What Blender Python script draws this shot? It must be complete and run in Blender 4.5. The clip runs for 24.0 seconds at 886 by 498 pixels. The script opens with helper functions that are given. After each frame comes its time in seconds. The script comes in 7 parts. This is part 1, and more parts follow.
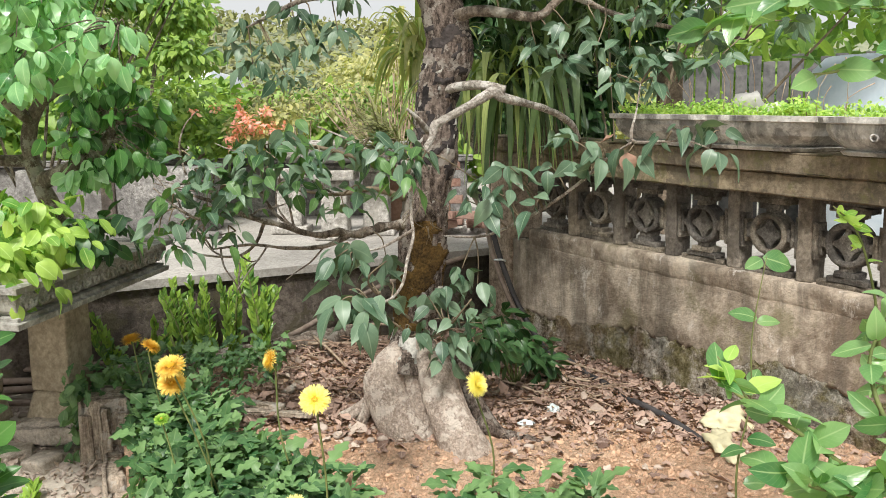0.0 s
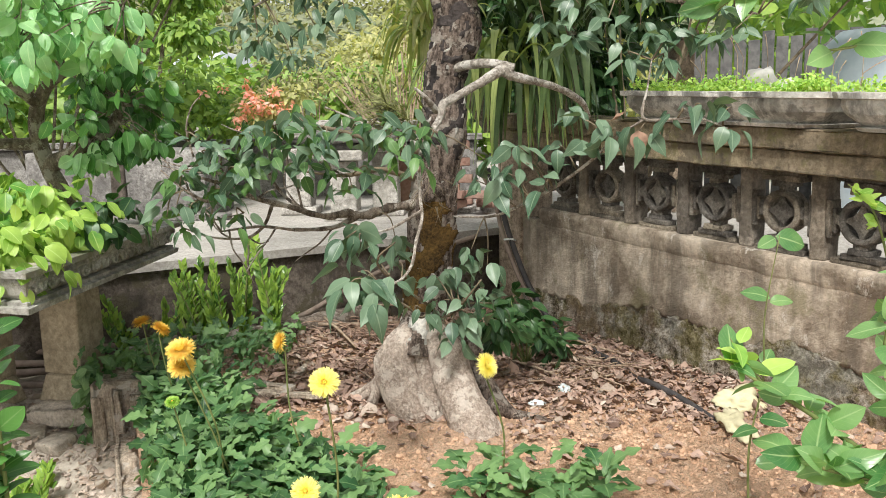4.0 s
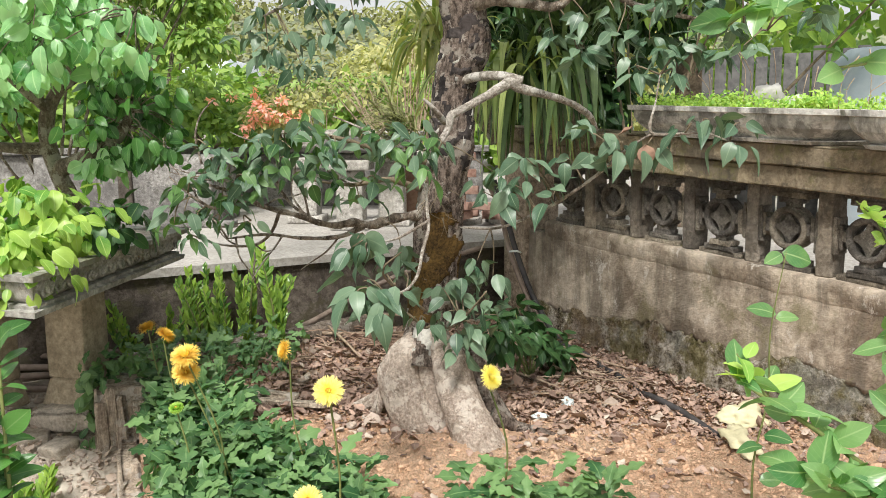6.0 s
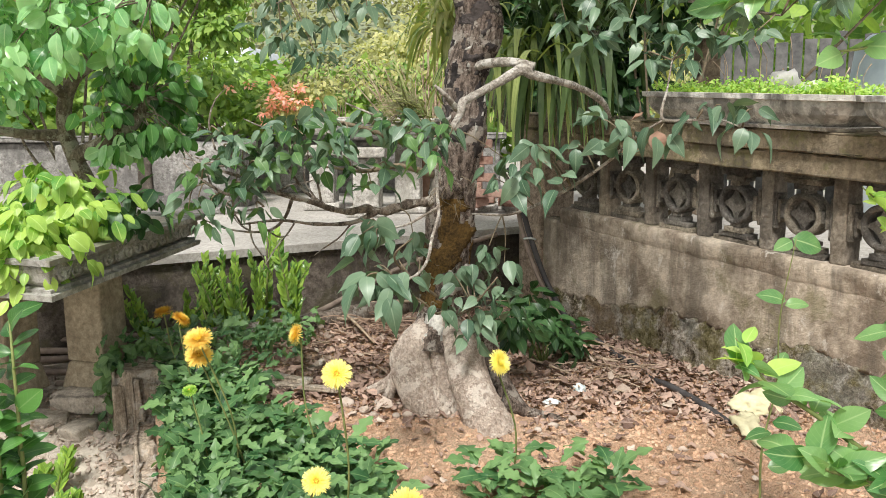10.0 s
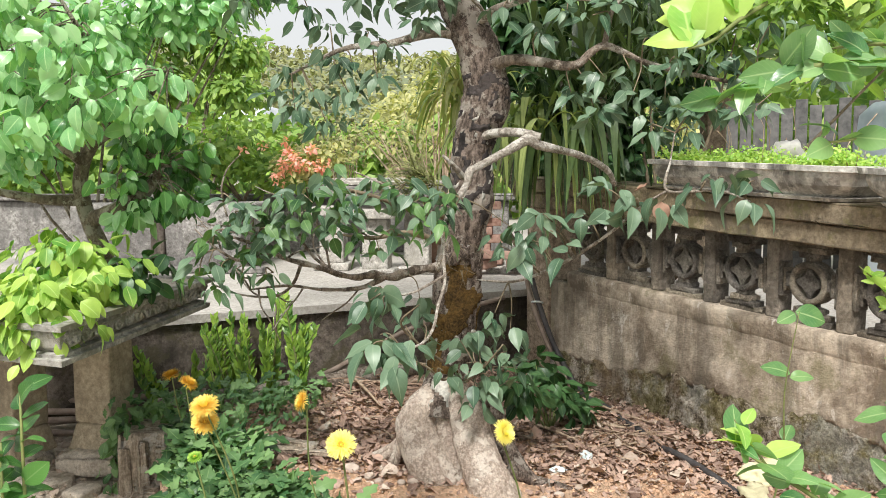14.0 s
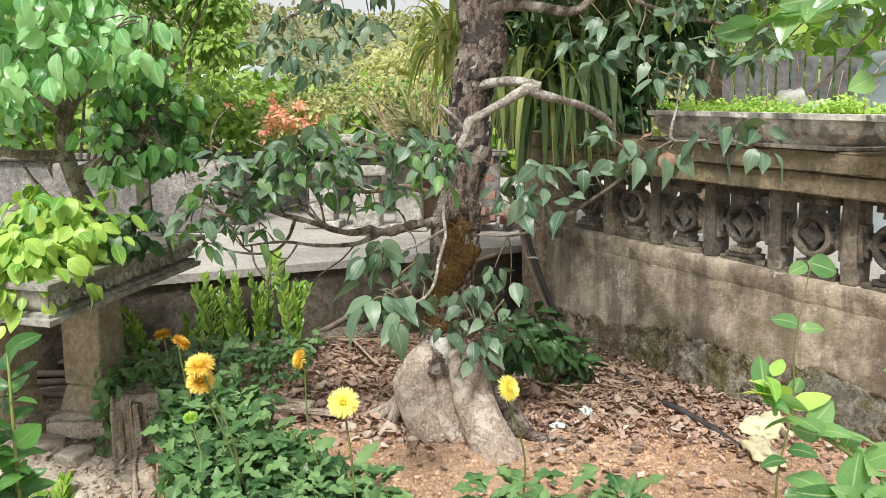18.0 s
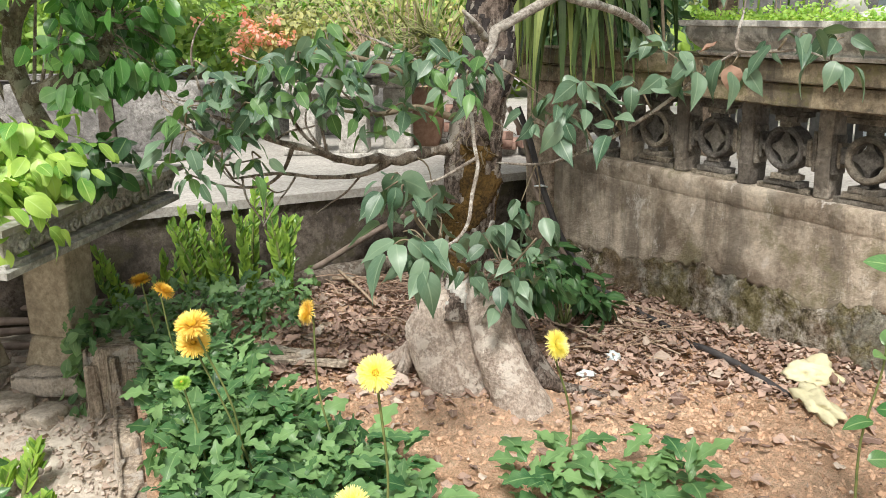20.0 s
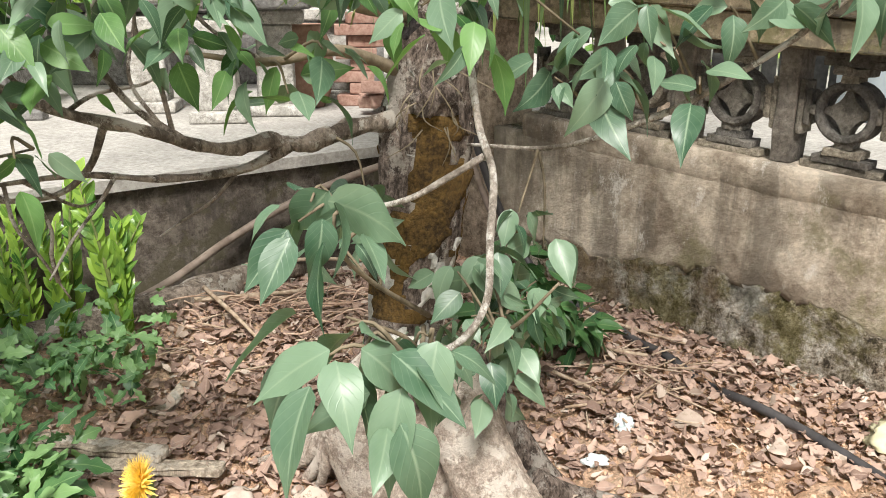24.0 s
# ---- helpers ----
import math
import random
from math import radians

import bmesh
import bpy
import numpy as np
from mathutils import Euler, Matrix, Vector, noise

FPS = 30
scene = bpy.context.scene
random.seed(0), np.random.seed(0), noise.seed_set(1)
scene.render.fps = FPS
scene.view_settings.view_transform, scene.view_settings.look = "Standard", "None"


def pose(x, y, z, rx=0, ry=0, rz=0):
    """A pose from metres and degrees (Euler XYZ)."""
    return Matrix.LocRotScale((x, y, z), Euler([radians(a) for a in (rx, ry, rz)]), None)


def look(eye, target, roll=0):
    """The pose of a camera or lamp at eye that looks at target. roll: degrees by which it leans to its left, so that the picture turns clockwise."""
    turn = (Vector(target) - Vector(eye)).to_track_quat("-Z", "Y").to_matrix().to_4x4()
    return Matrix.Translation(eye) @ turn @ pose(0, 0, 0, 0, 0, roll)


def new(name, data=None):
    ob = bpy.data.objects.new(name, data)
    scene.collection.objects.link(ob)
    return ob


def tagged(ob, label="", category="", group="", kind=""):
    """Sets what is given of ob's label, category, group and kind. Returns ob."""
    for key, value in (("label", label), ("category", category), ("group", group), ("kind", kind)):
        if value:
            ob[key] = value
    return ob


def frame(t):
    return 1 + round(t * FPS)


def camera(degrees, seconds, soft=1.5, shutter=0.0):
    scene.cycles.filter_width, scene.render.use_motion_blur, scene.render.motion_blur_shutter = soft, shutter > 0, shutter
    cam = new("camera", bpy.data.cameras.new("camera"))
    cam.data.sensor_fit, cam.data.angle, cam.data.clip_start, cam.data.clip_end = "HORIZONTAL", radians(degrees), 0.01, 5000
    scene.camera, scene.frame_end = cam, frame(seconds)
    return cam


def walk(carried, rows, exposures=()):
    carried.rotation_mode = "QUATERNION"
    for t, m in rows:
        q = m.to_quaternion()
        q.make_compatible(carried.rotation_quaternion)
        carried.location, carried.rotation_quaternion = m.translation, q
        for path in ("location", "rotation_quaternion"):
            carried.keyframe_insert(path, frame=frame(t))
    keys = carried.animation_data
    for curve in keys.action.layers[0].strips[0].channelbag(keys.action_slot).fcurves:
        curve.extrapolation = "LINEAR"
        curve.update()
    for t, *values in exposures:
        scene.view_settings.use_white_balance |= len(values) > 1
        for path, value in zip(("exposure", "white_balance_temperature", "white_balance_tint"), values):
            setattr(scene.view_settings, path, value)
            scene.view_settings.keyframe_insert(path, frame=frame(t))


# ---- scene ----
cam = camera(56.5, 24.0, 0.7)
PATH = [
    (0, (0.116, -0.066, 1.245), (0.051, 1.916, 0.982), -0.9),
    (0.5, (0.113, -0.051, 1.24), (0.04, 1.929, 0.971), -0.8),
    (1, (0.11, -0.032, 1.239), (0.038, 1.945, 0.943), -0.7),
    (1.5, (0.101, -0.021, 1.23), (0.05, 1.952, 0.911), -0.7),
    (3.5, (0.117, -0.047, 1.243), (0.035, 1.927, 0.927), -1.5),
    (4, (0.119, -0.05, 1.248), (0.028, 1.923, 0.935), -1.4),
    (4.5, (0.117, -0.049, 1.248), (0.023, 1.924, 0.93), -1.1),
    (5, (0.113, -0.05, 1.239), (0.018, 1.923, 0.922), -0.8),
    (5.5, (0.113, -0.054, 1.246), (0.013, 1.92, 0.937), -0.5),
    (6, (0.114, -0.053, 1.247), (0.013, 1.924, 0.961), -0.5),
    (6.5, (0.115, -0.06, 1.255), (0.013, 1.92, 0.99), -0.4),
    (7, (0.116, -0.056, 1.258), (0.013, 1.924, 1.002), -0.5),
    (7.5, (0.116, -0.063, 1.258), (0.011, 1.919, 1.012), -0.4),
    (8, (0.116, -0.062, 1.265), (0.011, 1.92, 1.021), -0.3),
    (8.5, (0.113, -0.067, 1.267), (0.004, 1.915, 1.017), -0.2),
    (9, (0.117, -0.065, 1.268), (0.007, 1.914, 0.997), -0.1),
    (9.5, (0.116, -0.064, 1.256), (-0.004, 1.91, 0.959), -0.2),
    (11.5, (0.291, -0.07, 1.231), (0.049, 1.888, 0.904), -1.6),
    (12, (0.208, -0.065, 1.256), (-0.005, 1.906, 0.989), -1.4),
    (12.5, (0.162, -0.063, 1.259), (-0.025, 1.916, 1.038), -1.0),
    (13, (0.164, -0.078, 1.265), (-0.01, 1.903, 1.057), -0.5),
    (13.5, (0.161, -0.086, 1.279), (-0.011, 1.896, 1.078), -0.4),
    (14, (0.157, -0.087, 1.282), (-0.019, 1.897, 1.101), -0.2),
    (14.5, (0.153, -0.096, 1.281), (-0.03, 1.89, 1.133), -0.1),
    (15, (0.155, -0.095, 1.283), (-0.036, 1.892, 1.153), -0.2),
    (15.5, (0.156, -0.088, 1.28), (-0.042, 1.898, 1.158), -0.4),
    (16, (0.164, -0.085, 1.287), (-0.049, 1.899, 1.157), -0.5),
    (16.5, (0.166, -0.083, 1.281), (-0.056, 1.9, 1.145), -0.7),
    (17, (0.167, -0.08, 1.285), (-0.055, 1.902, 1.129), -0.8),
    (17.5, (0.153, -0.065, 1.273), (-0.049, 1.915, 1.075), -0.6),
    (18, (0.114, -0.022, 1.257), (-0.029, 1.953, 0.979), -0.6),
    (18.5, (0.05, 0.015, 1.233), (-0.035, 1.982, 0.881), -0.7),
    (20.5, (-0.078, 0.409, 1.234), (-0.127, 2.35, 0.757), -0.7),
    (21, (-0.131, 0.517, 1.243), (-0.1, 2.456, 0.755), -0.8),
    (21.5, (-0.268, 0.648, 1.239), (-0.141, 2.585, 0.758), -0.9),
    (22, (-0.326, 0.741, 1.227), (-0.133, 2.67, 0.737), -1.0),
    (22.5, (-0.304, 0.921, 1.213), (-0.073, 2.844, 0.715), -0.6),
    (23, (-0.253, 1.027, 1.212), (-0.007, 2.939, 0.679), -0.3),
    (23.5, (-0.223, 1.098, 1.207), (0.023, 3.003, 0.647), 0.0),
    (24, (-0.204, 1.282, 1.17), (0.042, 3.179, 0.585), 0.4),
]
walk(cam, [(t, look(eye, target, roll)) for t, eye, target, roll in PATH],
     [(0, 0.66), (9, 0.66), (15, 0.76), (18, 0.68), (20.5, 0.76), (22, 0.8), (23, 0.86), (24, 1.04)])

# ---- world, sun, exposure ----
world = bpy.data.worlds.new("overcast_sky")
scene.world = world
world.use_nodes = True
wn = world.node_tree.nodes
sky = wn.new("ShaderNodeTexSky")
sky.sky_type = 'NISHITA'
sky.sun_disc = False
sky.sun_elevation = radians(51)
sky.sun_rotation = radians(187)
sky.air_density, sky.dust_density, sky.ozone_density = 1.0, 6.0, 1.0
haze = wn.new("ShaderNodeMixRGB")
haze.inputs[0].default_value = 0.68
haze.inputs[2].default_value = (13.8, 13.9, 13.8, 1)
world.node_tree.links.new(sky.outputs[0], haze.inputs[1])
world.node_tree.links.new(haze.outputs[0], wn["Background"].inputs[0])
wn["Background"].inputs[1].default_value = 0.049
sun = new("sun", bpy.data.lights.new("sun", 'SUN'))
sun.data.energy, sun.data.angle, sun.data.color = 3.2, radians(14), (1.0, 0.97, 0.92)
sun.matrix_world = look((-0.42, -3.4, 4.4), (0, 0, 0))


# ---- materials ----
def material(name, rough=0.8, metal=0.0, spec=0.3):
    m = bpy.data.materials.new(name)
    m.use_nodes = True
    b = m.node_tree.nodes["Principled BSDF"]
    b.inputs["Roughness"].default_value = rough
    b.inputs["Metallic"].default_value = metal
    b.inputs["Specular IOR Level"].default_value = spec
    return m, m.node_tree.nodes, m.node_tree.links, b


def ramp(n, l, fac, stops):
    r = n.new("ShaderNodeValToRGB")
    e = r.color_ramp.elements
    while len(e) < len(stops):
        e.new(0.5)
    for k, (p, c) in zip(e, stops):
        k.position = p
        k.color = (*c, 1) if len(c) == 3 else c
    l.new(fac, r.inputs[0])
    return r.outputs[0]


def noise_tex(n, l, scale, detail=6, rough=0.6, vec=None, stretch=None):
    t = n.new("ShaderNodeTexNoise")
    t.inputs["Scale"].default_value, t.inputs["Detail"].default_value, t.inputs["Roughness"].default_value = scale, detail, rough
    if stretch:
        mp = n.new("ShaderNodeMapping")
        mp.inputs["Scale"].default_value = stretch
        l.new(vec, mp.inputs[0])
        vec = mp.outputs[0]
    if vec is not None:
        l.new(vec, t.inputs["Vector"])
    k = n.new("ShaderNodeMapRange")
    k.inputs["From Min"].default_value, k.inputs["From Max"].default_value = 0.27, 0.73
    l.new(t.outputs["Fac"], k.inputs["Value"])
    return k.outputs["Result"]


def mix(n, l, fac, a, b, kind='MIX'):
    x = n.new("ShaderNodeMixRGB")
    x.blend_type = kind
    for sock, val in ((x.inputs[0], fac), (x.inputs[1], a), (x.inputs[2], b)):
        if isinstance(val, (int, float)):
            sock.default_value = val
        elif isinstance(val, tuple):
            sock.default_value = (*val, 1)
        else:
            l.new(val, sock)
    return x.outputs[0]


def bump(n, l, b, height, strength=0.4, dist=0.01):
    k = n.new("ShaderNodeBump")
    k.inputs["Strength"].default_value, k.inputs["Distance"].default_value = strength, dist
    l.new(height, k.inputs["Height"])
    l.new(k.outputs[0], b.inputs["Normal"])


def position(n):
    return n.new("ShaderNodeNewGeometry").outputs["Position"]


def vary(n, l):
    """A value that differs from object to object and from island to island."""
    a, g, m = n.new("ShaderNodeObjectInfo"), n.new("ShaderNodeNewGeometry"), n.new("ShaderNodeMath")
    m.operation = 'ADD'
    l.new(a.outputs["Random"], m.inputs[0])
    l.new(g.outputs["Random Per Island"], m.inputs[1])
    f = n.new("ShaderNodeMath")
    f.operation = 'FRACT'
    l.new(m.outputs[0], f.inputs[0])
    return f.outputs[0]


def concrete(name, light, dark, stain=(0.05, 0.045, 0.035), moss=None, amount=0.45, streaks=True, relief=0.5, scale=1.0, grain=0.75, pieces=False):
    m, n, l, b = material(name, 0.92, 0, 0.2)
    p = position(n)
    base = ramp(n, l, noise_tex(n, l, 2.2 * scale, 8, 0.65, p), [(0.3, dark), (0.7, light)])
    fine = noise_tex(n, l, 55 * scale, 6, 0.7, p)
    base = mix(n, l, 0.5, base, ramp(n, l, fine, [(0.25, (0.35, 0.33, 0.3)), (0.75, (1, 1, 1))]), 'MULTIPLY')
    speck = noise_tex(n, l, 24 * scale, 7, 0.8, p)
    base = mix(n, l, grain, base, ramp(n, l, speck, [(0.32, (0.34, 0.32, 0.3)), (0.48, (0.82, 0.81, 0.8)), (0.62, (1, 1, 1)), (0.74, (1.25, 1.22, 1.18))]), 'MULTIPLY')
    if streaks:
        run = noise_tex(n, l, 9, 5, 0.6, p, (1.3, 1.3, 0.16))
        where = ramp(n, l, noise_tex(n, l, 1.7, 3, 0.5, p), [(0.4, (0.1, 0.1, 0.1)), (0.6, (1, 1, 1))])
        base = mix(n, l, mix(n, l, 1.0, ramp(n, l, run, [(0.45, (0, 0, 0)), (0.62, (amount, amount, amount))]), where, 'MULTIPLY'), base, stain)
    blot = noise_tex(n, l, 5.5 * scale, 9, 0.72, p)
    base = mix(n, l, ramp(n, l, blot, [(0.49, (0, 0, 0)), (0.63, (amount, amount, amount))]), base, stain)
    if moss:
        g = noise_tex(n, l, 7, 8, 0.75, p)
        base = mix(n, l, ramp(n, l, g, [(0.52, (0, 0, 0)), (0.66, (0.75, 0.75, 0.75))]), base, moss)
    if pieces:
        base = mix(n, l, 0.8, base, ramp(n, l, vary(n, l), [(0, (0.5, 0.5, 0.52)), (0.5, (0.95, 0.93, 0.9)), (1, (1.35, 1.25, 1.08))]), 'MULTIPLY')
    l.new(base, b.inputs["Base Color"])
    bump(n, l, b, mix(n, l, 0.5, fine, speck), min(relief * 1.4, 1.0), 0.014)
    return m


def leaf_material(name, young, old, vein, rough=0.38, through_light=0.3, spots=None, spec=0.45):
    m, n, l, b = material(name, rough, 0, spec)
    uv = n.new("ShaderNodeUVMap").outputs[0]
    s = n.new("ShaderNodeSeparateXYZ")
    l.new(uv, s.inputs[0])
    def math(op, a, c):
        k = n.new("ShaderNodeMath")
        k.operation = op
        for i, v in enumerate((a, c)):
            if isinstance(v, (int, float)):
                k.inputs[i].default_value = v
            else:
                l.new(v, k.inputs[i])
        return k.outputs[0]
    across = math('ABSOLUTE', math('SUBTRACT', s.outputs[0], 0.5), 0)
    rib = ramp(n, l, across, [(0.0, (1, 1, 1)), (0.05, (0, 0, 0))])
    ladder = math('SINE', math('ADD', math('MULTIPLY', s.outputs[1], 46.0), math('MULTIPLY', across, -30.0)), 0)
    side = ramp(n, l, ladder, [(0.86, (0, 0, 0)), (1.0, (0.16, 0.16, 0.16))])
    tone = math('ADD', math('MULTIPLY', vary(n, l), 0.7), math('MULTIPLY', noise_tex(n, l, 14, 4, 0.6, position(n)), 0.45))
    col = ramp(n, l, tone, [(0.15, old), (0.85, young)])
    if spots:
        col = mix(n, l, ramp(n, l, noise_tex(n, l, 60, 4, 0.6, position(n)), [(0.66, (0, 0, 0)), (0.74, (0.7, 0.7, 0.7))]), col, spots)
    col = mix(n, l, side, col, vein)
    col = mix(n, l, rib, col, vein)
    l.new(col, b.inputs["Base Color"])
    bump(n, l, b, side, 0.25, 0.004)
    t = n.new("ShaderNodeBsdfTranslucent")
    warm = mix(n, l, 1.0, col, (1.25, 1.35, 0.55), 'MULTIPLY')
    l.new(warm, t.inputs[0])
    x = n.new("ShaderNodeMixShader")
    x.inputs[0].default_value = through_light
    l.new(b.outputs[0], x.inputs[1])
    l.new(t.outputs[0], x.inputs[2])
    l.new(x.outputs[0], n["Material Output"].inputs[0])
    return m


def bark(name, light, dark, lichen=None, moss=None, scale=1.0, ridges=(9, 9, 3)):
    m, n, l, b = material(name, 0.9, 0, 0.2)
    p = position(n)
    ridge = noise_tex(n, l, 4 * scale, 9, 0.75, p, ridges)
    col = ramp(n, l, ridge, [(0.32, dark), (0.68, light)])
    grit = noise_tex(n, l, 90 * scale, 5, 0.7, p)
    col = mix(n, l, 0.55, col, ramp(n, l, grit, [(0.25, (0.3, 0.28, 0.26)), (0.75, (1, 1, 1))]), 'MULTIPLY')
    if lichen:
        col = mix(n, l, ramp(n, l, noise_tex(n, l, 13, 8, 0.75, p), [(0.55, (0, 0, 0)), (0.63, (0.8, 0.8, 0.8))]), col, lichen)
    if moss:
        col = mix(n, l, ramp(n, l, noise_tex(n, l, 6, 8, 0.7, p), [(0.5, (0, 0, 0)), (0.6, (0.85, 0.85, 0.85))]), col, moss)
    l.new(col, b.inputs["Base Color"])
    bump(n, l, b, mix(n, l, 0.4, ridge, grit), 0.9, 0.015)
    return m


def plain(name, a, c, scale=30, rough=0.8, relief=0.2, metal=0.0, spec=0.3):
    m, n, l, b = material(name, rough, metal, spec)
    f = noise_tex(n, l, scale, 6, 0.65, position(n))
    g = noise_tex(n, l, scale * 0.12, 4, 0.6, position(n))
    col = ramp(n, l, mix(n, l, 0.45, f, g), [(0.3, a), (0.7, c)])
    v = vary(n, l)
    col = mix(n, l, 0.35, col, ramp(n, l, v, [(0, (0.55, 0.55, 0.55)), (1, (1, 1, 1))]), 'MULTIPLY')
    l.new(col, b.inputs["Base Color"])
    bump(n, l, b, f, relief, 0.006)
    return m


def soil_material():
    m, n, l, b = material("orange_soil", 0.97, 0, 0.1)
    p = position(n)
    big, mid, fine = noise_tex(n, l, 2.0, 5, 0.6, p), noise_tex(n, l, 22, 8, 0.7, p), noise_tex(n, l, 120, 6, 0.75, p)
    col = ramp(n, l, mid, [(0.2, (0.45, 0.268, 0.165)), (0.5, (0.69, 0.44, 0.29)), (0.8, (0.85, 0.61, 0.44))])
    col = mix(n, l, ramp(n, l, big, [(0.4, (0, 0, 0)), (0.65, (0.6, 0.6, 0.6))]), col, (0.72, 0.51, 0.37))
    col = mix(n, l, 0.85, col, ramp(n, l, fine, [(0.2, (0.6, 0.66, 0.63)), (0.5, (1.0, 0.99, 0.98)), (0.8, (1.12, 1.12, 1.12))]), 'MULTIPLY')
    l.new(col, b.inputs["Base Color"])
    bump(n, l, b, mix(n, l, 0.5, mid, fine), 0.95, 0.018)
    return m


def rubble_material():
    """Old lower render: blackened, mossy, with bare pale mortar between."""
    m, n, l, b = material("crumbling_plinth", 0.95, 0, 0.15)
    p = position(n)
    big, mid, fine = noise_tex(n, l, 5.5, 8, 0.75, p), noise_tex(n, l, 21, 9, 0.82, p), noise_tex(n, l, 85, 6, 0.75, p)
    col = ramp(n, l, mid, [(0.3, (0.07, 0.056, 0.04)), (0.42, (0.3, 0.245, 0.18)), (0.52, (0.52, 0.45, 0.36)), (0.66, (0.8, 0.74, 0.65))])
    col = mix(n, l, ramp(n, l, big, [(0.42, (0, 0, 0)), (0.6, (0.8, 0.8, 0.8))]), col, mix(n, l, mid, (0.05, 0.048, 0.015), (0.4, 0.34, 0.13)))
    bloom = ramp(n, l, noise_tex(n, l, 3.4, 7, 0.7, p), [(0.54, (0, 0, 0)), (0.7, (0.55, 0.55, 0.55))])
    col = mix(n, l, bloom, col, mix(n, l, mid, (0.24, 0.23, 0.2), (0.66, 0.66, 0.62)))
    col = mix(n, l, ramp(n, l, noise_tex(n, l, 2.3, 6, 0.7, p), [(0.55, (0, 0, 0)), (0.7, (0.55, 0.55, 0.55))]), col, (0.3, 0.2, 0.13))
    col = mix(n, l, 0.6, col, ramp(n, l, fine, [(0.28, (0.3, 0.29, 0.27)), (0.7, (1, 1, 1))]), 'MULTIPLY')
    l.new(col, b.inputs["Base Color"])
    bump(n, l, b, mix(n, l, 0.5, mid, fine), 1.0, 0.02)
    return m


def plaster_material():
    """Old lime plaster: warm beige with grey-black runs, olive algae and pale bloom."""
    m, n, l, b = material("weathered_plaster", 0.93, 0, 0.2)
    p = position(n)
    big, fine, mid = noise_tex(n, l, 2.6, 8, 0.7, p), noise_tex(n, l, 70, 6, 0.7, p), noise_tex(n, l, 15, 8, 0.75, p)
    col = ramp(n, l, big, [(0.3, (0.24, 0.19, 0.143)), (0.5, (0.51, 0.43, 0.34)), (0.68, (0.74, 0.64, 0.52))])
    col = mix(n, l, 0.28, col, ramp(n, l, mid, [(0.3, (0.5, 0.48, 0.45)), (0.5, (0.9, 0.9, 0.9)), (0.7, (1.2, 1.2, 1.2))]), 'MULTIPLY')
    col = mix(n, l, 0.25, col, ramp(n, l, fine, [(0.25, (0.4, 0.38, 0.36)), (0.75, (1, 1, 1))]), 'MULTIPLY')
    run = ramp(n, l, noise_tex(n, l, 8, 6, 0.65, p, (1.2, 1.2, 0.13)), [(0.46, (0, 0, 0)), (0.66, (0.55, 0.55, 0.55))])
    where = ramp(n, l, noise_tex(n, l, 2.4, 4, 0.6, p), [(0.4, (0.05, 0.05, 0.05)), (0.56, (1, 1, 1))])
    col = mix(n, l, mix(n, l, 1.0, run, where, 'MULTIPLY'), col, (0.13, 0.112, 0.09))
    col = mix(n, l, ramp(n, l, noise_tex(n, l, 4.2, 9, 0.75, p), [(0.58, (0, 0, 0)), (0.76, (0.65, 0.65, 0.65))]), col, (0.22, 0.2, 0.11))
    col = mix(n, l, ramp(n, l, noise_tex(n, l, 9, 8, 0.8, p, (1, 1, 0.6)), [(0.66, (0, 0, 0)), (0.82, (0.6, 0.6, 0.6))]), col, (0.78, 0.73, 0.66))
    l.new(col, b.inputs["Base Color"])
    bump(n, l, b, mix(n, l, 0.5, mid, fine), 0.7, 0.012)
    return m


M_SOIL = soil_material()
M_GROUND = plain("pale_gritty_ground", (0.36, 0.31, 0.25), (0.64, 0.58, 0.49), 34, 0.95, 0.9)
M_PLASTER = plaster_material()
M_PLINTH = rubble_material()
M_PILLAR = concrete("ochre_plaster", (0.62, 0.5, 0.39), (0.45, 0.35, 0.265), (0.16, 0.12, 0.085), None, 0.4)
M_CORNICE = concrete("ochre_stained_cornice", (0.54, 0.45, 0.31), (0.34, 0.28, 0.2), (0.08, 0.07, 0.055), (0.2, 0.185, 0.09), 0.65, True, 0.5, 1.0, 0.4)
M_BLOCK = concrete("dark_cast_concrete", (0.46, 0.43, 0.38), (0.2, 0.182, 0.16), (0.055, 0.05, 0.045), None, 0.5, False, 0.9, 2.0, 0.5, True)
M_TRAY = concrete("grey_tray_concrete", (0.9, 0.89, 0.85), (0.68, 0.665, 0.62), (0.07, 0.066, 0.06), None, 0.62, True, 0.4, 0.8, 0.2)
M_TRAY_OLD = concrete("mossy_tray_concrete", (0.66, 0.65, 0.6), (0.42, 0.415, 0.38), (0.1, 0.098, 0.085), (0.22, 0.22, 0.15), 0.45, True, 0.5, 1.0, 0.4)
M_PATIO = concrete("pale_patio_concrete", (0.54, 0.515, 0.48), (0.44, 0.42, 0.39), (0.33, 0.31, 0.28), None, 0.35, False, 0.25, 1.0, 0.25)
# retaining face: shade under the bonsai tray is part of this dark colour
M_RETAIN = concrete("dark_concrete", (0.24, 0.205, 0.175), (0.125, 0.107, 0.09), (0.05, 0.043, 0.037), (0.1, 0.09, 0.055), 0.5)
M_TANK = concrete("grey_tank_concrete", (0.46, 0.45, 0.43), (0.28, 0.27, 0.26), (0.14, 0.135, 0.13), None, 0.5)
M_WHITE = concrete("white_painted_concrete", (0.74, 0.72, 0.68), (0.55, 0.53, 0.49), (0.35, 0.33, 0.29), None, 0.35)
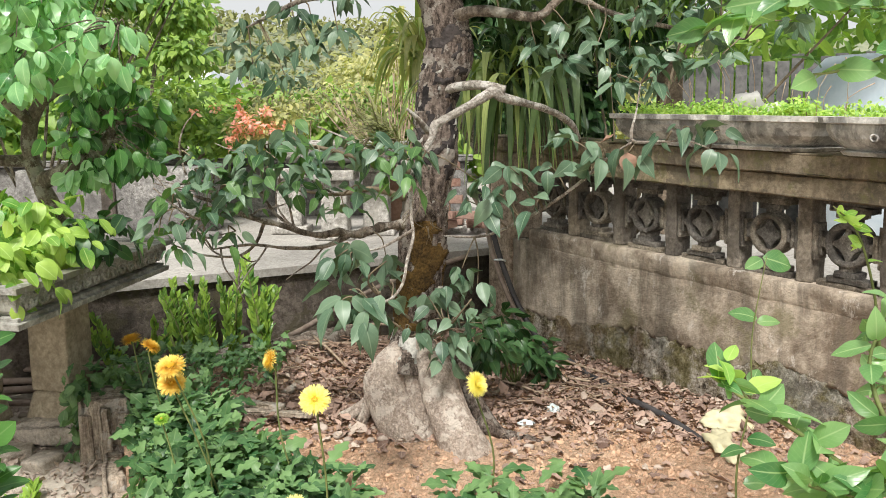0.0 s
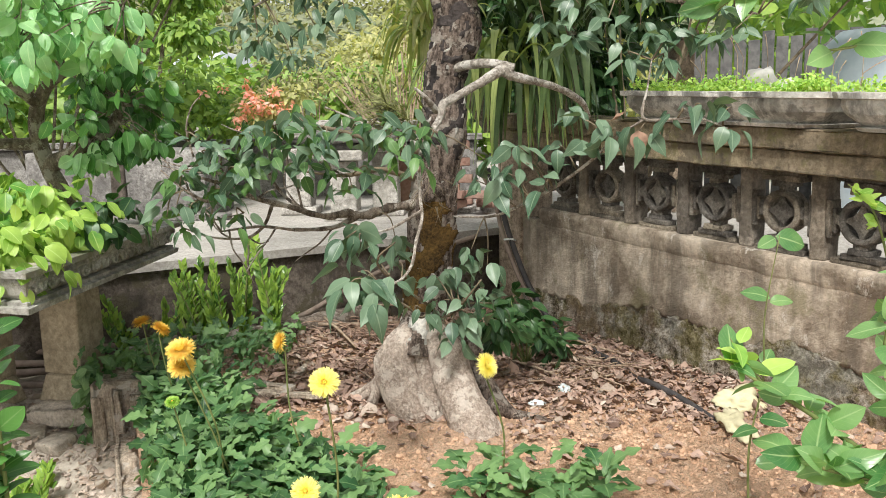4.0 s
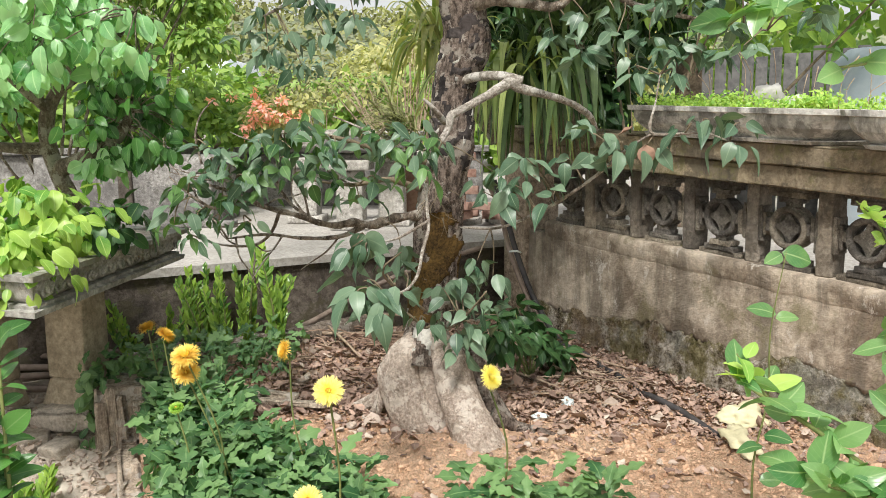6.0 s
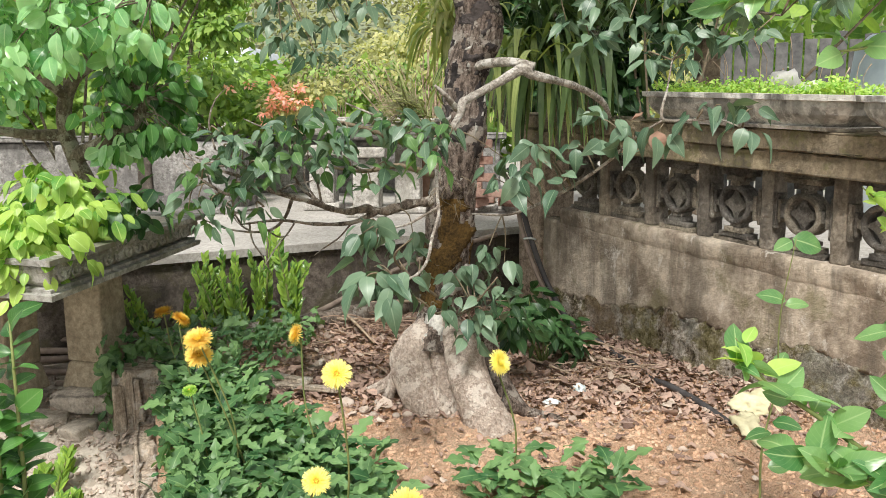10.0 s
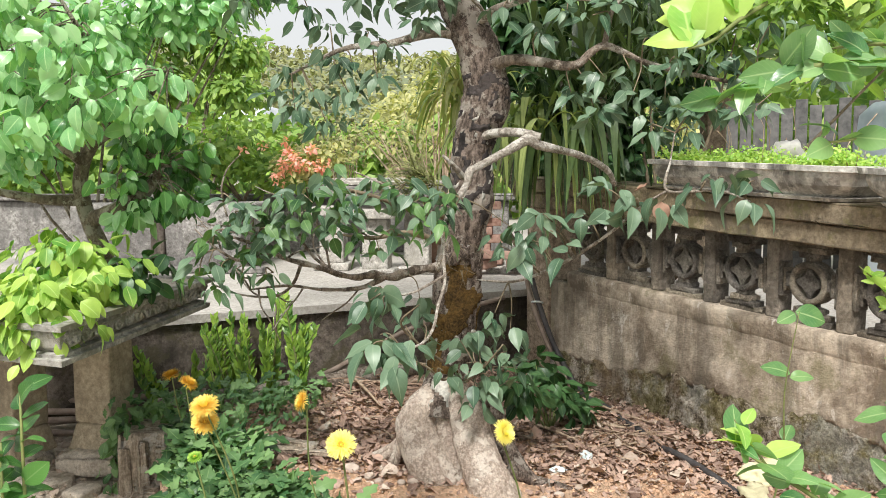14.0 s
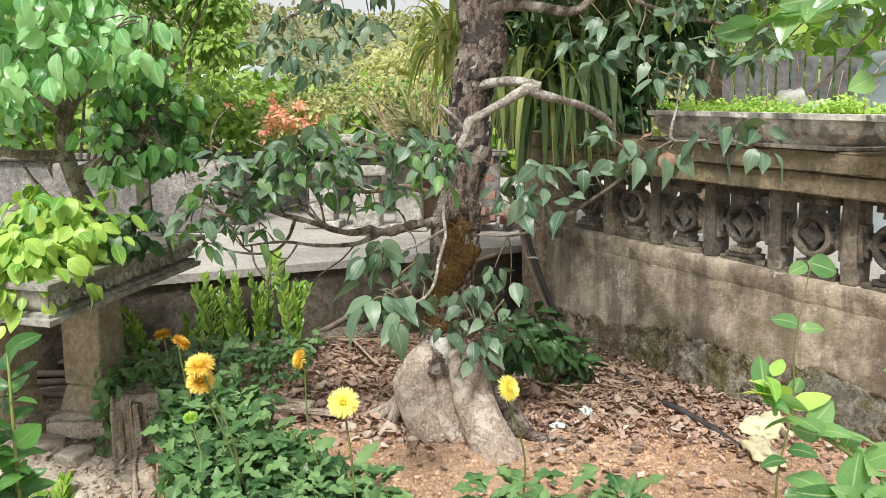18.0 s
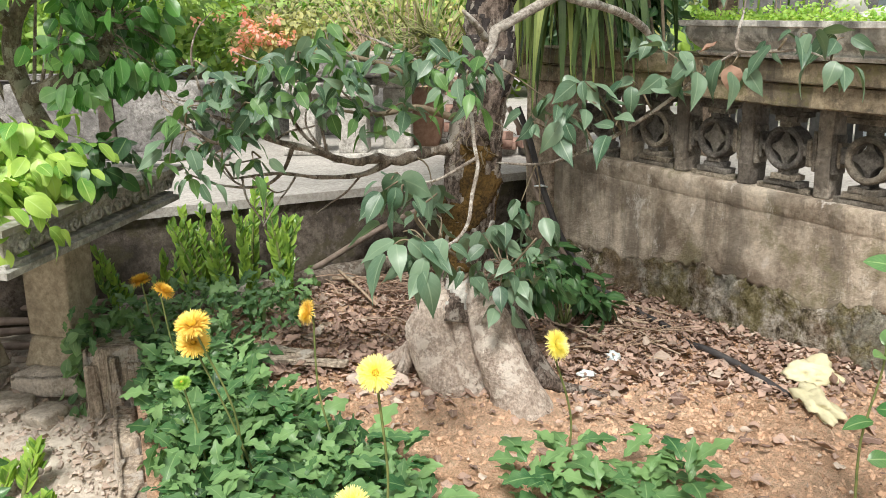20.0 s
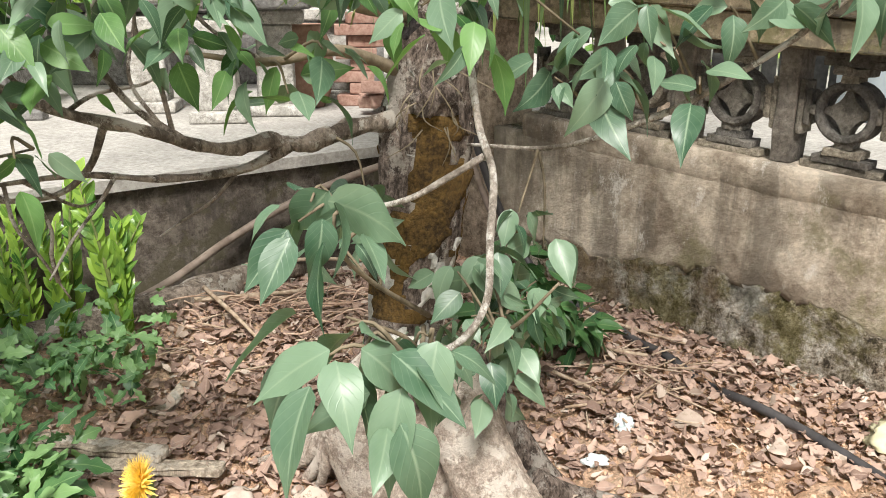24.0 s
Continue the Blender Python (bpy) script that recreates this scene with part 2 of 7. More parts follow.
M_LEG = concrete("ochre_grey_leg", (0.6, 0.52, 0.385), (0.42, 0.36, 0.26), (0.2, 0.17, 0.125), None, 0.4, True, 0.4, 1.0, 0.35)
M_BRICK = plain("dull_red_brick", (0.27, 0.15, 0.115), (0.45, 0.3, 0.24), 40, 0.95, 0.5)
M_ROOT = bark("pale_root_bark", (0.77, 0.655, 0.555), (0.5, 0.4, 0.33), (0.8, 0.72, 0.63), None, 1.3, (11, 11, 8))
M_TRUNK = bark("flaking_dark_bark", (0.34, 0.272, 0.228), (0.07, 0.053, 0.043), (0.42, 0.38, 0.33), None, 1.5, (11, 11, 5))
M_BRANCH = bark("grey_branch_bark", (0.55, 0.49, 0.42), (0.25, 0.21, 0.17), (0.66, 0.63, 0.57))
M_PALE = bark("pale_branch_bark", (0.72, 0.67, 0.6), (0.36, 0.32, 0.27), (0.78, 0.75, 0.7), None, 1.3, (12, 12, 12))
M_BONSAI = bark("brown_green_bark", (0.34, 0.3, 0.21), (0.15, 0.125, 0.085), (0.4, 0.39, 0.3))
M_TWIG = plain("brown_twig", (0.12, 0.095, 0.06), (0.27, 0.22, 0.15), 40, 0.85)
M_STEM = plain("green_stem", (0.12, 0.16, 0.05), (0.25, 0.28, 0.1), 40, 0.6)
M_LEAF = leaf_material("grey_green_leaf", (0.165, 0.25, 0.16), (0.034, 0.088, 0.046), (0.22, 0.3, 0.2), 0.4, 0.18, None, 0.5)
M_FICUS = leaf_material("fresh_green_leaf", (0.4, 0.66, 0.32), (0.09, 0.3, 0.09), (0.44, 0.65, 0.34), 0.28, 0.34, None, 0.8)
M_LIME = leaf_material("lime_young_leaf", (0.56, 0.74, 0.2), (0.2, 0.43, 0.07), (0.5, 0.66, 0.22), 0.38, 0.42)
M_LEAF_GREEN = leaf_material("green_bough_leaf", (0.14, 0.27, 0.085), (0.02, 0.075, 0.02), (0.2, 0.32, 0.13), 0.4, 0.3, None, 0.45)
M_YOUNG = leaf_material("young_ficus_leaf", (0.43, 0.6, 0.12), (0.08, 0.25, 0.035), (0.46, 0.62, 0.2), 0.38, 0.3)
M_CITRUS = leaf_material("citrus_leaf", (0.26, 0.45, 0.17), (0.06, 0.195, 0.06), (0.38, 0.54, 0.26), 0.3, 0.34, None, 0.6)
M_OVER = leaf_material("pale_citrus_leaf", (0.3, 0.48, 0.22), (0.06, 0.19, 0.075), (0.4, 0.55, 0.3), 0.3, 0.36, None, 0.7)
M_SLAB = concrete("pale_rubble", (0.8, 0.73, 0.63), (0.58, 0.52, 0.44), (0.32, 0.28, 0.22), None, 0.35, True, 0.5, 1.0, 0.5)
M_BOUGH = bark("knobby_brown_bark", (0.42, 0.35, 0.285), (0.15, 0.12, 0.095), (0.5, 0.46, 0.4))
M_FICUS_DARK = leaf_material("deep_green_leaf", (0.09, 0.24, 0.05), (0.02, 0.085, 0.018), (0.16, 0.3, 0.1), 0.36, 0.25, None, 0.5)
M_CRUMB = plain("soil_crumb", (0.47, 0.29, 0.185), (0.73, 0.49, 0.335), 60, 0.97, 0.5)
M_OLIVE = leaf_material("olive_blade", (0.3, 0.32, 0.13), (0.1, 0.1, 0.05), (0.3, 0.3, 0.15), 0.6, 0.2)
M_POST = concrete("grey_weathered_post", (0.46, 0.415, 0.355), (0.23, 0.205, 0.175), (0.07, 0.062, 0.054), None, 0.55, True, 0.5, 1.0, 0.5, True)
# one strap leaf, two copies: shaded green, then sunlit; the light is in the colour
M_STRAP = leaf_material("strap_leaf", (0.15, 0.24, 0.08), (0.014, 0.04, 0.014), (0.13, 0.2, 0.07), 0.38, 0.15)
M_STRAP_LIT = leaf_material("sunlit_strap_leaf", (0.44, 0.52, 0.18), (0.16, 0.26, 0.075), (0.24, 0.32, 0.1), 0.4, 0.25)
M_HERB = leaf_material("herb_leaf", (0.19, 0.33, 0.125), (0.035, 0.115, 0.04), (0.22, 0.35, 0.15), 0.45, 0.24, None)
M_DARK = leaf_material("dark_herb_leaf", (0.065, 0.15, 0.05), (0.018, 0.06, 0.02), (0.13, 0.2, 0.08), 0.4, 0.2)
M_ZZ = leaf_material("glossy_zz_leaf", (0.33, 0.5, 0.08), (0.055, 0.165, 0.035), (0.3, 0.45, 0.13), 0.28, 0.3)
M_BACK = leaf_material("sunlit_back_leaf", (0.32, 0.46, 0.1), (0.1, 0.22, 0.05), (0.25, 0.36, 0.12), 0.5, 0.35)
M_YELLOW = leaf_material("yellow_back_leaf", (0.57, 0.55, 0.25), (0.25, 0.28, 0.12), (0.5, 0.5, 0.27), 0.5, 0.35)
M_RED = leaf_material("coral_bract", (0.92, 0.56, 0.5), (0.88, 0.33, 0.3), (0.9, 0.6, 0.5), 0.5, 0.4)
M_DRY = leaf_material("dry_leaf", (0.49, 0.345, 0.275), (0.13, 0.082, 0.064), (0.44, 0.335, 0.28), 0.85, 0.08, (0.25, 0.185, 0.16), 0.15)
M_CHIP = leaf_material("bleached_leaf", (0.6, 0.5, 0.42), (0.3, 0.225, 0.18), (0.5, 0.43, 0.36), 0.85, 0.08, (0.3, 0.24, 0.18), 0.15)
M_PETAL = leaf_material("orange_yellow_petal", (0.95, 0.76, 0.25), (0.9, 0.63, 0.12), (0.95, 0.76, 0.3), 0.6, 0.26)
M_DEEP = leaf_material("deep_orange_petal", (0.86, 0.6, 0.12), (0.75, 0.47, 0.06), (0.85, 0.6, 0.16), 0.6, 0.22)
M_PETAL2 = leaf_material("pale_yellow_petal", (0.97, 0.9, 0.42), (0.93, 0.81, 0.25), (0.96, 0.9, 0.5), 0.55, 0.35)
M_MOSS = plain("rusty_moss", (0.05, 0.03, 0.012), (0.2, 0.12, 0.035), 130, 1.0, 1.0)
M_LICHEN = plain("pale_lichen", (0.32, 0.31, 0.28), (0.66, 0.64, 0.58), 70, 0.95, 0.8)
M_SOOT = plain("black_crust", (0.02, 0.017, 0.017), (0.085, 0.072, 0.068), 60, 0.95, 1.0)
M_DISC = plain("orange_disc", (0.6, 0.3, 0.03), (0.8, 0.52, 0.06), 300, 0.8, 0.6)
M_ROTWOOD = bark("rotten_grey_wood", (0.8, 0.69, 0.55), (0.42, 0.34, 0.265), (0.66, 0.61, 0.54), None, 1.0, (12, 12, 1.5))
M_STICK = plain("dry_stick", (0.3, 0.21, 0.14), (0.55, 0.44, 0.33), 60, 0.9, 0.4)
M_STRAW = plain("dry_strip", (0.36, 0.23, 0.16), (0.62, 0.46, 0.35), 60, 0.9, 0.4)
M_STONE = plain("pale_stone", (0.36, 0.29, 0.24), (0.58, 0.5, 0.43), 30, 0.9, 0.4)
M_HOSE = plain("black_hose", (0.03, 0.028, 0.03), (0.075, 0.07, 0.07), 20, 0.5, 0.1)
M_PIPE = plain("grey_brown_pipe", (0.2, 0.15, 0.12), (0.35, 0.28, 0.23), 20, 0.6, 0.1)
M_RAG = plain("pale_yellow_rag", (0.5, 0.46, 0.28), (0.72, 0.67, 0.45), 14, 0.9, 0.5)
M_PAPER = plain("pale_wrapper", (0.55, 0.65, 0.66), (0.85, 0.88, 0.86), 40, 0.5, 0.2)
M_MOSSROCK = plain("white_rock", (0.5, 0.49, 0.46), (0.75, 0.74, 0.7), 18, 0.9, 0.6)
M_TIN = plain("dark_fence_board", (0.07, 0.07, 0.07), (0.17, 0.165, 0.16), 20, 0.7, 0.2)
M_BLUE = plain("pale_blue_tank", (0.5, 0.6, 0.68), (0.66, 0.74, 0.8), 8, 0.5, 0.05)
M_CLAY = plain("brown_clay", (0.26, 0.15, 0.1), (0.4, 0.26, 0.19), 25, 0.9, 0.3)
M_BLUETIN = plain("far_roof", (0.5, 0.55, 0.6), (0.7, 0.73, 0.76), 8, 0.6, 0.05)
M_HILL = plain("hazy_hill", (0.15, 0.19, 0.11), (0.27, 0.29, 0.19), 0.6, 0.95, 0.1)


# ---- builders ----
def thing(name, base, label, category, group="", kind=""):
    ob = new(name)
    ob.empty_display_size = 0.05
    ob.location = base
    return tagged(ob, label, category, group, kind)


def origin(ob):
    o = Vector((0, 0, 0))
    while ob is not None:
        o += ob.location
        ob = ob.parent
    return o


def mesh_of(name, verts, faces, mat, uvs=None, smooth=True):
    me = bpy.data.meshes.new(name)
    me.from_pydata([tuple(v) for v in verts], [], faces)
    me.materials.append(mat)
    if uvs is not None:
        layer = me.uv_layers.new(name="UVMap")
        idx = np.empty(len(me.loops), dtype=np.int32)
        me.loops.foreach_get("vertex_index", idx)
        layer.data.foreach_set("uv", np.asarray(uvs, dtype=np.float32)[idx].ravel())
    if smooth:
        me.polygons.foreach_set("use_smooth", np.ones(len(me.polygons), dtype=bool))
    me.update()
    return me


def part(name, geo, mat, parent=None, label="", smooth=True):
    """One mesh object from world-space geometry (verts, faces[, uvs]) under a thing or a part."""
    verts, faces = np.asarray(geo[0], dtype=float), geo[1]
    o = origin(parent) if parent is not None else Vector((0, 0, 0))
    me = mesh_of(name, verts - np.array(o), faces, mat, geo[2] if len(geo) > 2 else None, smooth)
    ob = new(name, me)
    if parent is not None:
        ob.parent = parent
    return tagged(ob, label)


def merge(*geos):
    v, f, k = [], [], 0
    for g in geos:
        a = np.asarray(g[0], dtype=float)
        v.append(a)
        f += [tuple(i + k for i in face) for face in g[1]]
        k += len(a)
    return np.vstack(v), f


def spline(points, per=6):
    p = [Vector(q) for q in points]
    p = [p[0] * 2 - p[1]] + p + [p[-1] * 2 - p[-2]]
    out = []
    for i in range(1, len(p) - 2):
        for k in range(per):
            t = k / per
            a, b, c, d = p[i - 1], p[i], p[i + 1], p[i + 2]
            out.append(0.5 * (2 * b + (c - a) * t + (2 * a - 5 * b + 4 * c - d) * t * t + (3 * b - a - 3 * c + d) * t ** 3))
    out.append(p[-2])
    return out


def tube(points, radii, sides=10, per=6, rough=0.0, freq=12.0, seed=0.0):
    """A bent, tapering, uneven limb with closed ends."""
    path = spline(points, per)
    n = len(path)
    rr = np.interp(np.linspace(0, 1, n), np.linspace(0, 1, len(radii)), radii)
    verts, faces = [], []
    ref = Vector((0.31, 0.77, 0.55))
    for i, c in enumerate(path):
        d = (path[min(i + 1, n - 1)] - path[max(i - 1, 0)]).normalized()
        u = (ref - d * ref.dot(d)).normalized()
        ref = u
        w = d.cross(u)
        for k in range(sides):
            a = 2 * math.pi * k / sides
            e = u * math.cos(a) + w * math.sin(a)
            r = rr[i]
            if rough:
                q = (c + e * r) * freq + Vector((seed, seed * 1.7, 0))
                r *= 1 + rough * noise.noise(q) + rough * 0.5 * noise.noise(q * 2.7)
            verts.append(c + e * r)
    for i in range(n - 1):
        for k in range(sides):
            a, b = i * sides + k, i * sides + (k + 1) % sides
            faces.append((a, b, b + sides, a + sides))
    faces.append(tuple(range(sides - 1, -1, -1)))
    faces.append(tuple((n - 1) * sides + k for k in range(sides)))
    return verts, faces


def bm_geo(bm):
    bm.verts.ensure_lookup_table()
    g = [v.co.copy() for v in bm.verts], [tuple(v.index for v in f.verts) for f in bm.faces]
    bm.free()
    return g


def block(place, size, bevel=0.006, wear=0.0, freq=9.0, cuts=0, taper=1.0, seed=0.0):
    """A worn block: place maps (x, y, z) of the block's own box (0..size) to the world."""
    bm = bmesh.new()
    bmesh.ops.create_cube(bm, size=1.0)
    if cuts:
        bmesh.ops.subdivide_edges(bm, edges=bm.edges[:], cuts=cuts, use_grid_fill=True)
    sx, sy, sz = size
    for v in bm.verts:
        k = 1 + (taper - 1) * (v.co.z + 0.5)
        v.co = Vector(((v.co.x * k + 0.5) * sx, (v.co.y * k + 0.5) * sy, (v.co.z + 0.5) * sz))
    if bevel:
        sharp = [e for e in bm.edges if len(e.link_faces) == 2 and e.calc_face_angle(0) > 1.0]
        bmesh.ops.bevel(bm, geom=sharp, offset=bevel, segments=2, affect='EDGES', profile=0.6)
    for v in bm.verts:
        if wear:
            q = v.co * freq + Vector((seed, seed, seed))
            v.co += Vector((noise.noise(q), noise.noise(q + Vector((7, 1, 3))), noise.noise(q + Vector((2, 9, 5))))) * wear
        v.co = place(v.co)
    bm.normal_update()
    return bm_geo(bm)


def at(x, y, z, turn=0.0, tilt=0.0):
    m = pose(x, y, z, tilt, 0, turn)
    return lambda c: m @ c


def grid(xs, ys, height):
    verts = [(x, y, height(x, y)) for y in ys for x in xs]
    w = len(xs)
    faces = [(j * w + i, j * w + i + 1, (j + 1) * w + i + 1, (j + 1) * w + i) for j in range(len(ys) - 1) for i in range(w - 1)]
    return verts, faces


def slab(outline, z0, z1):
    k = len(outline)
    verts = [(x, y, z1) for x, y in outline] + [(x, y, z0) for x, y in outline]
    faces = [tuple(range(k)), tuple(range(2 * k - 1, k - 1, -1))]
    faces += [(i + k, (i + 1) % k + k, (i + 1) % k, i) for i in range(k)]
    return verts, faces


def rock(c, r, squash=0.7, rough=0.35, seed=0.0, div=2):
    bm = bmesh.new()
    bmesh.ops.create_icosphere(bm, subdivisions=div, radius=1.0)
    for v in bm.verts:
        q = v.co * 1.3 + Vector((seed, seed * 2.1, -seed))
        v.co *= 1 + rough * noise.noise(q) + rough * 0.4 * noise.noise(q * 3)
        v.co = Vector((v.co.x * r, v.co.y * r * (0.75 + 0.25 * math.sin(seed)), v.co.z * r * squash)) + Vector(c)
    return bm_geo(bm)


def crumbs(points, radii, seed):
    """Many small irregular lumps as one geometry."""
    r5 = np.random.RandomState(seed)
    g = (1 + 5 ** 0.5) / 2
    ico = np.array([(-1, g, 0), (1, g, 0), (-1, -g, 0), (1, -g, 0), (0, -1, g), (0, 1, g), (0, -1, -g), (0, 1, -g), (g, 0, -1), (g, 0, 1), (-g, 0, -1), (-g, 0, 1)]) / 1.9
    tri = [(0, 11, 5), (0, 5, 1), (0, 1, 7), (0, 7, 10), (0, 10, 11), (1, 5, 9), (5, 11, 4), (11, 10, 2), (10, 7, 6), (7, 1, 8), (3, 9, 4), (3, 4, 2), (3, 2, 6), (3, 6, 8), (3, 8, 9), (4, 9, 5), (2, 4, 11), (6, 2, 10), (8, 6, 7), (9, 8, 1)]
    n = len(points)
    shape = ico[None] * (0.65 + 0.7 * r5.rand(n, 12, 1)) * (0.6 + 0.8 * r5.rand(n, 1, 3))
    verts = shape * np.asarray(radii)[:, None, None] + np.asarray(points)[:, None, :]
    faces = [(a + 12 * i, b + 12 * i, c + 12 * i) for i in range(n) for a, b, c in tri]
    return verts.reshape(-1, 3), faces


# ---- leaves ----
def leaf_shape(width, fold=0.25, droop=0.25, rows=7, profile=None, twist=0.0, wave=0.0):
    """A leaf one unit long from its base at the origin to its tip on +y, folded along its midrib."""
    prof = profile or (lambda v: math.sin(math.pi * v ** 0.62) ** 0.85 * (1 - 0.25 * v))
    verts, uvs, faces = [], [], []
    for i in range(rows + 1):
        v = i / rows
        w = max(width * prof(v), 0.004)
        bend = -droop * v * v
        for k, u in enumerate((-1, -0.55, 0, 0.55, 1)):
            x = u * w
            z = bend + fold * w * (abs(u) ** 1.35 - 0.35 * u ** 4) + wave * math.sin(v * 11 + u * 2) * abs(u) ** 1.5 + twist * x * v
            verts.append((x, v * (1 - 0.18 * abs(droop) * v), z))
            uvs.append((0.5 + 0.5 * u, v))
    for i in range(rows):
        for k in range(4):
            a = i * 5 + k
            faces.append((a, a + 1, a + 6, a + 5))
    return verts, faces, uvs


def pointed(v):
    """Rounded at the base, widest at a third, drawn out to a drip tip."""
    return math.sin(math.pi * min(v, 1.0) ** 0.66) ** 0.9 * (1.0 if v < 0.6 else 1.0 - 1.15 * (v - 0.6))


def oval(v):
    return math.sin(math.pi * min(max(v, 0.0), 1.0) ** 0.86) ** 0.72


def lance(v):
    return math.sin(math.pi * v ** 0.85) ** 0.9


def blunt(v):
    return min(1.0, 0.45 + v) * min(1.0, 3.5 * (1.02 - v)) ** 0.6


def elliptic(v):
    return math.sin(math.pi * v ** 0.88) ** 0.75


def strap(v):
    return min(1.0, 2.0 * (1 - v) ** 0.75) * min(1, 0.55 + v)


def lobed(v):
    return (0.12 + 0.88 * math.sin(math.pi * v ** 1.25)) * (0.42 + 0.58 * abs(math.sin(v * 11.0))) * (1 if v < 0.97 else 0.1)


L_TREE = [leaf_shape(w, f, d, 10, pointed, tw, 0.014) for w, f, d, tw in ((0.25, 0.18, 0.2, 0.1), (0.19, 0.45, 0.12, -0.1), (0.24, 0.1, 0.35, 0.25), (0.18, 0.6, 0.5, -0.3), (0.25, 0.05, 0.12, 0.0), (0.22, 0.35, 0.3, 0.3))]
L_BROAD = [leaf_shape(w, f, d, 11, pointed, tw, 0.016) for w, f, d, tw in ((0.28, 0.2, 0.25, 0.1), (0.25, 0.4, 0.15, -0.15), (0.29, 0.1, 0.45, 0.25), (0.22, 0.55, 0.35, -0.3), (0.26, 0.25, 0.6, 0.15))]
L_OVAL = [leaf_shape(w, f, d, 8, oval, tw, 0.012) for w, f, d, tw in ((0.34, 0.25, 0.25, 0.1), (0.3, 0.4, 0.1, -0.1), (0.35, 0.1, 0.4, 0.0), (0.29, 0.3, 0.5, 0.2))]
L_LANCE = [leaf_shape(0.24, f, d, 7, lance, tw, 0.012) for f, d, tw in ((0.3, 0.2, 0.2), (0.45, 0.35, -0.2), (0.15, 0.05, 0.0), (0.3, 0.5, 0.1))]
L_ZZ = [leaf_shape(0.23, f, d, 6, lance, tw) for f, d, tw in ((0.3, 0.2, 0.2), (0.45, 0.1, -0.2), (0.2, 0.3, 0.0))]
L_HERB = [leaf_shape(w, f, d, 18, lobed, tw, 0.035) for w, f, d, tw in ((0.3, 0.25, 0.3, 0.2), (0.24, 0.4, 0.5, -0.2), (0.33, 0.1, 0.65, 0.1), (0.2, 0.3, 0.15, 0.3))]
L_SMALL = [leaf_shape(0.3, f, d, 3, oval) for f, d in ((0.3, 0.2), (0.1, 0.4))]
L_DRY = [leaf_shape(w, f, d, 6, pointed, tw, wv) for w, f, d, tw, wv in ((0.34, 0.5, 0.3, 0.4, 0.07), (0.26, 0.9, -0.3, -0.4, 0.05), (0.38, 0.2, 0.4, 0.6, 0.09), (0.22, 1.2, 0.15, 0.2, 0.06), (0.3, -0.4, 0.2, -0.5, 0.08), (0.15, 0.6, -0.4, 0.3, 0.05))]
L_CITRUS = [leaf_shape(w, f, d, 8, elliptic, tw, 0.015) for w, f, d, tw in ((0.29, 0.3, 0.25, 0.15), (0.24, 0.5, 0.4, -0.2), (0.31, 0.15, 0.1, 0.0), (0.26, 0.35, 0.55, 0.2))]


def leaf_pose(base, direction, up, size):
    y = Vector(direction).normalized()
    z = Vector(up) - y * Vector(up).dot(y)
    z = z.normalized() if z.length > 1e-4 else y.orthogonal().normalized()
    x = y.cross(z)
    return Matrix(((x.x * size, y.x * size, z.x * size, base[0]), (x.y * size, y.y * size, z.y * size, base[1]),
                   (x.z * size, y.z * size, z.z * size, base[2]), (0, 0, 0, 1)))


def scatter_leaves(shapes, poses):
    """All leaves of poses joined into one geometry with uvs."""
    av, af, au, k = [], [], [], 0
    for i, m in enumerate(poses):
        v, f, u = shapes[i % len(shapes)]
        a = np.array(m)
        av.append(np.asarray(v) @ a[:3, :3].T + a[:3, 3])
        af += [tuple(j + k for j in face) for face in f]
        au.append(np.asarray(u))
        k += len(v)
    return np.vstack(av), af, np.vstack(au)


LEAF_MESHES = {}


def single_leaves(owner, name, shapes, poses, mat):
    """Each leaf an object of its own on a few shared meshes."""
    o = Matrix.Translation(-origin(owner))
    for i, m in enumerate(poses):
        k = (mat.name, id(shapes), i % len(shapes))
        if k not in LEAF_MESHES:
            v, f, u = shapes[i % len(shapes)]
            LEAF_MESHES[k] = mesh_of(name, v, f, mat, u)
        ob = new(name, LEAF_MESHES[k])
        ob.parent = owner
        ob.matrix_basis = o @ m


def foliage(owner, shapes, poses, mat, singles=300, name="leaf"):
    poses = list(poses)
    single_leaves(owner, name, shapes, poses[:singles], mat)
    if len(poses) > singles:
        tagged(part("foliage", scatter_leaves(shapes, poses[singles:]), mat, owner), kind="stuff")


rnd = random.Random(7)


def jitter(s):
    return Vector((rnd.gauss(0, s), rnd.gauss(0, s), rnd.gauss(0, s)))


def hanging(centre, count, size, spread, droop=0.6, towards=(0.0, -0.3, 0.75)):
    """Leaves of one twig end: fanned out on short stalks, tips hanging."""
    out = []
    a0 = rnd.uniform(0, 6.28)
    for i in range(count):
        a = a0 + i * 2.4
        side = Vector((math.cos(a), math.sin(a), rnd.uniform(-0.3, 0.35)))
        d = side * rnd.uniform(0.55, 1.0) + Vector((0, 0, -droop * rnd.uniform(0.1, 1.9))) + jitter(0.15)
        b = Vector(centre) + side * spread * rnd.uniform(0.2, 0.8) + jitter(spread * 0.25)
        out.append(leaf_pose(b, d, side * 0.4 + Vector(towards) + jitter(0.55), size * rnd.uniform(0.5, 1.15)))
    return out


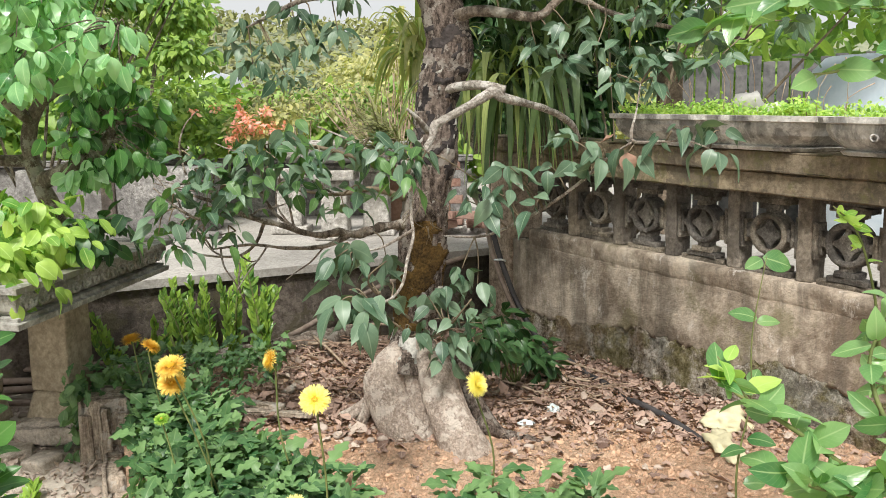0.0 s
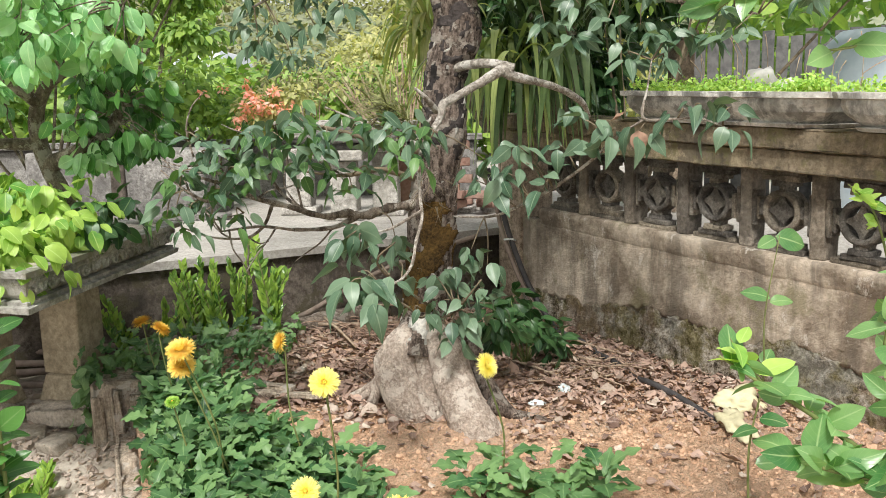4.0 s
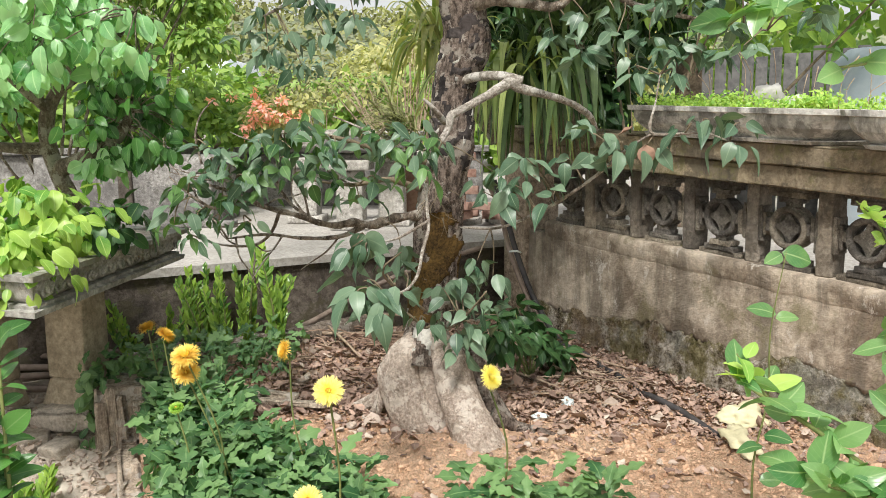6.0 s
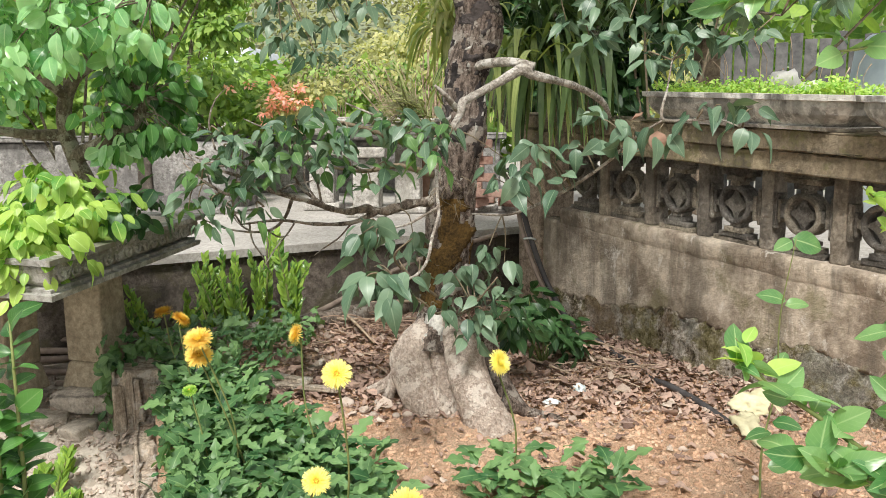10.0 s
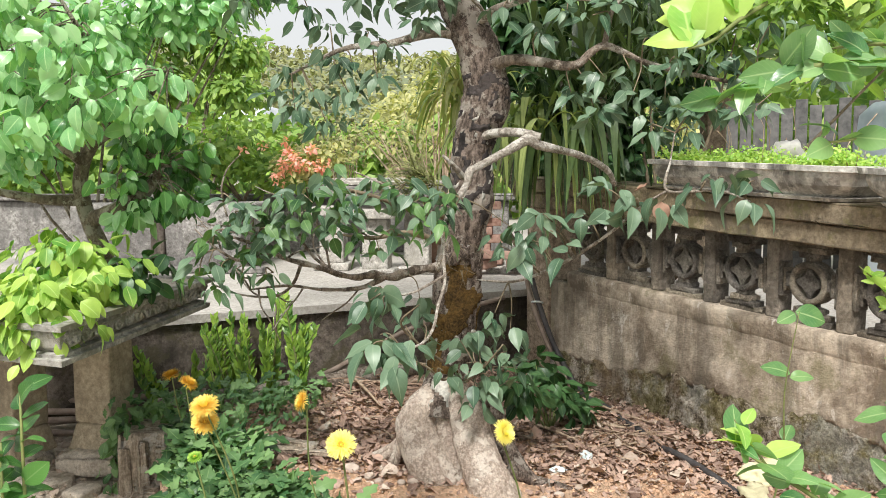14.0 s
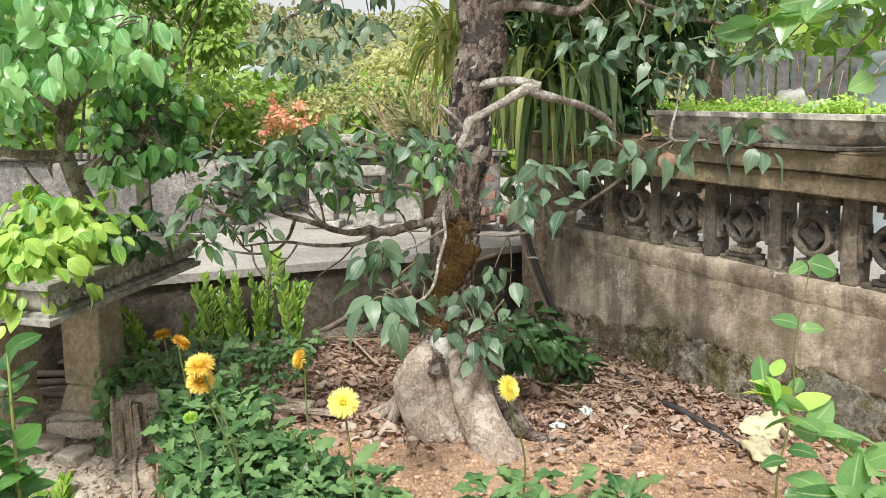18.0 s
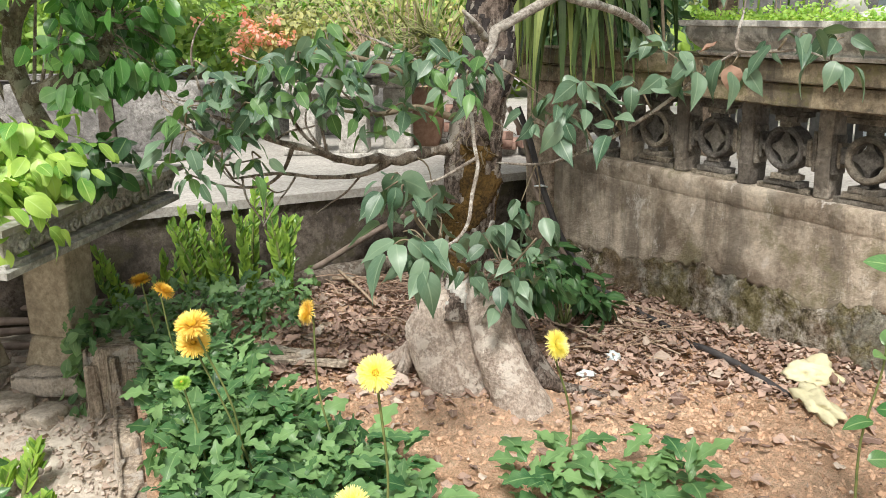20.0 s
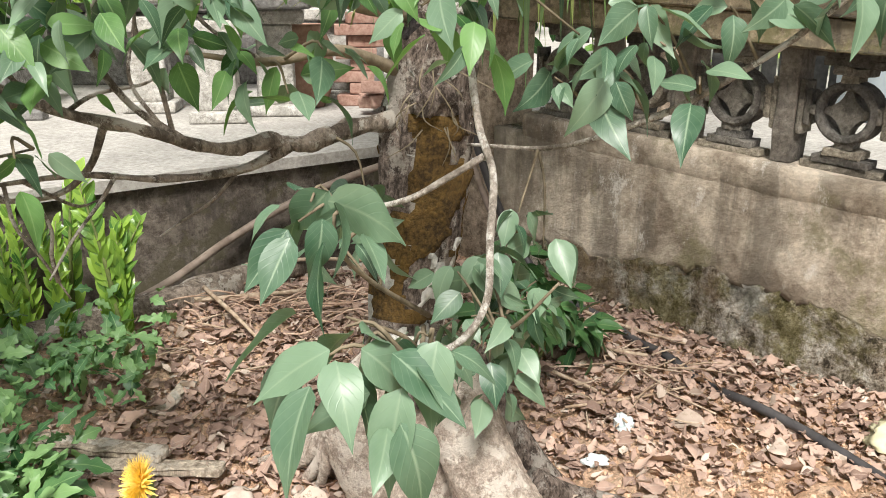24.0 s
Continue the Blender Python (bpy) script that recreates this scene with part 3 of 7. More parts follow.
def ball_leaves(centre, radii, count, size, shell=0.55, droop=0.5):
    out = []
    for i in range(count):
        d = jitter(1.0).normalized()
        r = shell + (1 - shell) * rnd.random()
        lump = 0.8 + 0.45 * noise.noise(d * 2.2 + Vector(centre) * 3)
        p = Vector(centre) + Vector((d.x * radii[0], d.y * radii[1], d.z * radii[2])) * r * lump
        t = Vector((d.x, d.y, d.z * 0.5)) + jitter(0.45) + Vector((0, 0, -droop))
        out.append(leaf_pose(p, t, d + Vector((0, -0.2, 0.7)) + jitter(0.3), size * rnd.uniform(0.65, 1.2)))
    return out


# ---- setting: ground, bed, patio ----
def smooth(a, b, x):
    t = min(max((x - a) / (b - a), 0.0), 1.0)
    return t * t * (3 - 2 * t)


def ground_height(x, y):
    near = math.hypot(x + 1, y - 2) < 6
    return -0.2 + 0.42 * smooth(1.6, 2.9, y) + (0.016 * noise.noise(Vector((x * 6, y * 6, 0))) if near else 0)


def soil_height(x, y):
    h = 0.235 + 0.05 * smooth(-0.2, -0.9, x) + 0.035 * smooth(3.0, 3.7, y) * smooth(0.5, -0.4, x)
    h += 0.03 * math.exp(-((x + 0.02) ** 2 + (y - 2.6) ** 2) / 0.09)
    h += 0.014 * noise.noise(Vector((x * 5, y * 5, 1))) + 0.016 * abs(noise.noise(Vector((x * 15, y * 15, 2)))) + 0.014 * abs(noise.noise(Vector((x * 38, y * 38, 5)))) + 0.006 * noise.noise(Vector((x * 85, y * 85, 7))) - 0.009
    return h


def bed_left(y):
    """The bed's left border, x for a given y."""
    ys = [0.4, 1.5, 2.0, 2.66, 2.84, 3.42, 3.86, 4.35]
    xs = [-0.3, -0.62, -0.8, -1.1, -1.2, -0.98, -0.35, 0.3]
    return float(np.interp(y, ys, xs))


far = [40, 80, 200, 600, 1500]
gx = [-v for v in reversed(far)] + list(np.linspace(-20, -4, 9)) + list(np.linspace(-3.6, 2, 60)) + list(np.linspace(4, 20, 9)) + far
gy = [-v for v in reversed(far)] + list(np.linspace(-20, -2, 10)) + list(np.linspace(-1, 4.5, 60)) + list(np.linspace(6, 20, 8)) + far
ground = tagged(part("ground", grid(gx, gy, ground_height), M_GROUND), "pale gritty earth with small stones and litter", "ground", kind="structure")

COLS = 210
bed_y = list(np.arange(0.9, 4.36, 0.012))
rows = []
for y in bed_y:
    x0, x1 = bed_left(y), (2.57 - 0.5602 * y) / 0.8283 + 0.06
    rows.append([(x0 + (x1 - x0) * i / (COLS - 1), y) for i in range(COLS)])
verts = [(x, y, soil_height(x, y)) for r in rows for x, y in r]
faces = [(j * COLS + i, j * COLS + i + 1, (j + 1) * COLS + i + 1, (j + 1) * COLS + i) for j in range(len(rows) - 1) for i in range(COLS - 1)]
k = len(verts)
skirt = [(r[0][0], r[0][1]) for r in rows]
verts += [(x, y, -0.35) for x, y in skirt]
faces += [(j * COLS, (j + 1) * COLS, k + j + 1, k + j) for j in range(len(rows) - 1)]
k2 = len(verts)
verts += [(x, y, -0.35) for x, y in rows[0]]
faces += [(i + 1, i, k2 + i, k2 + i + 1) for i in range(COLS - 1)]
bed = tagged(part("soil_bed", (verts, faces), M_SOIL), "raised bed of loose orange-brown soil", "soil", kind="structure")

DW, NW = Vector((0.5602, -0.8283, 0)), Vector((-0.8283, -0.5602, 0))


def W(c):
    """Wall coordinates (along, out towards the bed, up) to the world; the wall's courses fall gently along it."""
    p = DW * c[0] + NW * (c[1] - 2.57)
    return Vector((p.x, p.y, c[2] - 0.045 * (c[0] + 2.3)))


def wall_box(s0, s1, o0, o1, z0, z1, bevel=0.006, wear=0.004, cuts=0, freq=6.0):
    return block(lambda c: W((s0 + c.x, o0 + c.y, z0 + c.z)), (s1 - s0, o1 - o0, z1 - z0), bevel, wear, freq, cuts)


back = [W((s, -0.19, 0)) for s in (-3.3, 1.6)]
patio = thing("patio", (0, 6, 0), "pale grey concrete patio raised above the bed", "patio", kind="structure")
line = [(-6.0, 0.58), (0.26, 4.475)]
outline = line + [(back[0].x, back[0].y), (back[1].x, back[1].y), (14, -7), (14, 34), (-6, 34)]
part("patio_core", slab(outline, -0.3, 0.612), M_RETAIN, patio, "dark concrete retaining face, the tray's shade in its colour", False)
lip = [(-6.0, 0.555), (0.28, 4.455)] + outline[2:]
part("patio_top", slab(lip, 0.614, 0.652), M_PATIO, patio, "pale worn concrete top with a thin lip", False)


# ---- right-hand wall ----
wall = thing("wall_right", W((-1.5, 0, 0)), "weathered plaster garden wall with pierced concrete balustrade", "wall", kind="structure")
part("wall_body", wall_box(-3.2, 1.5, -0.18, -0.03, -0.3, 0.704, 0.004, 0.0, 0), M_PLINTH, wall, "rough core behind the plaster")


def crack_line(s):
    """Where the plaster has broken away from the lower wall."""
    return 0.345 + 0.022 * noise.noise(Vector((s * 2.2, 3, 0))) + 0.02 * noise.noise(Vector((s * 9, 1, 0))) + 0.016 * noise.noise(Vector((s * 31, 1, 0))) + 0.05 * noise.noise(Vector((s * 4, 8, 0))) + 0.02 * noise.noise(Vector((s * 14, 4, 0))) + 0.09 * smooth(-3.0, -2.1, s)


def wall_skin(s0, s1, ns, nz, low, high, depth, lip):
    """A sheet of render over the wall, uneven by depth(s, z); its lower edge turns back by lip."""
    ss, verts, faces = np.linspace(s0, s1, ns), [], []
    for s in ss:
        a, b = low(s), high(s)
        verts.append(W((s, -0.032, a + lip * 0.3)))
        for j in range(nz + 1):
            z = a + (b - a) * j / nz
            verts.append(W((s, depth(s, z) - (lip if j == 0 else 0), z)))
        verts.append(W((s, -0.032, b)))
    w = nz + 3
    for i in range(ns - 1):
        for j in range(w - 1):
            faces.append((i * w + j, (i + 1) * w + j, (i + 1) * w + j + 1, i * w + j + 1))
    return verts, faces


def plaster_depth(s, z):
    return 0.004 * noise.noise(Vector((s * 3, z * 3, 2))) + 0.002 * noise.noise(Vector((s * 20, z * 20, 5)))


def rubble_depth(s, z):
    q = Vector((s * 11, z * 13, 4))
    return 0.003 + 0.013 * noise.noise(q) + 0.012 * noise.noise(q * 2.6) + 0.006 * noise.noise(q * 7)


def ledge_geo():
    verts, faces = [], []
    ss = np.linspace(-3.06, 1.5, 300)
    for s in ss:
        chip = 0.006 * noise.noise(Vector((s * 13, 2, 0))) + 0.004 * noise.noise(Vector((s * 37, 5, 0)))
        drop = 0.012 * noise.noise(Vector((s * 6, 9, 1)))
        for o, z in ((-0.17, 0.773), (-0.05, 0.773), (0.0 + chip, 0.772 + 0.4 * chip), (0.009 + chip, 0.764), (0.011 + chip, 0.742 + drop), (0.007 + 0.5 * chip, 0.722 + drop), (0.0045, 0.7 + drop), (-0.006, 0.68 + drop)):
            verts.append(W((s, o, z)))
    for i in range(len(ss) - 1):
        for j in range(7):
            faces.append((i * 8 + j, i * 8 + j + 1, (i + 1) * 8 + j + 1, (i + 1) * 8 + j))
    faces += [tuple(range(8)), tuple((len(ss) - 1) * 8 + j for j in range(7, -1, -1))]
    return verts, faces


part("ledge", ledge_geo(), M_PLASTER, wall, "mossy chipped ledge")
part("plaster", wall_skin(-3.2, 1.5, 330, 16, crack_line, lambda s: 0.704, plaster_depth, 0.001), M_PLASTER, wall, "streaked beige-grey plaster with a broken lower edge")
part("plinth", wall_skin(-3.2, 1.5, 420, 34, lambda s: -0.3, lambda s: crack_line(s) + 0.01, rubble_depth, 0.0), M_PLINTH, wall, "crumbling lower render with moss and exposed stone")
part("end_pillar", merge(wall_box(-3.40, -3.203, -0.2, 0.012, -0.3, 1.16, 0.012, 0.004, 3)), M_PILLAR, wall, "ochre plastered end pillar")
part("cornice", wall_box(-3.42, 1.5, -0.24, 0.045, 1.066, 1.142, 0.008, 0.004, 24), M_CORNICE, wall, "ochre stained cornice band")
part("cap", wall_box(-3.44, 1.5, -0.26, 0.062, 1.143, 1.216, 0.008, 0.004, 24), M_CORNICE, wall, "dark stained cap course")


def ring_geo(s, z, r0, r1, o0, o1, sides=28):
    verts, faces = [], []
    for k in range(sides):
        a = 2 * math.pi * k / sides
        for r, o in ((r0, o0), (r0, o1 - 0.006), (r0 + 0.006, o1), (r1 - 0.006, o1), (r1, o1 - 0.006), (r1, o0)):
            verts.append(W((s + r * math.cos(a), o, z + r * math.sin(a))))
    for k in range(sides):
        for j in range(6):
            a, b = k * 6 + j, k * 6 + (j + 1) % 6
            c, d = ((k + 1) % sides) * 6 + (j + 1) % 6, ((k + 1) % sides) * 6 + j
            faces.append((a, b, c, d))
    return verts, faces


def star_geo(s, z, r, o0, o1):
    """A four-pointed star with hollow sides, set in the ring."""
    pts = []
    for k in range(4):
        for j in range(6):
            t = j / 6 * math.pi / 2
            pts.append((r - r * math.sin(t) + 0.006, r - r * math.cos(t) + 0.006, k))
    ring = []
    for x, y, k in pts:
        for _ in range(k):
            x, y = -y, x
        ring.append((x, y))
    n = len(ring)
    verts = [W((s + x, o1 - 0.004, z + y)) for x, y in ring] + [W((s + x, o0, z + y)) for x, y in ring] + [W((s, o1 - 0.002, z))]
    faces = [(i, (i + 1) % n, 2 * n) for i in range(n)] + [(i + n, (i + 1) % n + n, (i + 1) % n, i) for i in range(n)]
    return verts, faces


Z0, Z1 = 0.772, 1.066
for i in range(15):
    s = -2.925 + 0.297 * i
    zc = (Z0 + Z1) / 2
    pieces = [ring_geo(s, zc, 0.055, 0.076, -0.09, -0.024), star_geo(s, zc, 0.06, -0.085, -0.036)]
    for sign in (-1, 1):
        # stepped foot and head, wider towards the rails
        for w, a, b, o in ((0.022, 0.07, 0.088, -0.034), (0.046, 0.0885, 0.108, -0.03), (0.072, 0.1085, 0.128, -0.027), (0.1, 0.1285, 0.1465, -0.032)):
            lo, hi = sorted((zc + sign * a, zc + sign * b))
            pieces.append(wall_box(s - w + rnd.gauss(0, 0.005), s + w + rnd.gauss(0, 0.005), -0.09, o + rnd.gauss(0, 0.003), lo, hi, 0.003, 0.005, 2, 34))
        # stepped arms out to the posts
        for h, a, b in ((0.02, 0.07, 0.088), (0.042, 0.0885, 0.105), (0.064, 0.1055, 0.1205)):
            lo, hi = sorted((s + sign * a, s + sign * b))
            pieces.append(wall_box(lo, hi, -0.088, -0.03 + rnd.gauss(0, 0.003), zc - h + rnd.gauss(0, 0.004), zc + h + rnd.gauss(0, 0.004), 0.003, 0.005, 2, 34))
    part("baluster_block", merge(*pieces), M_BLOCK, wall, smooth=False)
    m = s + 0.1485
    part("baluster_post", wall_box(m - 0.0265, m + 0.0265, -0.11, -0.02 + rnd.gauss(0, 0.003), Z0 + 0.001, Z1 - 0.001, 0.005, 0.006, 7, 26), M_POST, wall, smooth=False)


# ---- planter trays on the wall ----
def wall_tray(s0, s1, depth, front, label, seed):
    base = W(((s0 + s1) / 2, front - depth / 2, 1.218))
    t = thing("planter_tray", base, label, "planter", "planters on the wall")
    def ring(grow, z, cut=0.05):
        a, b, c, d = s0 - grow, s1 + grow, front - depth - grow, front + grow
        return [(a + cut, d), (b - cut, d), (b, d - cut), (b, c + cut), (b - cut, c), (a + cut, c), (a, c + cut), (a, d - cut)], z
    levels = [ring(-0.05, 1.219), ring(-0.042, 1.231), ring(-0.058, 1.236), ring(-0.04, 1.25), ring(-0.022, 1.272), ring(-0.012, 1.298), ring(-0.014, 1.315), ring(0.004, 1.318), ring(0.006, 1.336), ring(-0.03, 1.337), ring(-0.035, 1.30)]
    for name, span in (("tray_foot", levels[0:3]), ("tray_shell", levels[2:8]), ("tray_rim", levels[7:])):
        verts, faces = [], []
        for pts, z in span:
            verts += [W((x, y, z)) for x, y in pts]
        for i in range(len(span) - 1):
            for k in range(8):
                a, b = i * 8 + k, i * 8 + (k + 1) % 8
                faces.append((b, a, a + 8, b + 8))
        faces.append(tuple(range(7, -1, -1)))
        faces.append(tuple((len(span) - 1) * 8 + k for k in range(8)))
        part(name, (verts, faces), M_TRAY, t, "", False)
    # relief panel on the front
    for i in range(max(int((s1 - s0) / 0.26), 1)):
        c = s0 + 0.2 + i * 0.26
        if c > s1 - 0.12 or seed != 2:
            break
        part("medallion", ring_geo(c, 1.276, 0.008, 0.013, front - 0.02, front - 0.008, 10), M_TRAY, t)
    return t


wall_tray(-2.42, -1.5, 0.42, 0.13, "long grey concrete planter tray with black stains on the wall", 1)
wall_tray(-1.46, -0.3, 0.44, 0.16, "grey concrete planter tray with moulded front on the wall", 2)
wall_tray(-0.25, 1.0, 0.44, 0.14, "grey concrete planter tray on the wall", 3)


def tray_greens(name, s0, s1, o0, o1, count, label):
    poses = []
    for _ in range(count):
        c = W((rnd.uniform(s0, s1), rnd.uniform(o0, o1), 1.335))
        h = abs(rnd.gauss(0, 0.02)) + 0.06 * max(0, noise.noise(c * 6)) - 0.01
        poses.append(leaf_pose(c + Vector((0, 0, h)), jitter(0.8) + Vector((0, 0, 0.25)), Vector((-0.2, -0.4, 1)) + jitter(0.4), rnd.uniform(0.01, 0.021)))
    ob = part(name, scatter_leaves(L_SMALL, poses), M_LIME)
    tagged(ob, label, "ground cover", kind="stuff")
    soil = part("tray_soil", block(lambda c: W((s0 + c.x, o0 + c.y, 1.302 + c.z)), (s1 - s0, o1 - o0, 0.022), 0.004, 0.006, 20, 6), M_SOIL)
    tagged(soil, "dark potting soil in the tray", "soil")


tray_greens("moss_carpet", -2.37, -1.55, -0.26, 0.09, 4600, "bright yellow-green clover carpet in the planter tray")
tray_greens("clover_carpet", -1.41, -0.4, -0.25, 0.11, 4200, "bright yellow-green clover carpet in the second tray")
rk = W((-1.92, -0.12, 1.36))
ob = part("white_rock", merge(rock(rk, 0.075, 0.75, 0.5, 3.1, 3), rock(rk + Vector((0.07, -0.08, -0.02)), 0.05, 0.7, 0.5, 5.4, 3)), M_MOSSROCK)
tagged(ob, "pale weathered landscape rock among clover", "rock")
ob = thing("dry_stalks", W((-1.9, -0.1, 1.33)), "thin dry seed stalks standing in the tray", "weed")
for i in range(22):
    s = W((rnd.uniform(-2.3, -1.1), rnd.uniform(-0.24, 0.02), 1.325))
    h = rnd.uniform(0.1, 0.24)
    part("stalk", tube([s, s + Vector((rnd.gauss(0, 0.01), 0, h * 0.6)), s + Vector((rnd.gauss(0, 0.03), 0, h))], [0.0016, 0.0012, 0.0022], 4, 2), M_STICK, ob)


# ---- the old tree ----
tree = thing("old_tree", (-0.03, 2.62, 0.2), "old leaning tree with flaking bark and swollen pale roots", "tree")
TRUNK = [(-0.10, 2.68, 0.44), (-0.085, 2.73, 0.58), (-0.065, 2.75, 0.73), (-0.045, 2.76, 0.91), (-0.03, 2.77, 1.06), (0.0, 2.77, 1.21), (0.01, 2.77, 1.38), (0.055, 2.77, 1.52), (0.05, 2.77, 1.62), (0.0, 2.78, 1.77), (-0.07, 2.8, 1.93), (-0.1, 2.8, 2.3)]
GIRTH = [0.1, 0.068, 0.076, 0.08, 0.078, 0.076, 0.068, 0.08, 0.076, 0.066, 0.056, 0.042]


def bark_tube(points, radii, sides, per, plates, seed, extra=None, grain=(26, 26, 9)):
    """A trunk whose surface breaks into long raised plates."""
    verts, faces = tube(points, radii, sides, per)
    path = spline(points, per)
    out = []
    for i, c in enumerate(path):
        for k in range(sides):
            v = verts[i * sides + k]
            e = v - c
            q = Vector((v.x * grain[0], v.y * grain[1], v.z * grain[2])) + Vector((seed, 0, 0))
            f = plates * (abs(noise.noise(q)) + 0.5 * noise.noise(q * 2.3) + 0.35 * noise.noise(v * 90) - 0.25) + 0.1 * noise.noise(v * 7 + Vector((seed, 1, 1)))
            out.append(c + e * (1 + f + (extra(v) if extra else 0)))
    return out, faces


def patch(band, freq, cut, lift, seed):
    """Growth that stands proud of the bark only where it has taken hold."""
    def extra(v):
        m = noise.noise(v * freq + Vector((seed, 0, 0))) + 0.4 * noise.noise(v * freq * 3)
        inside = min(v.z - band[0], band[1] - v.z) * 9
        return lift if min(m - cut, inside) > 0 else -0.2
    return extra


part("trunk", bark_tube(TRUNK, GIRTH, 56, 16, 0.16, 0.0), M_TRUNK, tree, "dark flaking bark in long plates")
part("moss", bark_tube(TRUNK, GIRTH, 56, 16, 0.16, 0.0, patch((0.6, 0.98), 9, -0.12, 0.03, 3)), M_MOSS, tree, "rusty brown moss on the trunk")
part("black_crust", bark_tube(TRUNK, GIRTH, 56, 16, 0.16, 0.0, patch((1.1, 1.62), 24, 0.04, 0.012, 5)), M_SOOT, tree, "black sooty crust on the bark")
part("lichen", bark_tube(TRUNK, GIRTH, 56, 16, 0.16, 0.0, patch((0.9, 1.5), 34, 0.42, 0.03, 8)), M_LICHEN, tree, "pale lichen flecks")
part("lichen", bark_tube(TRUNK, GIRTH, 56, 16, 0.16, 0.0, patch((0.5, 0.75), 15, 0.0, 0.036, 2)), M_LICHEN, tree, "pale lichen crust")
part("root", bark_tube([(-0.09, 2.71, 0.55), (-0.145, 2.67, 0.495), (-0.178, 2.64, 0.42), (-0.14, 2.615, 0.32), (-0.068, 2.595, 0.23), (0.0, 2.58, 0.14), (0.04, 2.57, 0.06)], [0.04, 0.06, 0.071, 0.074, 0.072, 0.07, 0.07], 72, 26, 0.06, 2.0, None, (22, 22, 34)), M_ROOT, tree, "pale grey swollen root lobe")
part("root", bark_tube([(-0.05, 2.69, 0.54), (-0.005, 2.62, 0.47), (0.032, 2.55, 0.37), (0.077, 2.515, 0.27), (0.125, 2.485, 0.17), (0.165, 2.46, 0.08)], [0.045, 0.062, 0.068, 0.076, 0.093, 0.116], 72, 26, 0.06, 5.0, None, (22, 22, 34)), M_ROOT, tree, "pale grey swollen root lobe")
part("root", bark_tube([(-0.07, 2.69, 0.56), (-0.075, 2.655, 0.46), (-0.065, 2.64, 0.37), (-0.03, 2.625, 0.28), (0.02, 2.6, 0.18), (0.05, 2.59, 0.1)], [0.046, 0.048, 0.046, 0.045, 0.05, 0.05], 56, 20, 0.08, 8.0, None, (12, 12, 60)), M_ROOT, tree, "creased fold between the root lobes")
part("root", tube([(0.0, 2.75, 0.5), (0.07, 2.74, 0.42), (0.12, 2.72, 0.33), (0.18, 2.7, 0.25), (0.24, 2.68, 0.2)], [0.06, 0.05, 0.04, 0.035, 0.03], 16, 7, 0.1, 14, 9.0), M_TRUNK, tree)
for dx, dy, r in ((0.0, 0.0, 1.0), (0.035, -0.05, 0.8), (-0.04, 0.03, 0.75), (0.06, -0.085, 0.6), (-0.015, 0.075, 0.6)):
    part("root", tube([(-0.2, 2.69 + dy * 0.3, 0.42), (-0.235, 2.72 + dy * 0.5, 0.36), (-0.27 + dx * 0.4, 2.75 + dy * 0.8, 0.305), (-0.32 + dx, 2.775 + dy, 0.262), (-0.37 + dx * 1.5, 2.785 + dy * 1.4, 0.235)], [0.024 * r, 0.022 * r, 0.019 * r, 0.014 * r, 0.007 * r], 12, 6, 0.2, 24, dy * 50 + dx), M_ROOT, tree)
part("root", tube([(0.14, 2.6, 0.3), (0.22, 2.62, 0.255), (0.3, 2.6, 0.245), (0.4, 2.56, 0.225)], [0.03, 0.02, 0.016, 0.008], 10, 6, 0.12, 20, 4.0), M_TRUNK, tree)

SKELETON = []


def limb(points, radii, mat=M_BRANCH, sides=10, rough=0.14, name="branch"):
    for a in spline(points, 5):
        SKELETON.append(a)
    return part(name, tube(points, radii, sides, 6, rough, 24, points[0][0] * 9), mat, tree)


limb([(-0.05, 2.24, 1.1), (-0.05, 2.32, 1.14), (-0.035, 2.42, 1.185), (0.003, 2.49, 1.25), (0.01, 2.5, 1.288), (0.03, 2.51, 1.3), (0.12, 2.56, 1.35), (0.175, 2.59, 1.383), (0.2, 2.6, 1.392), (0.225, 2.61, 1.375), (0.3, 2.68, 1.36), (0.4, 2.79, 1.335), (0.48, 2.88, 1.29), (0.51, 2.92, 1.24)], [0.005, 0.006, 0.0085, 0.0105, 0.015, 0.0125, 0.0135, 0.018, 0.02, 0.016, 0.0135, 0.012, 0.011, 0.008], M_PALE, 12, 0.2)
limb([(0.03, 2.74, 1.4), (0.06, 2.71, 1.412), (0.12, 2.65, 1.418), (0.18, 2.61, 1.412), (0.235, 2.6, 1.4)], [0.017, 0.0155, 0.015, 0.0155, 0.013], M_PALE, 12, 0.18)
limb([(-0.01, 2.55, 1.27), (-0.04, 2.5, 1.31), (-0.07, 2.47, 1.34)], [0.011, 0.008, 0.004])
limb([(0.05, 2.76, 1.64), (0.14, 2.68, 1.655), (0.24, 2.64, 1.64), (0.34, 2.6, 1.625), (0.43, 2.58, 1.68), (0.58, 2.58, 1.62), (0.79, 2.55, 1.565), (0.95, 2.5, 1.53)], [0.024, 0.019, 0.016, 0.014, 0.0125, 0.009, 0.006, 0.003], M_BOUGH, 12, 0.28)
limb([(0.43, 2.58, 1.68), (0.45, 2.56, 1.78), (0.5, 2.55, 1.86), (0.48, 2.5, 2.0)], [0.01, 0.008, 0.006, 0.003], M_BOUGH)
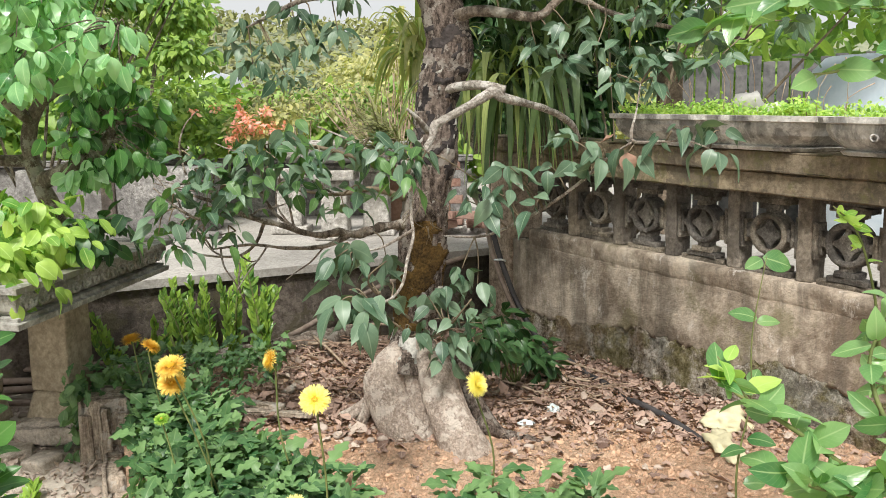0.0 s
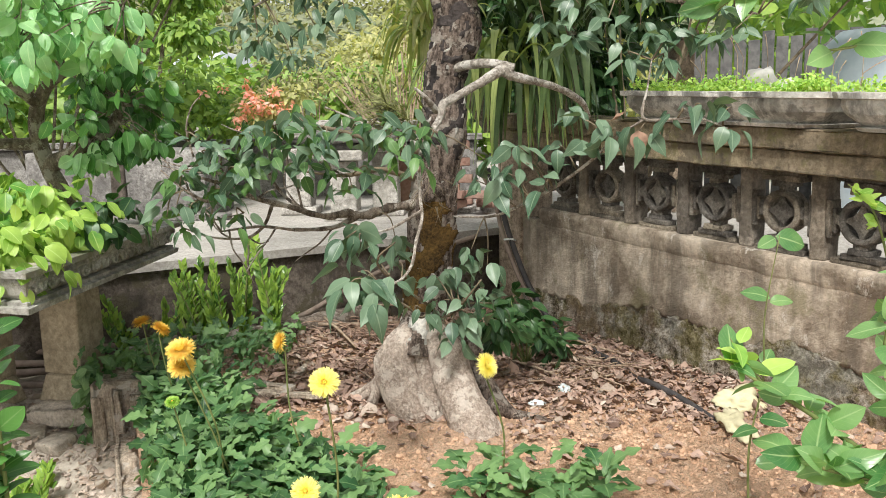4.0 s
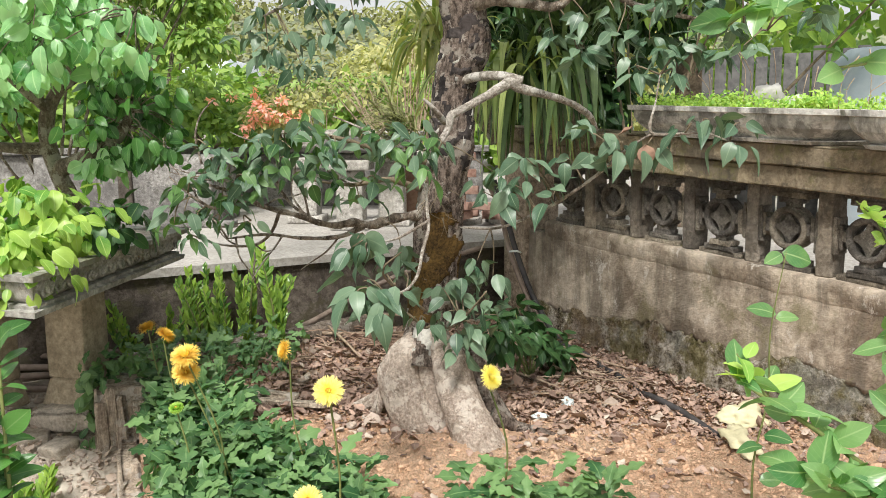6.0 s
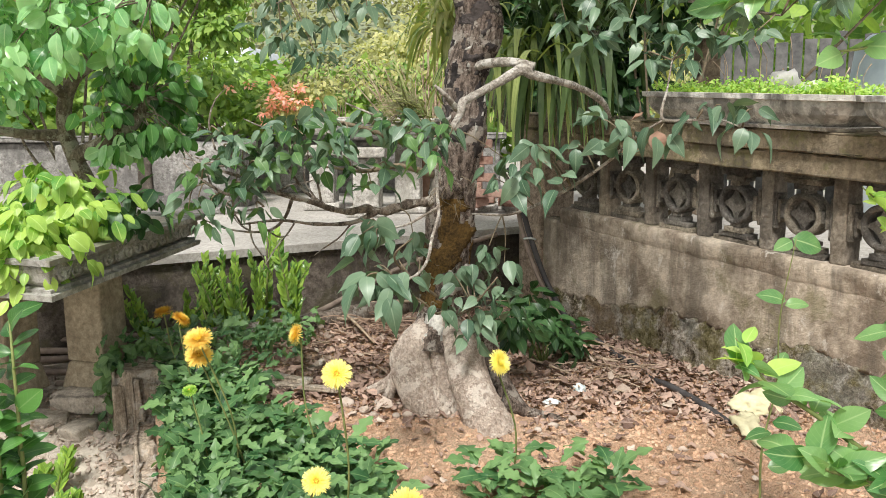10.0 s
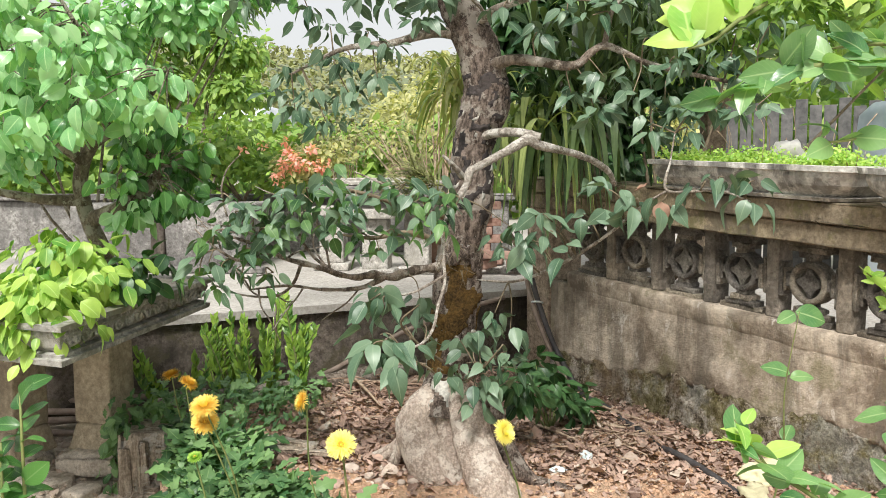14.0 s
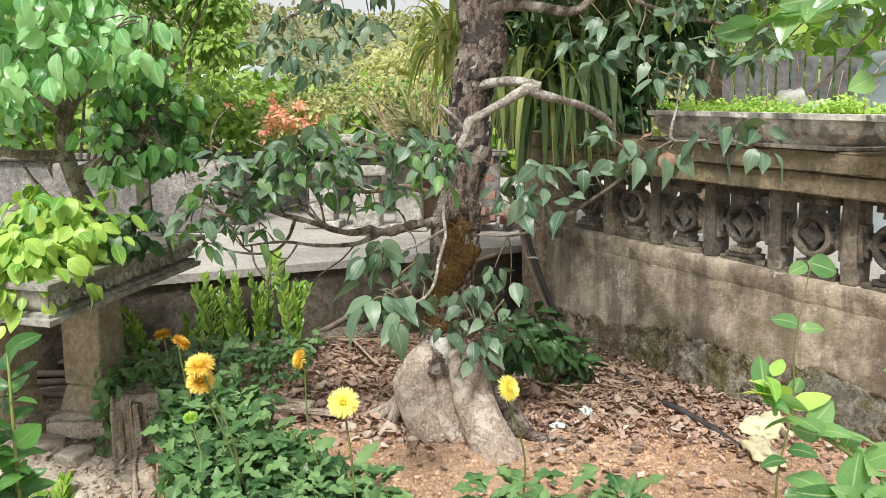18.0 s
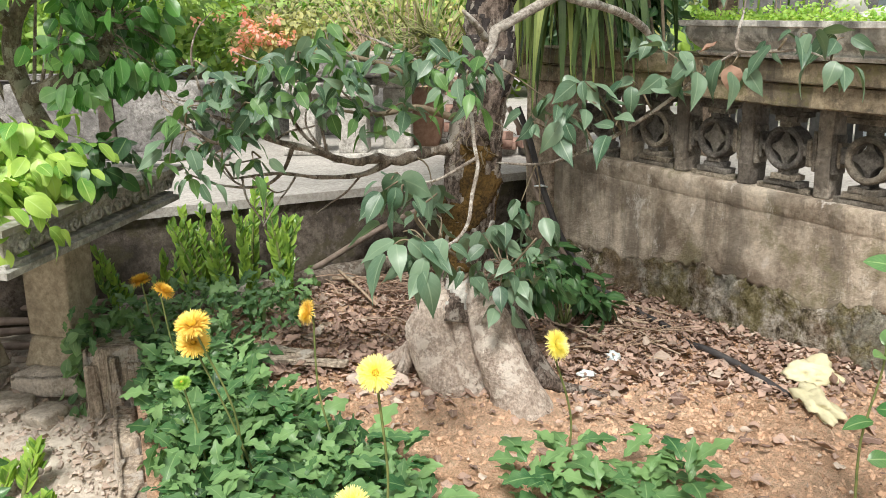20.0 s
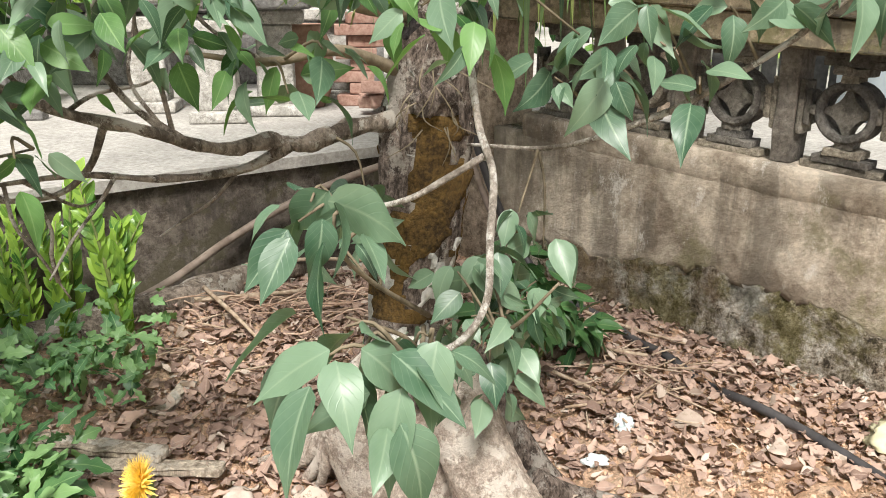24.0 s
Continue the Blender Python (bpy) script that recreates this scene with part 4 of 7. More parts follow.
limb([(-0.1, 2.74, 0.965), (-0.2, 2.68, 0.952), (-0.26, 2.64, 0.938), (-0.31, 2.61, 0.95), (-0.38, 2.55, 0.948), (-0.47, 2.48, 0.988), (-0.56, 2.43, 1.02), (-0.66, 2.4, 1.07), (-0.76, 2.4, 1.1)], [0.017, 0.015, 0.014, 0.0115, 0.009, 0.007, 0.005, 0.003], M_BOUGH, 14, 0.5)
limb([(-0.28, 2.62, 0.94), (-0.36, 2.6, 0.905), (-0.46, 2.52, 0.91), (-0.56, 2.46, 0.93), (-0.68, 2.44, 0.92)], [0.011, 0.0075, 0.0055, 0.004, 0.0025], M_BOUGH, 10, 0.4)
limb([(-0.42, 2.52, 0.96), (-0.5, 2.5, 1.03), (-0.53, 2.46, 1.12), (-0.48, 2.42, 1.2)], [0.007, 0.005, 0.004, 0.002], M_BOUGH, 9, 0.3)
limb([(-0.52, 2.46, 1.0), (-0.56, 2.5, 0.93), (-0.62, 2.5, 0.89), (-0.72, 2.46, 0.9), (-0.8, 2.42, 0.94)], [0.006, 0.005, 0.004, 0.003, 0.002], M_BOUGH, 8, 0.2)
limb([(-0.44, 2.52, 0.97), (-0.45, 2.5, 1.05), (-0.47, 2.48, 1.12), (-0.46, 2.45, 1.18)], [0.004, 0.0035, 0.003, 0.0015], M_BOUGH, 8, 0.2)
limb([(-0.6, 2.42, 1.04), (-0.68, 2.36, 1.02), (-0.74, 2.32, 1.06), (-0.8, 2.3, 1.12)], [0.006, 0.005, 0.004, 0.002], M_BOUGH, 8, 0.2)
limb([(-0.08, 2.74, 1.14), (-0.18, 2.66, 1.16), (-0.27, 2.55, 1.2), (-0.36, 2.48, 1.23), (-0.46, 2.45, 1.24)], [0.013, 0.011, 0.009, 0.006, 0.003], M_TWIG)
limb([(-0.1, 2.74, 1.05), (-0.2, 2.6, 1.09), (-0.3, 2.5, 1.08), (-0.42, 2.44, 1.1)], [0.012, 0.009, 0.006, 0.003], M_TWIG)
for i in range(18):
    b = Vector(rnd.choice([q for q in SKELETON if q.x < -0.25 and q.z < 1.3]))
    q = [b]
    d = Vector((rnd.gauss(-0.3, 0.6), rnd.gauss(-0.1, 0.5), rnd.gauss(0.1, 0.7))).normalized()
    for k in range(3):
        d = (d + jitter(0.28)).normalized()
        q.append(q[-1] + d * rnd.uniform(0.04, 0.08))
    limb(q, [0.0035, 0.003, 0.0024, 0.0014], M_BOUGH, 6, 0.1, "twig")
limb([(0.02, 2.72, 0.92), (0.16, 2.62, 0.93), (0.28, 2.52, 0.99), (0.36, 2.48, 1.04), (0.45, 2.44, 1.11), (0.52, 2.4, 1.18), (0.59, 2.36, 1.23)], [0.003, 0.0045, 0.0055, 0.0055, 0.005, 0.004, 0.003], M_BRANCH)
limb([(0.62, 2.4, 1.4), (0.605, 2.38, 1.32), (0.59, 2.36, 1.235), (0.67, 2.36, 1.23), (0.75, 2.36, 1.23), (0.83, 2.36, 1.2)], [0.002, 0.003, 0.005, 0.004, 0.003, 0.002], M_BRANCH)
limb([(0.0, 2.79, 1.75), (-0.12, 2.75, 1.76), (-0.26, 2.7, 1.72), (-0.42, 2.68, 1.7), (-0.6, 2.68, 1.62)], [0.024, 0.018, 0.013, 0.009, 0.004], M_BRANCH)
limb([(-0.05, 2.8, 1.88), (-0.2, 2.76, 1.9), (-0.4, 2.72, 1.88), (-0.62, 2.7, 1.9), (-0.82, 2.68, 1.88)], [0.022, 0.017, 0.012, 0.008, 0.004], M_BRANCH)
limb([(0.0, 2.78, 1.78), (0.1, 2.66, 1.82), (0.24, 2.6, 1.84), (0.4, 2.58, 1.82)], [0.02, 0.014, 0.009, 0.004], M_BRANCH)
limb([(-0.05, 2.24, 1.1), (-0.044, 2.205, 1.03), (-0.037, 2.15, 0.985), (-0.05, 2.09, 0.93), (-0.06, 2.05, 0.875), (-0.091, 2.04, 0.836), (-0.14, 2.04, 0.822)], [0.0044, 0.0043, 0.0042, 0.0042, 0.0042, 0.004, 0.0032], M_BRANCH, 10, 0.12, "hanging_shoot")
limb([(-0.042, 2.18, 1.0), (-0.085, 2.18, 0.975), (-0.13, 2.18, 0.952), (-0.2, 2.18, 0.938)], [0.0042, 0.004, 0.0036, 0.003], M_BRANCH, 8, 0.12, "hanging_shoot")
limb([(-0.05, 2.3, 1.13), (-0.1, 2.36, 1.175), (-0.172, 2.4, 1.21), (-0.256, 2.42, 1.255), (-0.34, 2.44, 1.29)], [0.0045, 0.0042, 0.004, 0.0035, 0.0025], M_BOUGH, 9, 0.2)
# low suckers round the foot
limb([(-0.06, 2.66, 0.6), (-0.08, 2.52, 0.62), (-0.12, 2.44, 0.68), (-0.2, 2.42, 0.72)], [0.005, 0.004, 0.0035, 0.002], M_TWIG)
limb([(-0.02, 2.68, 0.58), (0.02, 2.55, 0.62), (0.06, 2.45, 0.68), (0.12, 2.42, 0.76)], [0.005, 0.004, 0.0035, 0.002], M_TWIG)
limb([(-0.05, 2.66, 0.62), (-0.16, 2.52, 0.74), (-0.2, 2.44, 0.82), (-0.14, 2.42, 0.88)], [0.005, 0.004, 0.0035, 0.002], M_TWIG)
part("scar", rock((-0.04, 2.705, 1.0), 0.045, 0.8, 0.6, 2.0, 3), M_TRUNK, tree, "knotted scar with root hairs")
for i in range(16):
    a = rnd.uniform(-1.2, 1.2)
    b = Vector((-0.05 + 0.06 * math.sin(a), 2.69 - 0.05 * math.cos(a), rnd.uniform(0.95, 1.06)))
    e = b + Vector((rnd.gauss(0, 0.03), -rnd.uniform(0.0, 0.03), -rnd.uniform(0.02, 0.07)))
    part("root_hair", tube([b, (b + e) / 2 + Vector((rnd.gauss(0, 0.01), -0.012, 0)), e], [0.0016, 0.0013, 0.0008], 4, 3), M_TWIG, tree)

CLUSTERS_LEFT = [(-0.72, 2.42, 1.13), (-0.78, 2.4, 1.07), (-0.71, 2.4, 0.99), (-0.63, 2.4, 1.09), (-0.58, 2.4, 1.13), (-0.54, 2.38, 1.2), (-0.47, 2.38, 1.24), (-0.4, 2.4, 1.25), (-0.33, 2.42, 1.19), (-0.26, 2.42, 1.22), (-0.17, 2.45, 1.19), (-0.11, 2.45, 1.25),
                 (-0.63, 2.36, 1.18), (-0.47, 2.4, 1.13), (-0.41, 2.42, 1.12), (-0.33, 2.44, 1.1), (-0.27, 2.46, 1.04), (-0.67, 2.38, 1.05), (-0.56, 2.4, 1.06), (-0.22, 2.46, 1.1), (-0.44, 2.3, 1.2), (-0.6, 2.28, 1.15), (-0.52, 2.25, 1.22), (-0.36, 2.32, 1.16), (-0.3, 2.62, 1.26), (-0.45, 2.62, 1.3), (-0.8, 2.32, 0.98), (-0.76, 2.3, 1.02), (-0.72, 2.3, 0.95), (-0.76, 2.3, 1.1), (-0.7, 2.3, 1.12), (-0.65, 2.32, 1.17), (-0.7, 2.34, 1.21), (-0.62, 2.3, 1.06), (-0.55, 2.3, 1.11), (-0.5, 2.3, 1.16), (-0.59, 2.32, 0.98), (-0.36, 2.34, 1.18), (-0.06, 2.3, 1.19), (-0.1, 2.3, 1.16), (-0.02, 2.33, 1.22), (-0.14, 2.32, 1.2), (-0.06, 2.22, 1.13), (-0.2, 2.36, 1.24)]
CLUSTERS_SHOOT = [(-0.2, 2.18, 0.94), (-0.235, 2.17, 0.955), (-0.25, 2.18, 0.93), (-0.21, 2.18, 0.905), (-0.2, 2.04, 0.86), (-0.225, 2.03, 0.83), (-0.185, 2.02, 0.84), (-0.15, 2.03, 0.815), (-0.12, 2.03, 0.85), (-0.16, 2.02, 0.78)]
CLUSTERS_LOW = [(-0.02, 2.52, 0.75), (0.04, 2.54, 0.77), (0.09, 2.58, 0.83), (0.0, 2.5, 0.68), (0.05, 2.5, 0.66), (0.1, 2.54, 0.69), (0.14, 2.6, 0.76), (0.03, 2.52, 0.72), (0.13, 2.6, 0.7), (0.16, 2.62, 0.64), (0.07, 2.52, 0.62), (0.0, 2.48, 0.62), (-0.07, 2.47, 0.66), (0.03, 2.47, 0.57),
                (-0.16, 2.62, 0.86), (-0.2, 2.6, 0.82), (-0.15, 2.6, 0.79)]
CLUSTERS_RIGHT = [(0.14, 2.45, 1.12), (0.19, 2.45, 1.06), (0.26, 2.45, 1.11), (0.32, 2.44, 1.05), (0.24, 2.45, 1.16), (0.39, 2.45, 1.25), (0.46, 2.43, 1.23), (0.51, 2.4, 1.2), (0.58, 2.36, 1.2), (0.45, 2.43, 1.15), (0.11, 2.46, 1.06), (0.36, 2.45, 1.16),
                  (0.69, 2.35, 1.25), (0.75, 2.35, 1.27), (0.82, 2.35, 1.2), (0.84, 2.36, 1.26), (0.2, 2.5, 1.08)]
CLUSTERS_TOP_RIGHT = [(0.11, 2.6, 1.8), (0.22, 2.6, 1.73), (0.31, 2.55, 1.78), (0.39, 2.55, 1.77), (0.47, 2.55, 1.81), (0.57, 2.55, 1.83), (0.43, 2.55, 1.58), (0.51, 2.52, 1.52), (0.61, 2.52, 1.51), (0.72, 2.52, 1.5), (0.79, 2.5, 1.47), (0.58, 2.5, 1.42), (0.67, 2.5, 1.4), (0.4, 2.55, 1.48),
                      (0.33, 2.6, 1.54), (0.7, 2.55, 1.7), (0.56, 2.55, 1.7), (0.86, 2.5, 1.56), (0.2, 2.6, 1.88), (0.35, 2.6, 1.9), (0.5, 2.6, 1.93), (0.95, 2.45, 1.62), (1.02, 2.45, 1.7), (0.9, 2.45, 1.72), (0.8, 2.5, 1.64), (0.72, 2.5, 1.6), (0.63, 2.5, 1.63), (1.05, 2.4, 1.57), (0.5, 2.5, 1.6), (0.86, 2.42, 1.48), (0.66, 2.46, 1.47)]
CLUSTERS_TOP_LEFT = [(-0.37, 2.7, 1.87), (-0.54, 2.7, 1.83), (-0.47, 2.7, 1.78), (-0.61, 2.68, 1.63), (-0.53, 2.68, 1.55), (-0.39, 2.68, 1.63), (-0.27, 2.7, 1.85), (-0.19, 2.68, 1.9), (-0.16, 2.66, 1.78), (-0.27, 2.68, 1.7), (-0.45, 2.68, 1.68), (-0.65, 2.68, 1.57), (-0.7, 2.7, 1.92),
                     (-0.76, 2.7, 1.86), (-0.35, 2.7, 1.76), (-0.59, 2.68, 1.5), (-0.1, 2.66, 1.86), (-0.02, 2.66, 1.9), (-0.3, 2.66, 1.95), (-0.5, 2.68, 1.95), (-0.4, 2.66, 1.55), (-0.3, 2.64, 1.6), (-0.48, 2.66, 1.46)]


def twig_to(c, owner, bones, mat):
    c = Vector(c)
    b = min(bones, key=lambda q: (q - c).length)
    if (b - c).length > 0.02:
        mid = (b + c) / 2 + Vector((rnd.gauss(0, 0.012), rnd.gauss(0, 0.012), 0.02))
        part("twig", tube([b, mid, c], [0.003, 0.0024, 0.0015], 5, 3), mat, owner)


bones = list(SKELETON)
poses = []
for group, n, size in ((CLUSTERS_SHOOT, 4, 0.098), (CLUSTERS_LOW, 6, 0.08), (CLUSTERS_RIGHT, 5, 0.09)):
    for c in group:
        twig_to(c, tree, bones, M_TWIG)
        poses += hanging(c, n, size, 0.05)
single_leaves(tree, "leaf", L_BROAD, poses, M_LEAF)
poses = []
for group, n, size in ((CLUSTERS_TOP_RIGHT, 10, 0.076), (CLUSTERS_TOP_LEFT, 11, 0.075)):
    for c in group:
        twig_to(c, tree, bones, M_TWIG)
        poses += hanging(c, n, size, 0.05)
foliage(tree, L_TREE, poses, M_LEAF, 200)
poses = []
for c in CLUSTERS_LEFT:
    twig_to(c, tree, bones, M_TWIG)
    poses += hanging(c, 9, 0.074, 0.058)
rnd.shuffle(poses)
cut = len(poses) * 3 // 5
single_leaves(tree, "leaf", L_TREE, poses[:cut], M_LEAF)
single_leaves(tree, "leaf", L_TREE, poses[cut:], M_LEAF_GREEN)
top = []
# crown above the view, thickened to shade the trunk and straps
for i in range(210):
    top += hanging((rnd.uniform(-1.0, 1.2), rnd.uniform(2.35, 3.5), rnd.uniform(2.0, 2.6)), 7, 0.1, 0.1)
# extra unseen clusters, added only to keep sun off the strap plant
for i in range(170):
    top += hanging((rnd.uniform(-0.3, 1.2), rnd.uniform(2.7, 3.4), rnd.uniform(2.05, 2.55)), 7, 0.1, 0.1)
tagged(part("crown", scatter_leaves(L_TREE, top), M_LEAF, tree), kind="stuff")
single_leaves(tree, "dead_leaf", L_DRY, [leaf_pose((0.575, 2.35, 1.2), (0.05, -0.1, -1), (-0.2, -1, 0), 0.075), leaf_pose((0.5, 2.36, 1.23), (0.4, -0.3, 0.1), (0, -0.4, 1), 0.05)], M_CLAY)

# spiky tuft lodged on the trunk
tuft = thing("air_plant", (-0.11, 2.76, 1.24), "olive spiky air plant tuft growing on the trunk", "air plant")
L_BLADE = [leaf_shape(0.035, 0.3, d, 5, lance) for d in (0.1, 0.35, -0.1)]
poses = []
for i in range(260):
    d = Vector((-0.9 + rnd.gauss(0, 0.55), -0.3 + rnd.gauss(0, 0.6), 0.35 + rnd.gauss(0, 0.55)))
    poses.append(leaf_pose(Vector((-0.12, 2.73, 1.24)) + jitter(0.035) + Vector((-0.03, -0.04, 0.01)), d, (0, -0.3, 1), rnd.uniform(0.06, 0.14)))
foliage(tuft, L_BLADE, poses, M_OLIVE, 260, "blade")


# ---- bonsai on its tray ----
TRAY = [(-1.02, 1.93), (-1.0, 2.95), (-1.86, 3.2), (-1.9, 2.2)]


def tray_ring(grow, z):
    c = np.mean(TRAY, axis=0)
    out = []
    for x, y in TRAY:
        d = np.array((x, y)) - c
        q = c + d * (1 + grow / np.linalg.norm(d))
        out.append((q[0], q[1], z))
    return out


tray = thing("bonsai_tray", (-1.45, 2.57, 0.79), "large grey concrete bonsai tray with relief band, on pedestal legs", "planter")
levels = [tray_ring(g, z) for g, z in ((-0.06, 0.778), (-0.012, 0.78), (-0.008, 0.796), (-0.03, 0.799), (-0.028, 0.808), (-0.06, 0.812), (-0.035, 0.825), (-0.015, 0.86), (-0.02, 0.872), (0.012, 0.876), (0.014, 0.892), (-0.05, 0.893), (-0.055, 0.865))]
verts = [p for r in levels for p in r]
faces = [(i * 4 + k, i * 4 + (k + 1) % 4, (i + 1) * 4 + (k + 1) % 4, (i + 1) * 4 + k) for i in range(len(levels) - 1) for k in range(4)]
faces = [tuple(reversed(f)) for f in faces] + [(0, 1, 2, 3), tuple((len(levels) - 1) * 4 + k for k in (3, 2, 1, 0))]
part("tray_shell", (verts, faces), M_TRAY_OLD, tray, "", False)
scroll = []
for i in range(93):
    f = 0.05 + 0.9 * i / 92
    scroll.append((TRAY[0][0] + (TRAY[1][0] - TRAY[0][0]) * f - 0.014, TRAY[0][1] + (TRAY[1][1] - TRAY[0][1]) * f, 0.842 + 0.013 * math.sin(i * 1.05)))
part("relief_band", tube(scroll, [0.006, 0.0055, 0.006], 6, 3, 0.3, 60), M_TRAY_OLD, tray, "worn scroll relief")
for i in range(15):
    f = 0.07 + 0.86 * i / 14
    cx, cy = TRAY[0][0] + (TRAY[1][0] - TRAY[0][0]) * f - 0.012, TRAY[0][1] + (TRAY[1][1] - TRAY[0][1]) * f
    curl = [(cx, cy + (0.004 + 0.0022 * k) * math.cos(k * 0.9 + i), 0.841 + (0.004 + 0.0016 * k) * math.sin(k * 0.9 + i)) for k in range(9)]
    part("relief_curl", tube(curl, [0.004, 0.0055, 0.004], 6, 3, 0.2, 60), M_TRAY_OLD, tray)
ob = part("tray_gravel", block(lambda c: Vector((-1.82 + c.x, 2.1 + c.y + (c.x * -0.05), 0.868 + c.z)), (0.76, 0.9, 0.018), 0.003, 0.012, 18, 8), M_GROUND)
tagged(ob, "gritty soil and dead leaves in the bonsai tray", "soil")


def leg(x, y, z0, w, d, turn, label):
    t = thing("pedestal_leg", (x, y, z0), label, "pedestal", "legs of the bonsai tray")
    part("shaft", block(at(x - w / 2, y - d / 2, z0 + 0.1, turn), (w, d, 0.784 - z0 - 0.1), 0.008, 0.004, 8, 3), M_LEG, t)
    part("foot", block(at(x - w * 0.65, y - d * 0.65, z0, turn), (w * 1.3, d * 1.3, 0.1), 0.012, 0.006, 8, 2, 0.74), M_LEG, t)
    return t


leg(-1.39, 2.84, 0.27, 0.165, 0.13, -14, "ochre-grey concrete pedestal leg under the bonsai tray")
leg(-1.70, 2.78, 0.25, 0.12, 0.16, -14, "ochre-grey concrete pedestal leg under the bonsai tray")
for x, y, z, w, d, h, turn in ((-1.53, 2.71, 0.185, 0.27, 0.2, 0.083, -12), (-1.84, 2.66, 0.17, 0.26, 0.22, 0.079, 4)):
    ob = part("footing_slab", block(at(x, y, z, turn), (w, d, h), 0.02, 0.03, 9, 6, 0.9), M_SLAB)
    tagged(ob, "rough broken concrete slab under a pedestal", "concrete slab", "footings")
for x, y, w, d, turn in ((-1.6, 2.56, 0.2, 0.13, 25), (-1.42, 2.58, 0.11, 0.08, -20), (-1.55, 2.42, 0.09, 0.07, 10), (-1.38, 2.46, 0.07, 0.05, 50), (-1.3, 2.36, 0.06, 0.05, 70), (-1.75, 2.5, 0.12, 0.09, -40)):
    ob = part("broken_slab", block(at(x, y, ground_height(x, y) - 0.01, turn, 6), (w, d, 0.045), 0.01, 0.014, 12, 2), M_SLAB)
    tagged(ob, "broken piece of pale concrete on the ground", "rubble", "rubble")
for i in range(6):
    y = 3.0 + 0.05 * i
    z = 0.245 + 0.03 * (i % 3)
    ob = part("cane", tube([(-2.3, y, z), (-1.9, y - 0.03, z + 0.01), (-1.4, y + 0.05, z + 0.02 * (i % 2)), (-1.2, y + 0.12, z + 0.03)], [0.013, 0.014, 0.013, 0.012], 8, 4, 0.08, 12, i), M_PIPE)
    tagged(ob, "grey-brown bundled hose lying under the tray", "hose", "hoses under the tray")

bonsai = thing("bonsai_tree", (-1.24, 2.62, 0.88), "green bonsai tree with crooked trunk in the concrete tray", "bonsai tree")
part("trunk", tube([(-1.22, 2.62, 0.86), (-1.25, 2.62, 1.0), (-1.28, 2.6, 1.1), (-1.31, 2.6, 1.2), (-1.31, 2.6, 1.3), (-1.26, 2.6, 1.39), (-1.16, 2.6, 1.45), (-1.09, 2.6, 1.5), (-1.1, 2.6, 1.65)], [0.036, 0.03, 0.028, 0.026, 0.024, 0.02, 0.016, 0.013, 0.008], 14, 7, 0.12, 18), M_BONSAI, bonsai)
B_BONES = []


def bonsai_limb(points, radii):
    B_BONES.extend(spline(points, 5))
    part("branch", tube(points, radii, 9, 6, 0.12, 22, points[1][0]), M_BONSAI, bonsai)


bonsai_limb([(-1.28, 2.6, 1.13), (-1.2, 2.56, 1.155), (-1.12, 2.53, 1.185), (-1.03, 2.5, 1.24), (-0.98, 2.49, 1.31)], [0.03, 0.027, 0.025, 0.021, 0.011])
bonsai_limb([(-1.31, 2.6, 1.2), (-1.4, 2.56, 1.2), (-1.5, 2.5, 1.22), (-1.65, 2.45, 1.26)], [0.022, 0.018, 0.014, 0.008])
bonsai_limb([(-1.3, 2.6, 1.32), (-1.36, 2.5, 1.42), (-1.42, 2.42, 1.52), (-1.4, 2.38, 1.62)], [0.02, 0.016, 0.012, 0.006])
bonsai_limb([(-1.1, 2.6, 1.5), (-1.0, 2.5, 1.56), (-0.92, 2.42, 1.6)], [0.016, 0.011, 0.006])
bonsai_limb([(-1.24, 2.6, 1.02), (-1.18, 2.45, 1.04), (-1.16, 2.38, 1.03), (-1.18, 2.3, 1.0)], [0.018, 0.014, 0.01, 0.006])
bonsai_limb([(-1.2, 2.6, 1.42), (-1.2, 2.48, 1.55), (-1.18, 2.4, 1.7), (-1.22, 2.35, 1.82)], [0.016, 0.012, 0.009, 0.005])
poses = []
for c, r, n in (((-1.18, 2.3, 1.56), (0.26, 0.26, 0.17), 62), ((-1.36, 2.28, 1.46), (0.22, 0.22, 0.13), 30), ((-1.28, 2.35, 1.7), (0.3, 0.25, 0.14), 52), ((-1.0, 2.35, 1.55), (0.16, 0.2, 0.14), 34), ((-1.55, 2.3, 1.5), (0.2, 0.25, 0.25), 40), ((-1.4, 2.3, 1.8), (0.3, 0.3, 0.13), 50), ((-1.65, 2.3, 1.7), (0.25, 0.25, 0.2), 34), ((-1.05, 2.5, 1.22), (0.1, 0.1, 0.1), 14)):
    for _ in range(n // 2):
        d = jitter(1).normalized()
        c2 = Vector(c) + Vector((d.x * r[0], d.y * r[1] - 0.02, d.z * r[2])) * rnd.uniform(0.4, 1.0)
        twig_to(c2, bonsai, B_BONES, M_BONSAI)
        poses += hanging(c2, 7, 0.07, 0.05, 1.2, (0.0, -0.6, 0.5))
foliage(bonsai, L_OVAL, poses, M_FICUS, 330)
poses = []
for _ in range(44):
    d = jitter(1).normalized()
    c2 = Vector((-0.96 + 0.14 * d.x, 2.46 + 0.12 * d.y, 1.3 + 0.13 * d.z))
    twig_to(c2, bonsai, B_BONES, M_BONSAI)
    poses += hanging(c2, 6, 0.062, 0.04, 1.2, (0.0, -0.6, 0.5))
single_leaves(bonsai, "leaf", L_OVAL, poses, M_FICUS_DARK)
poses = []
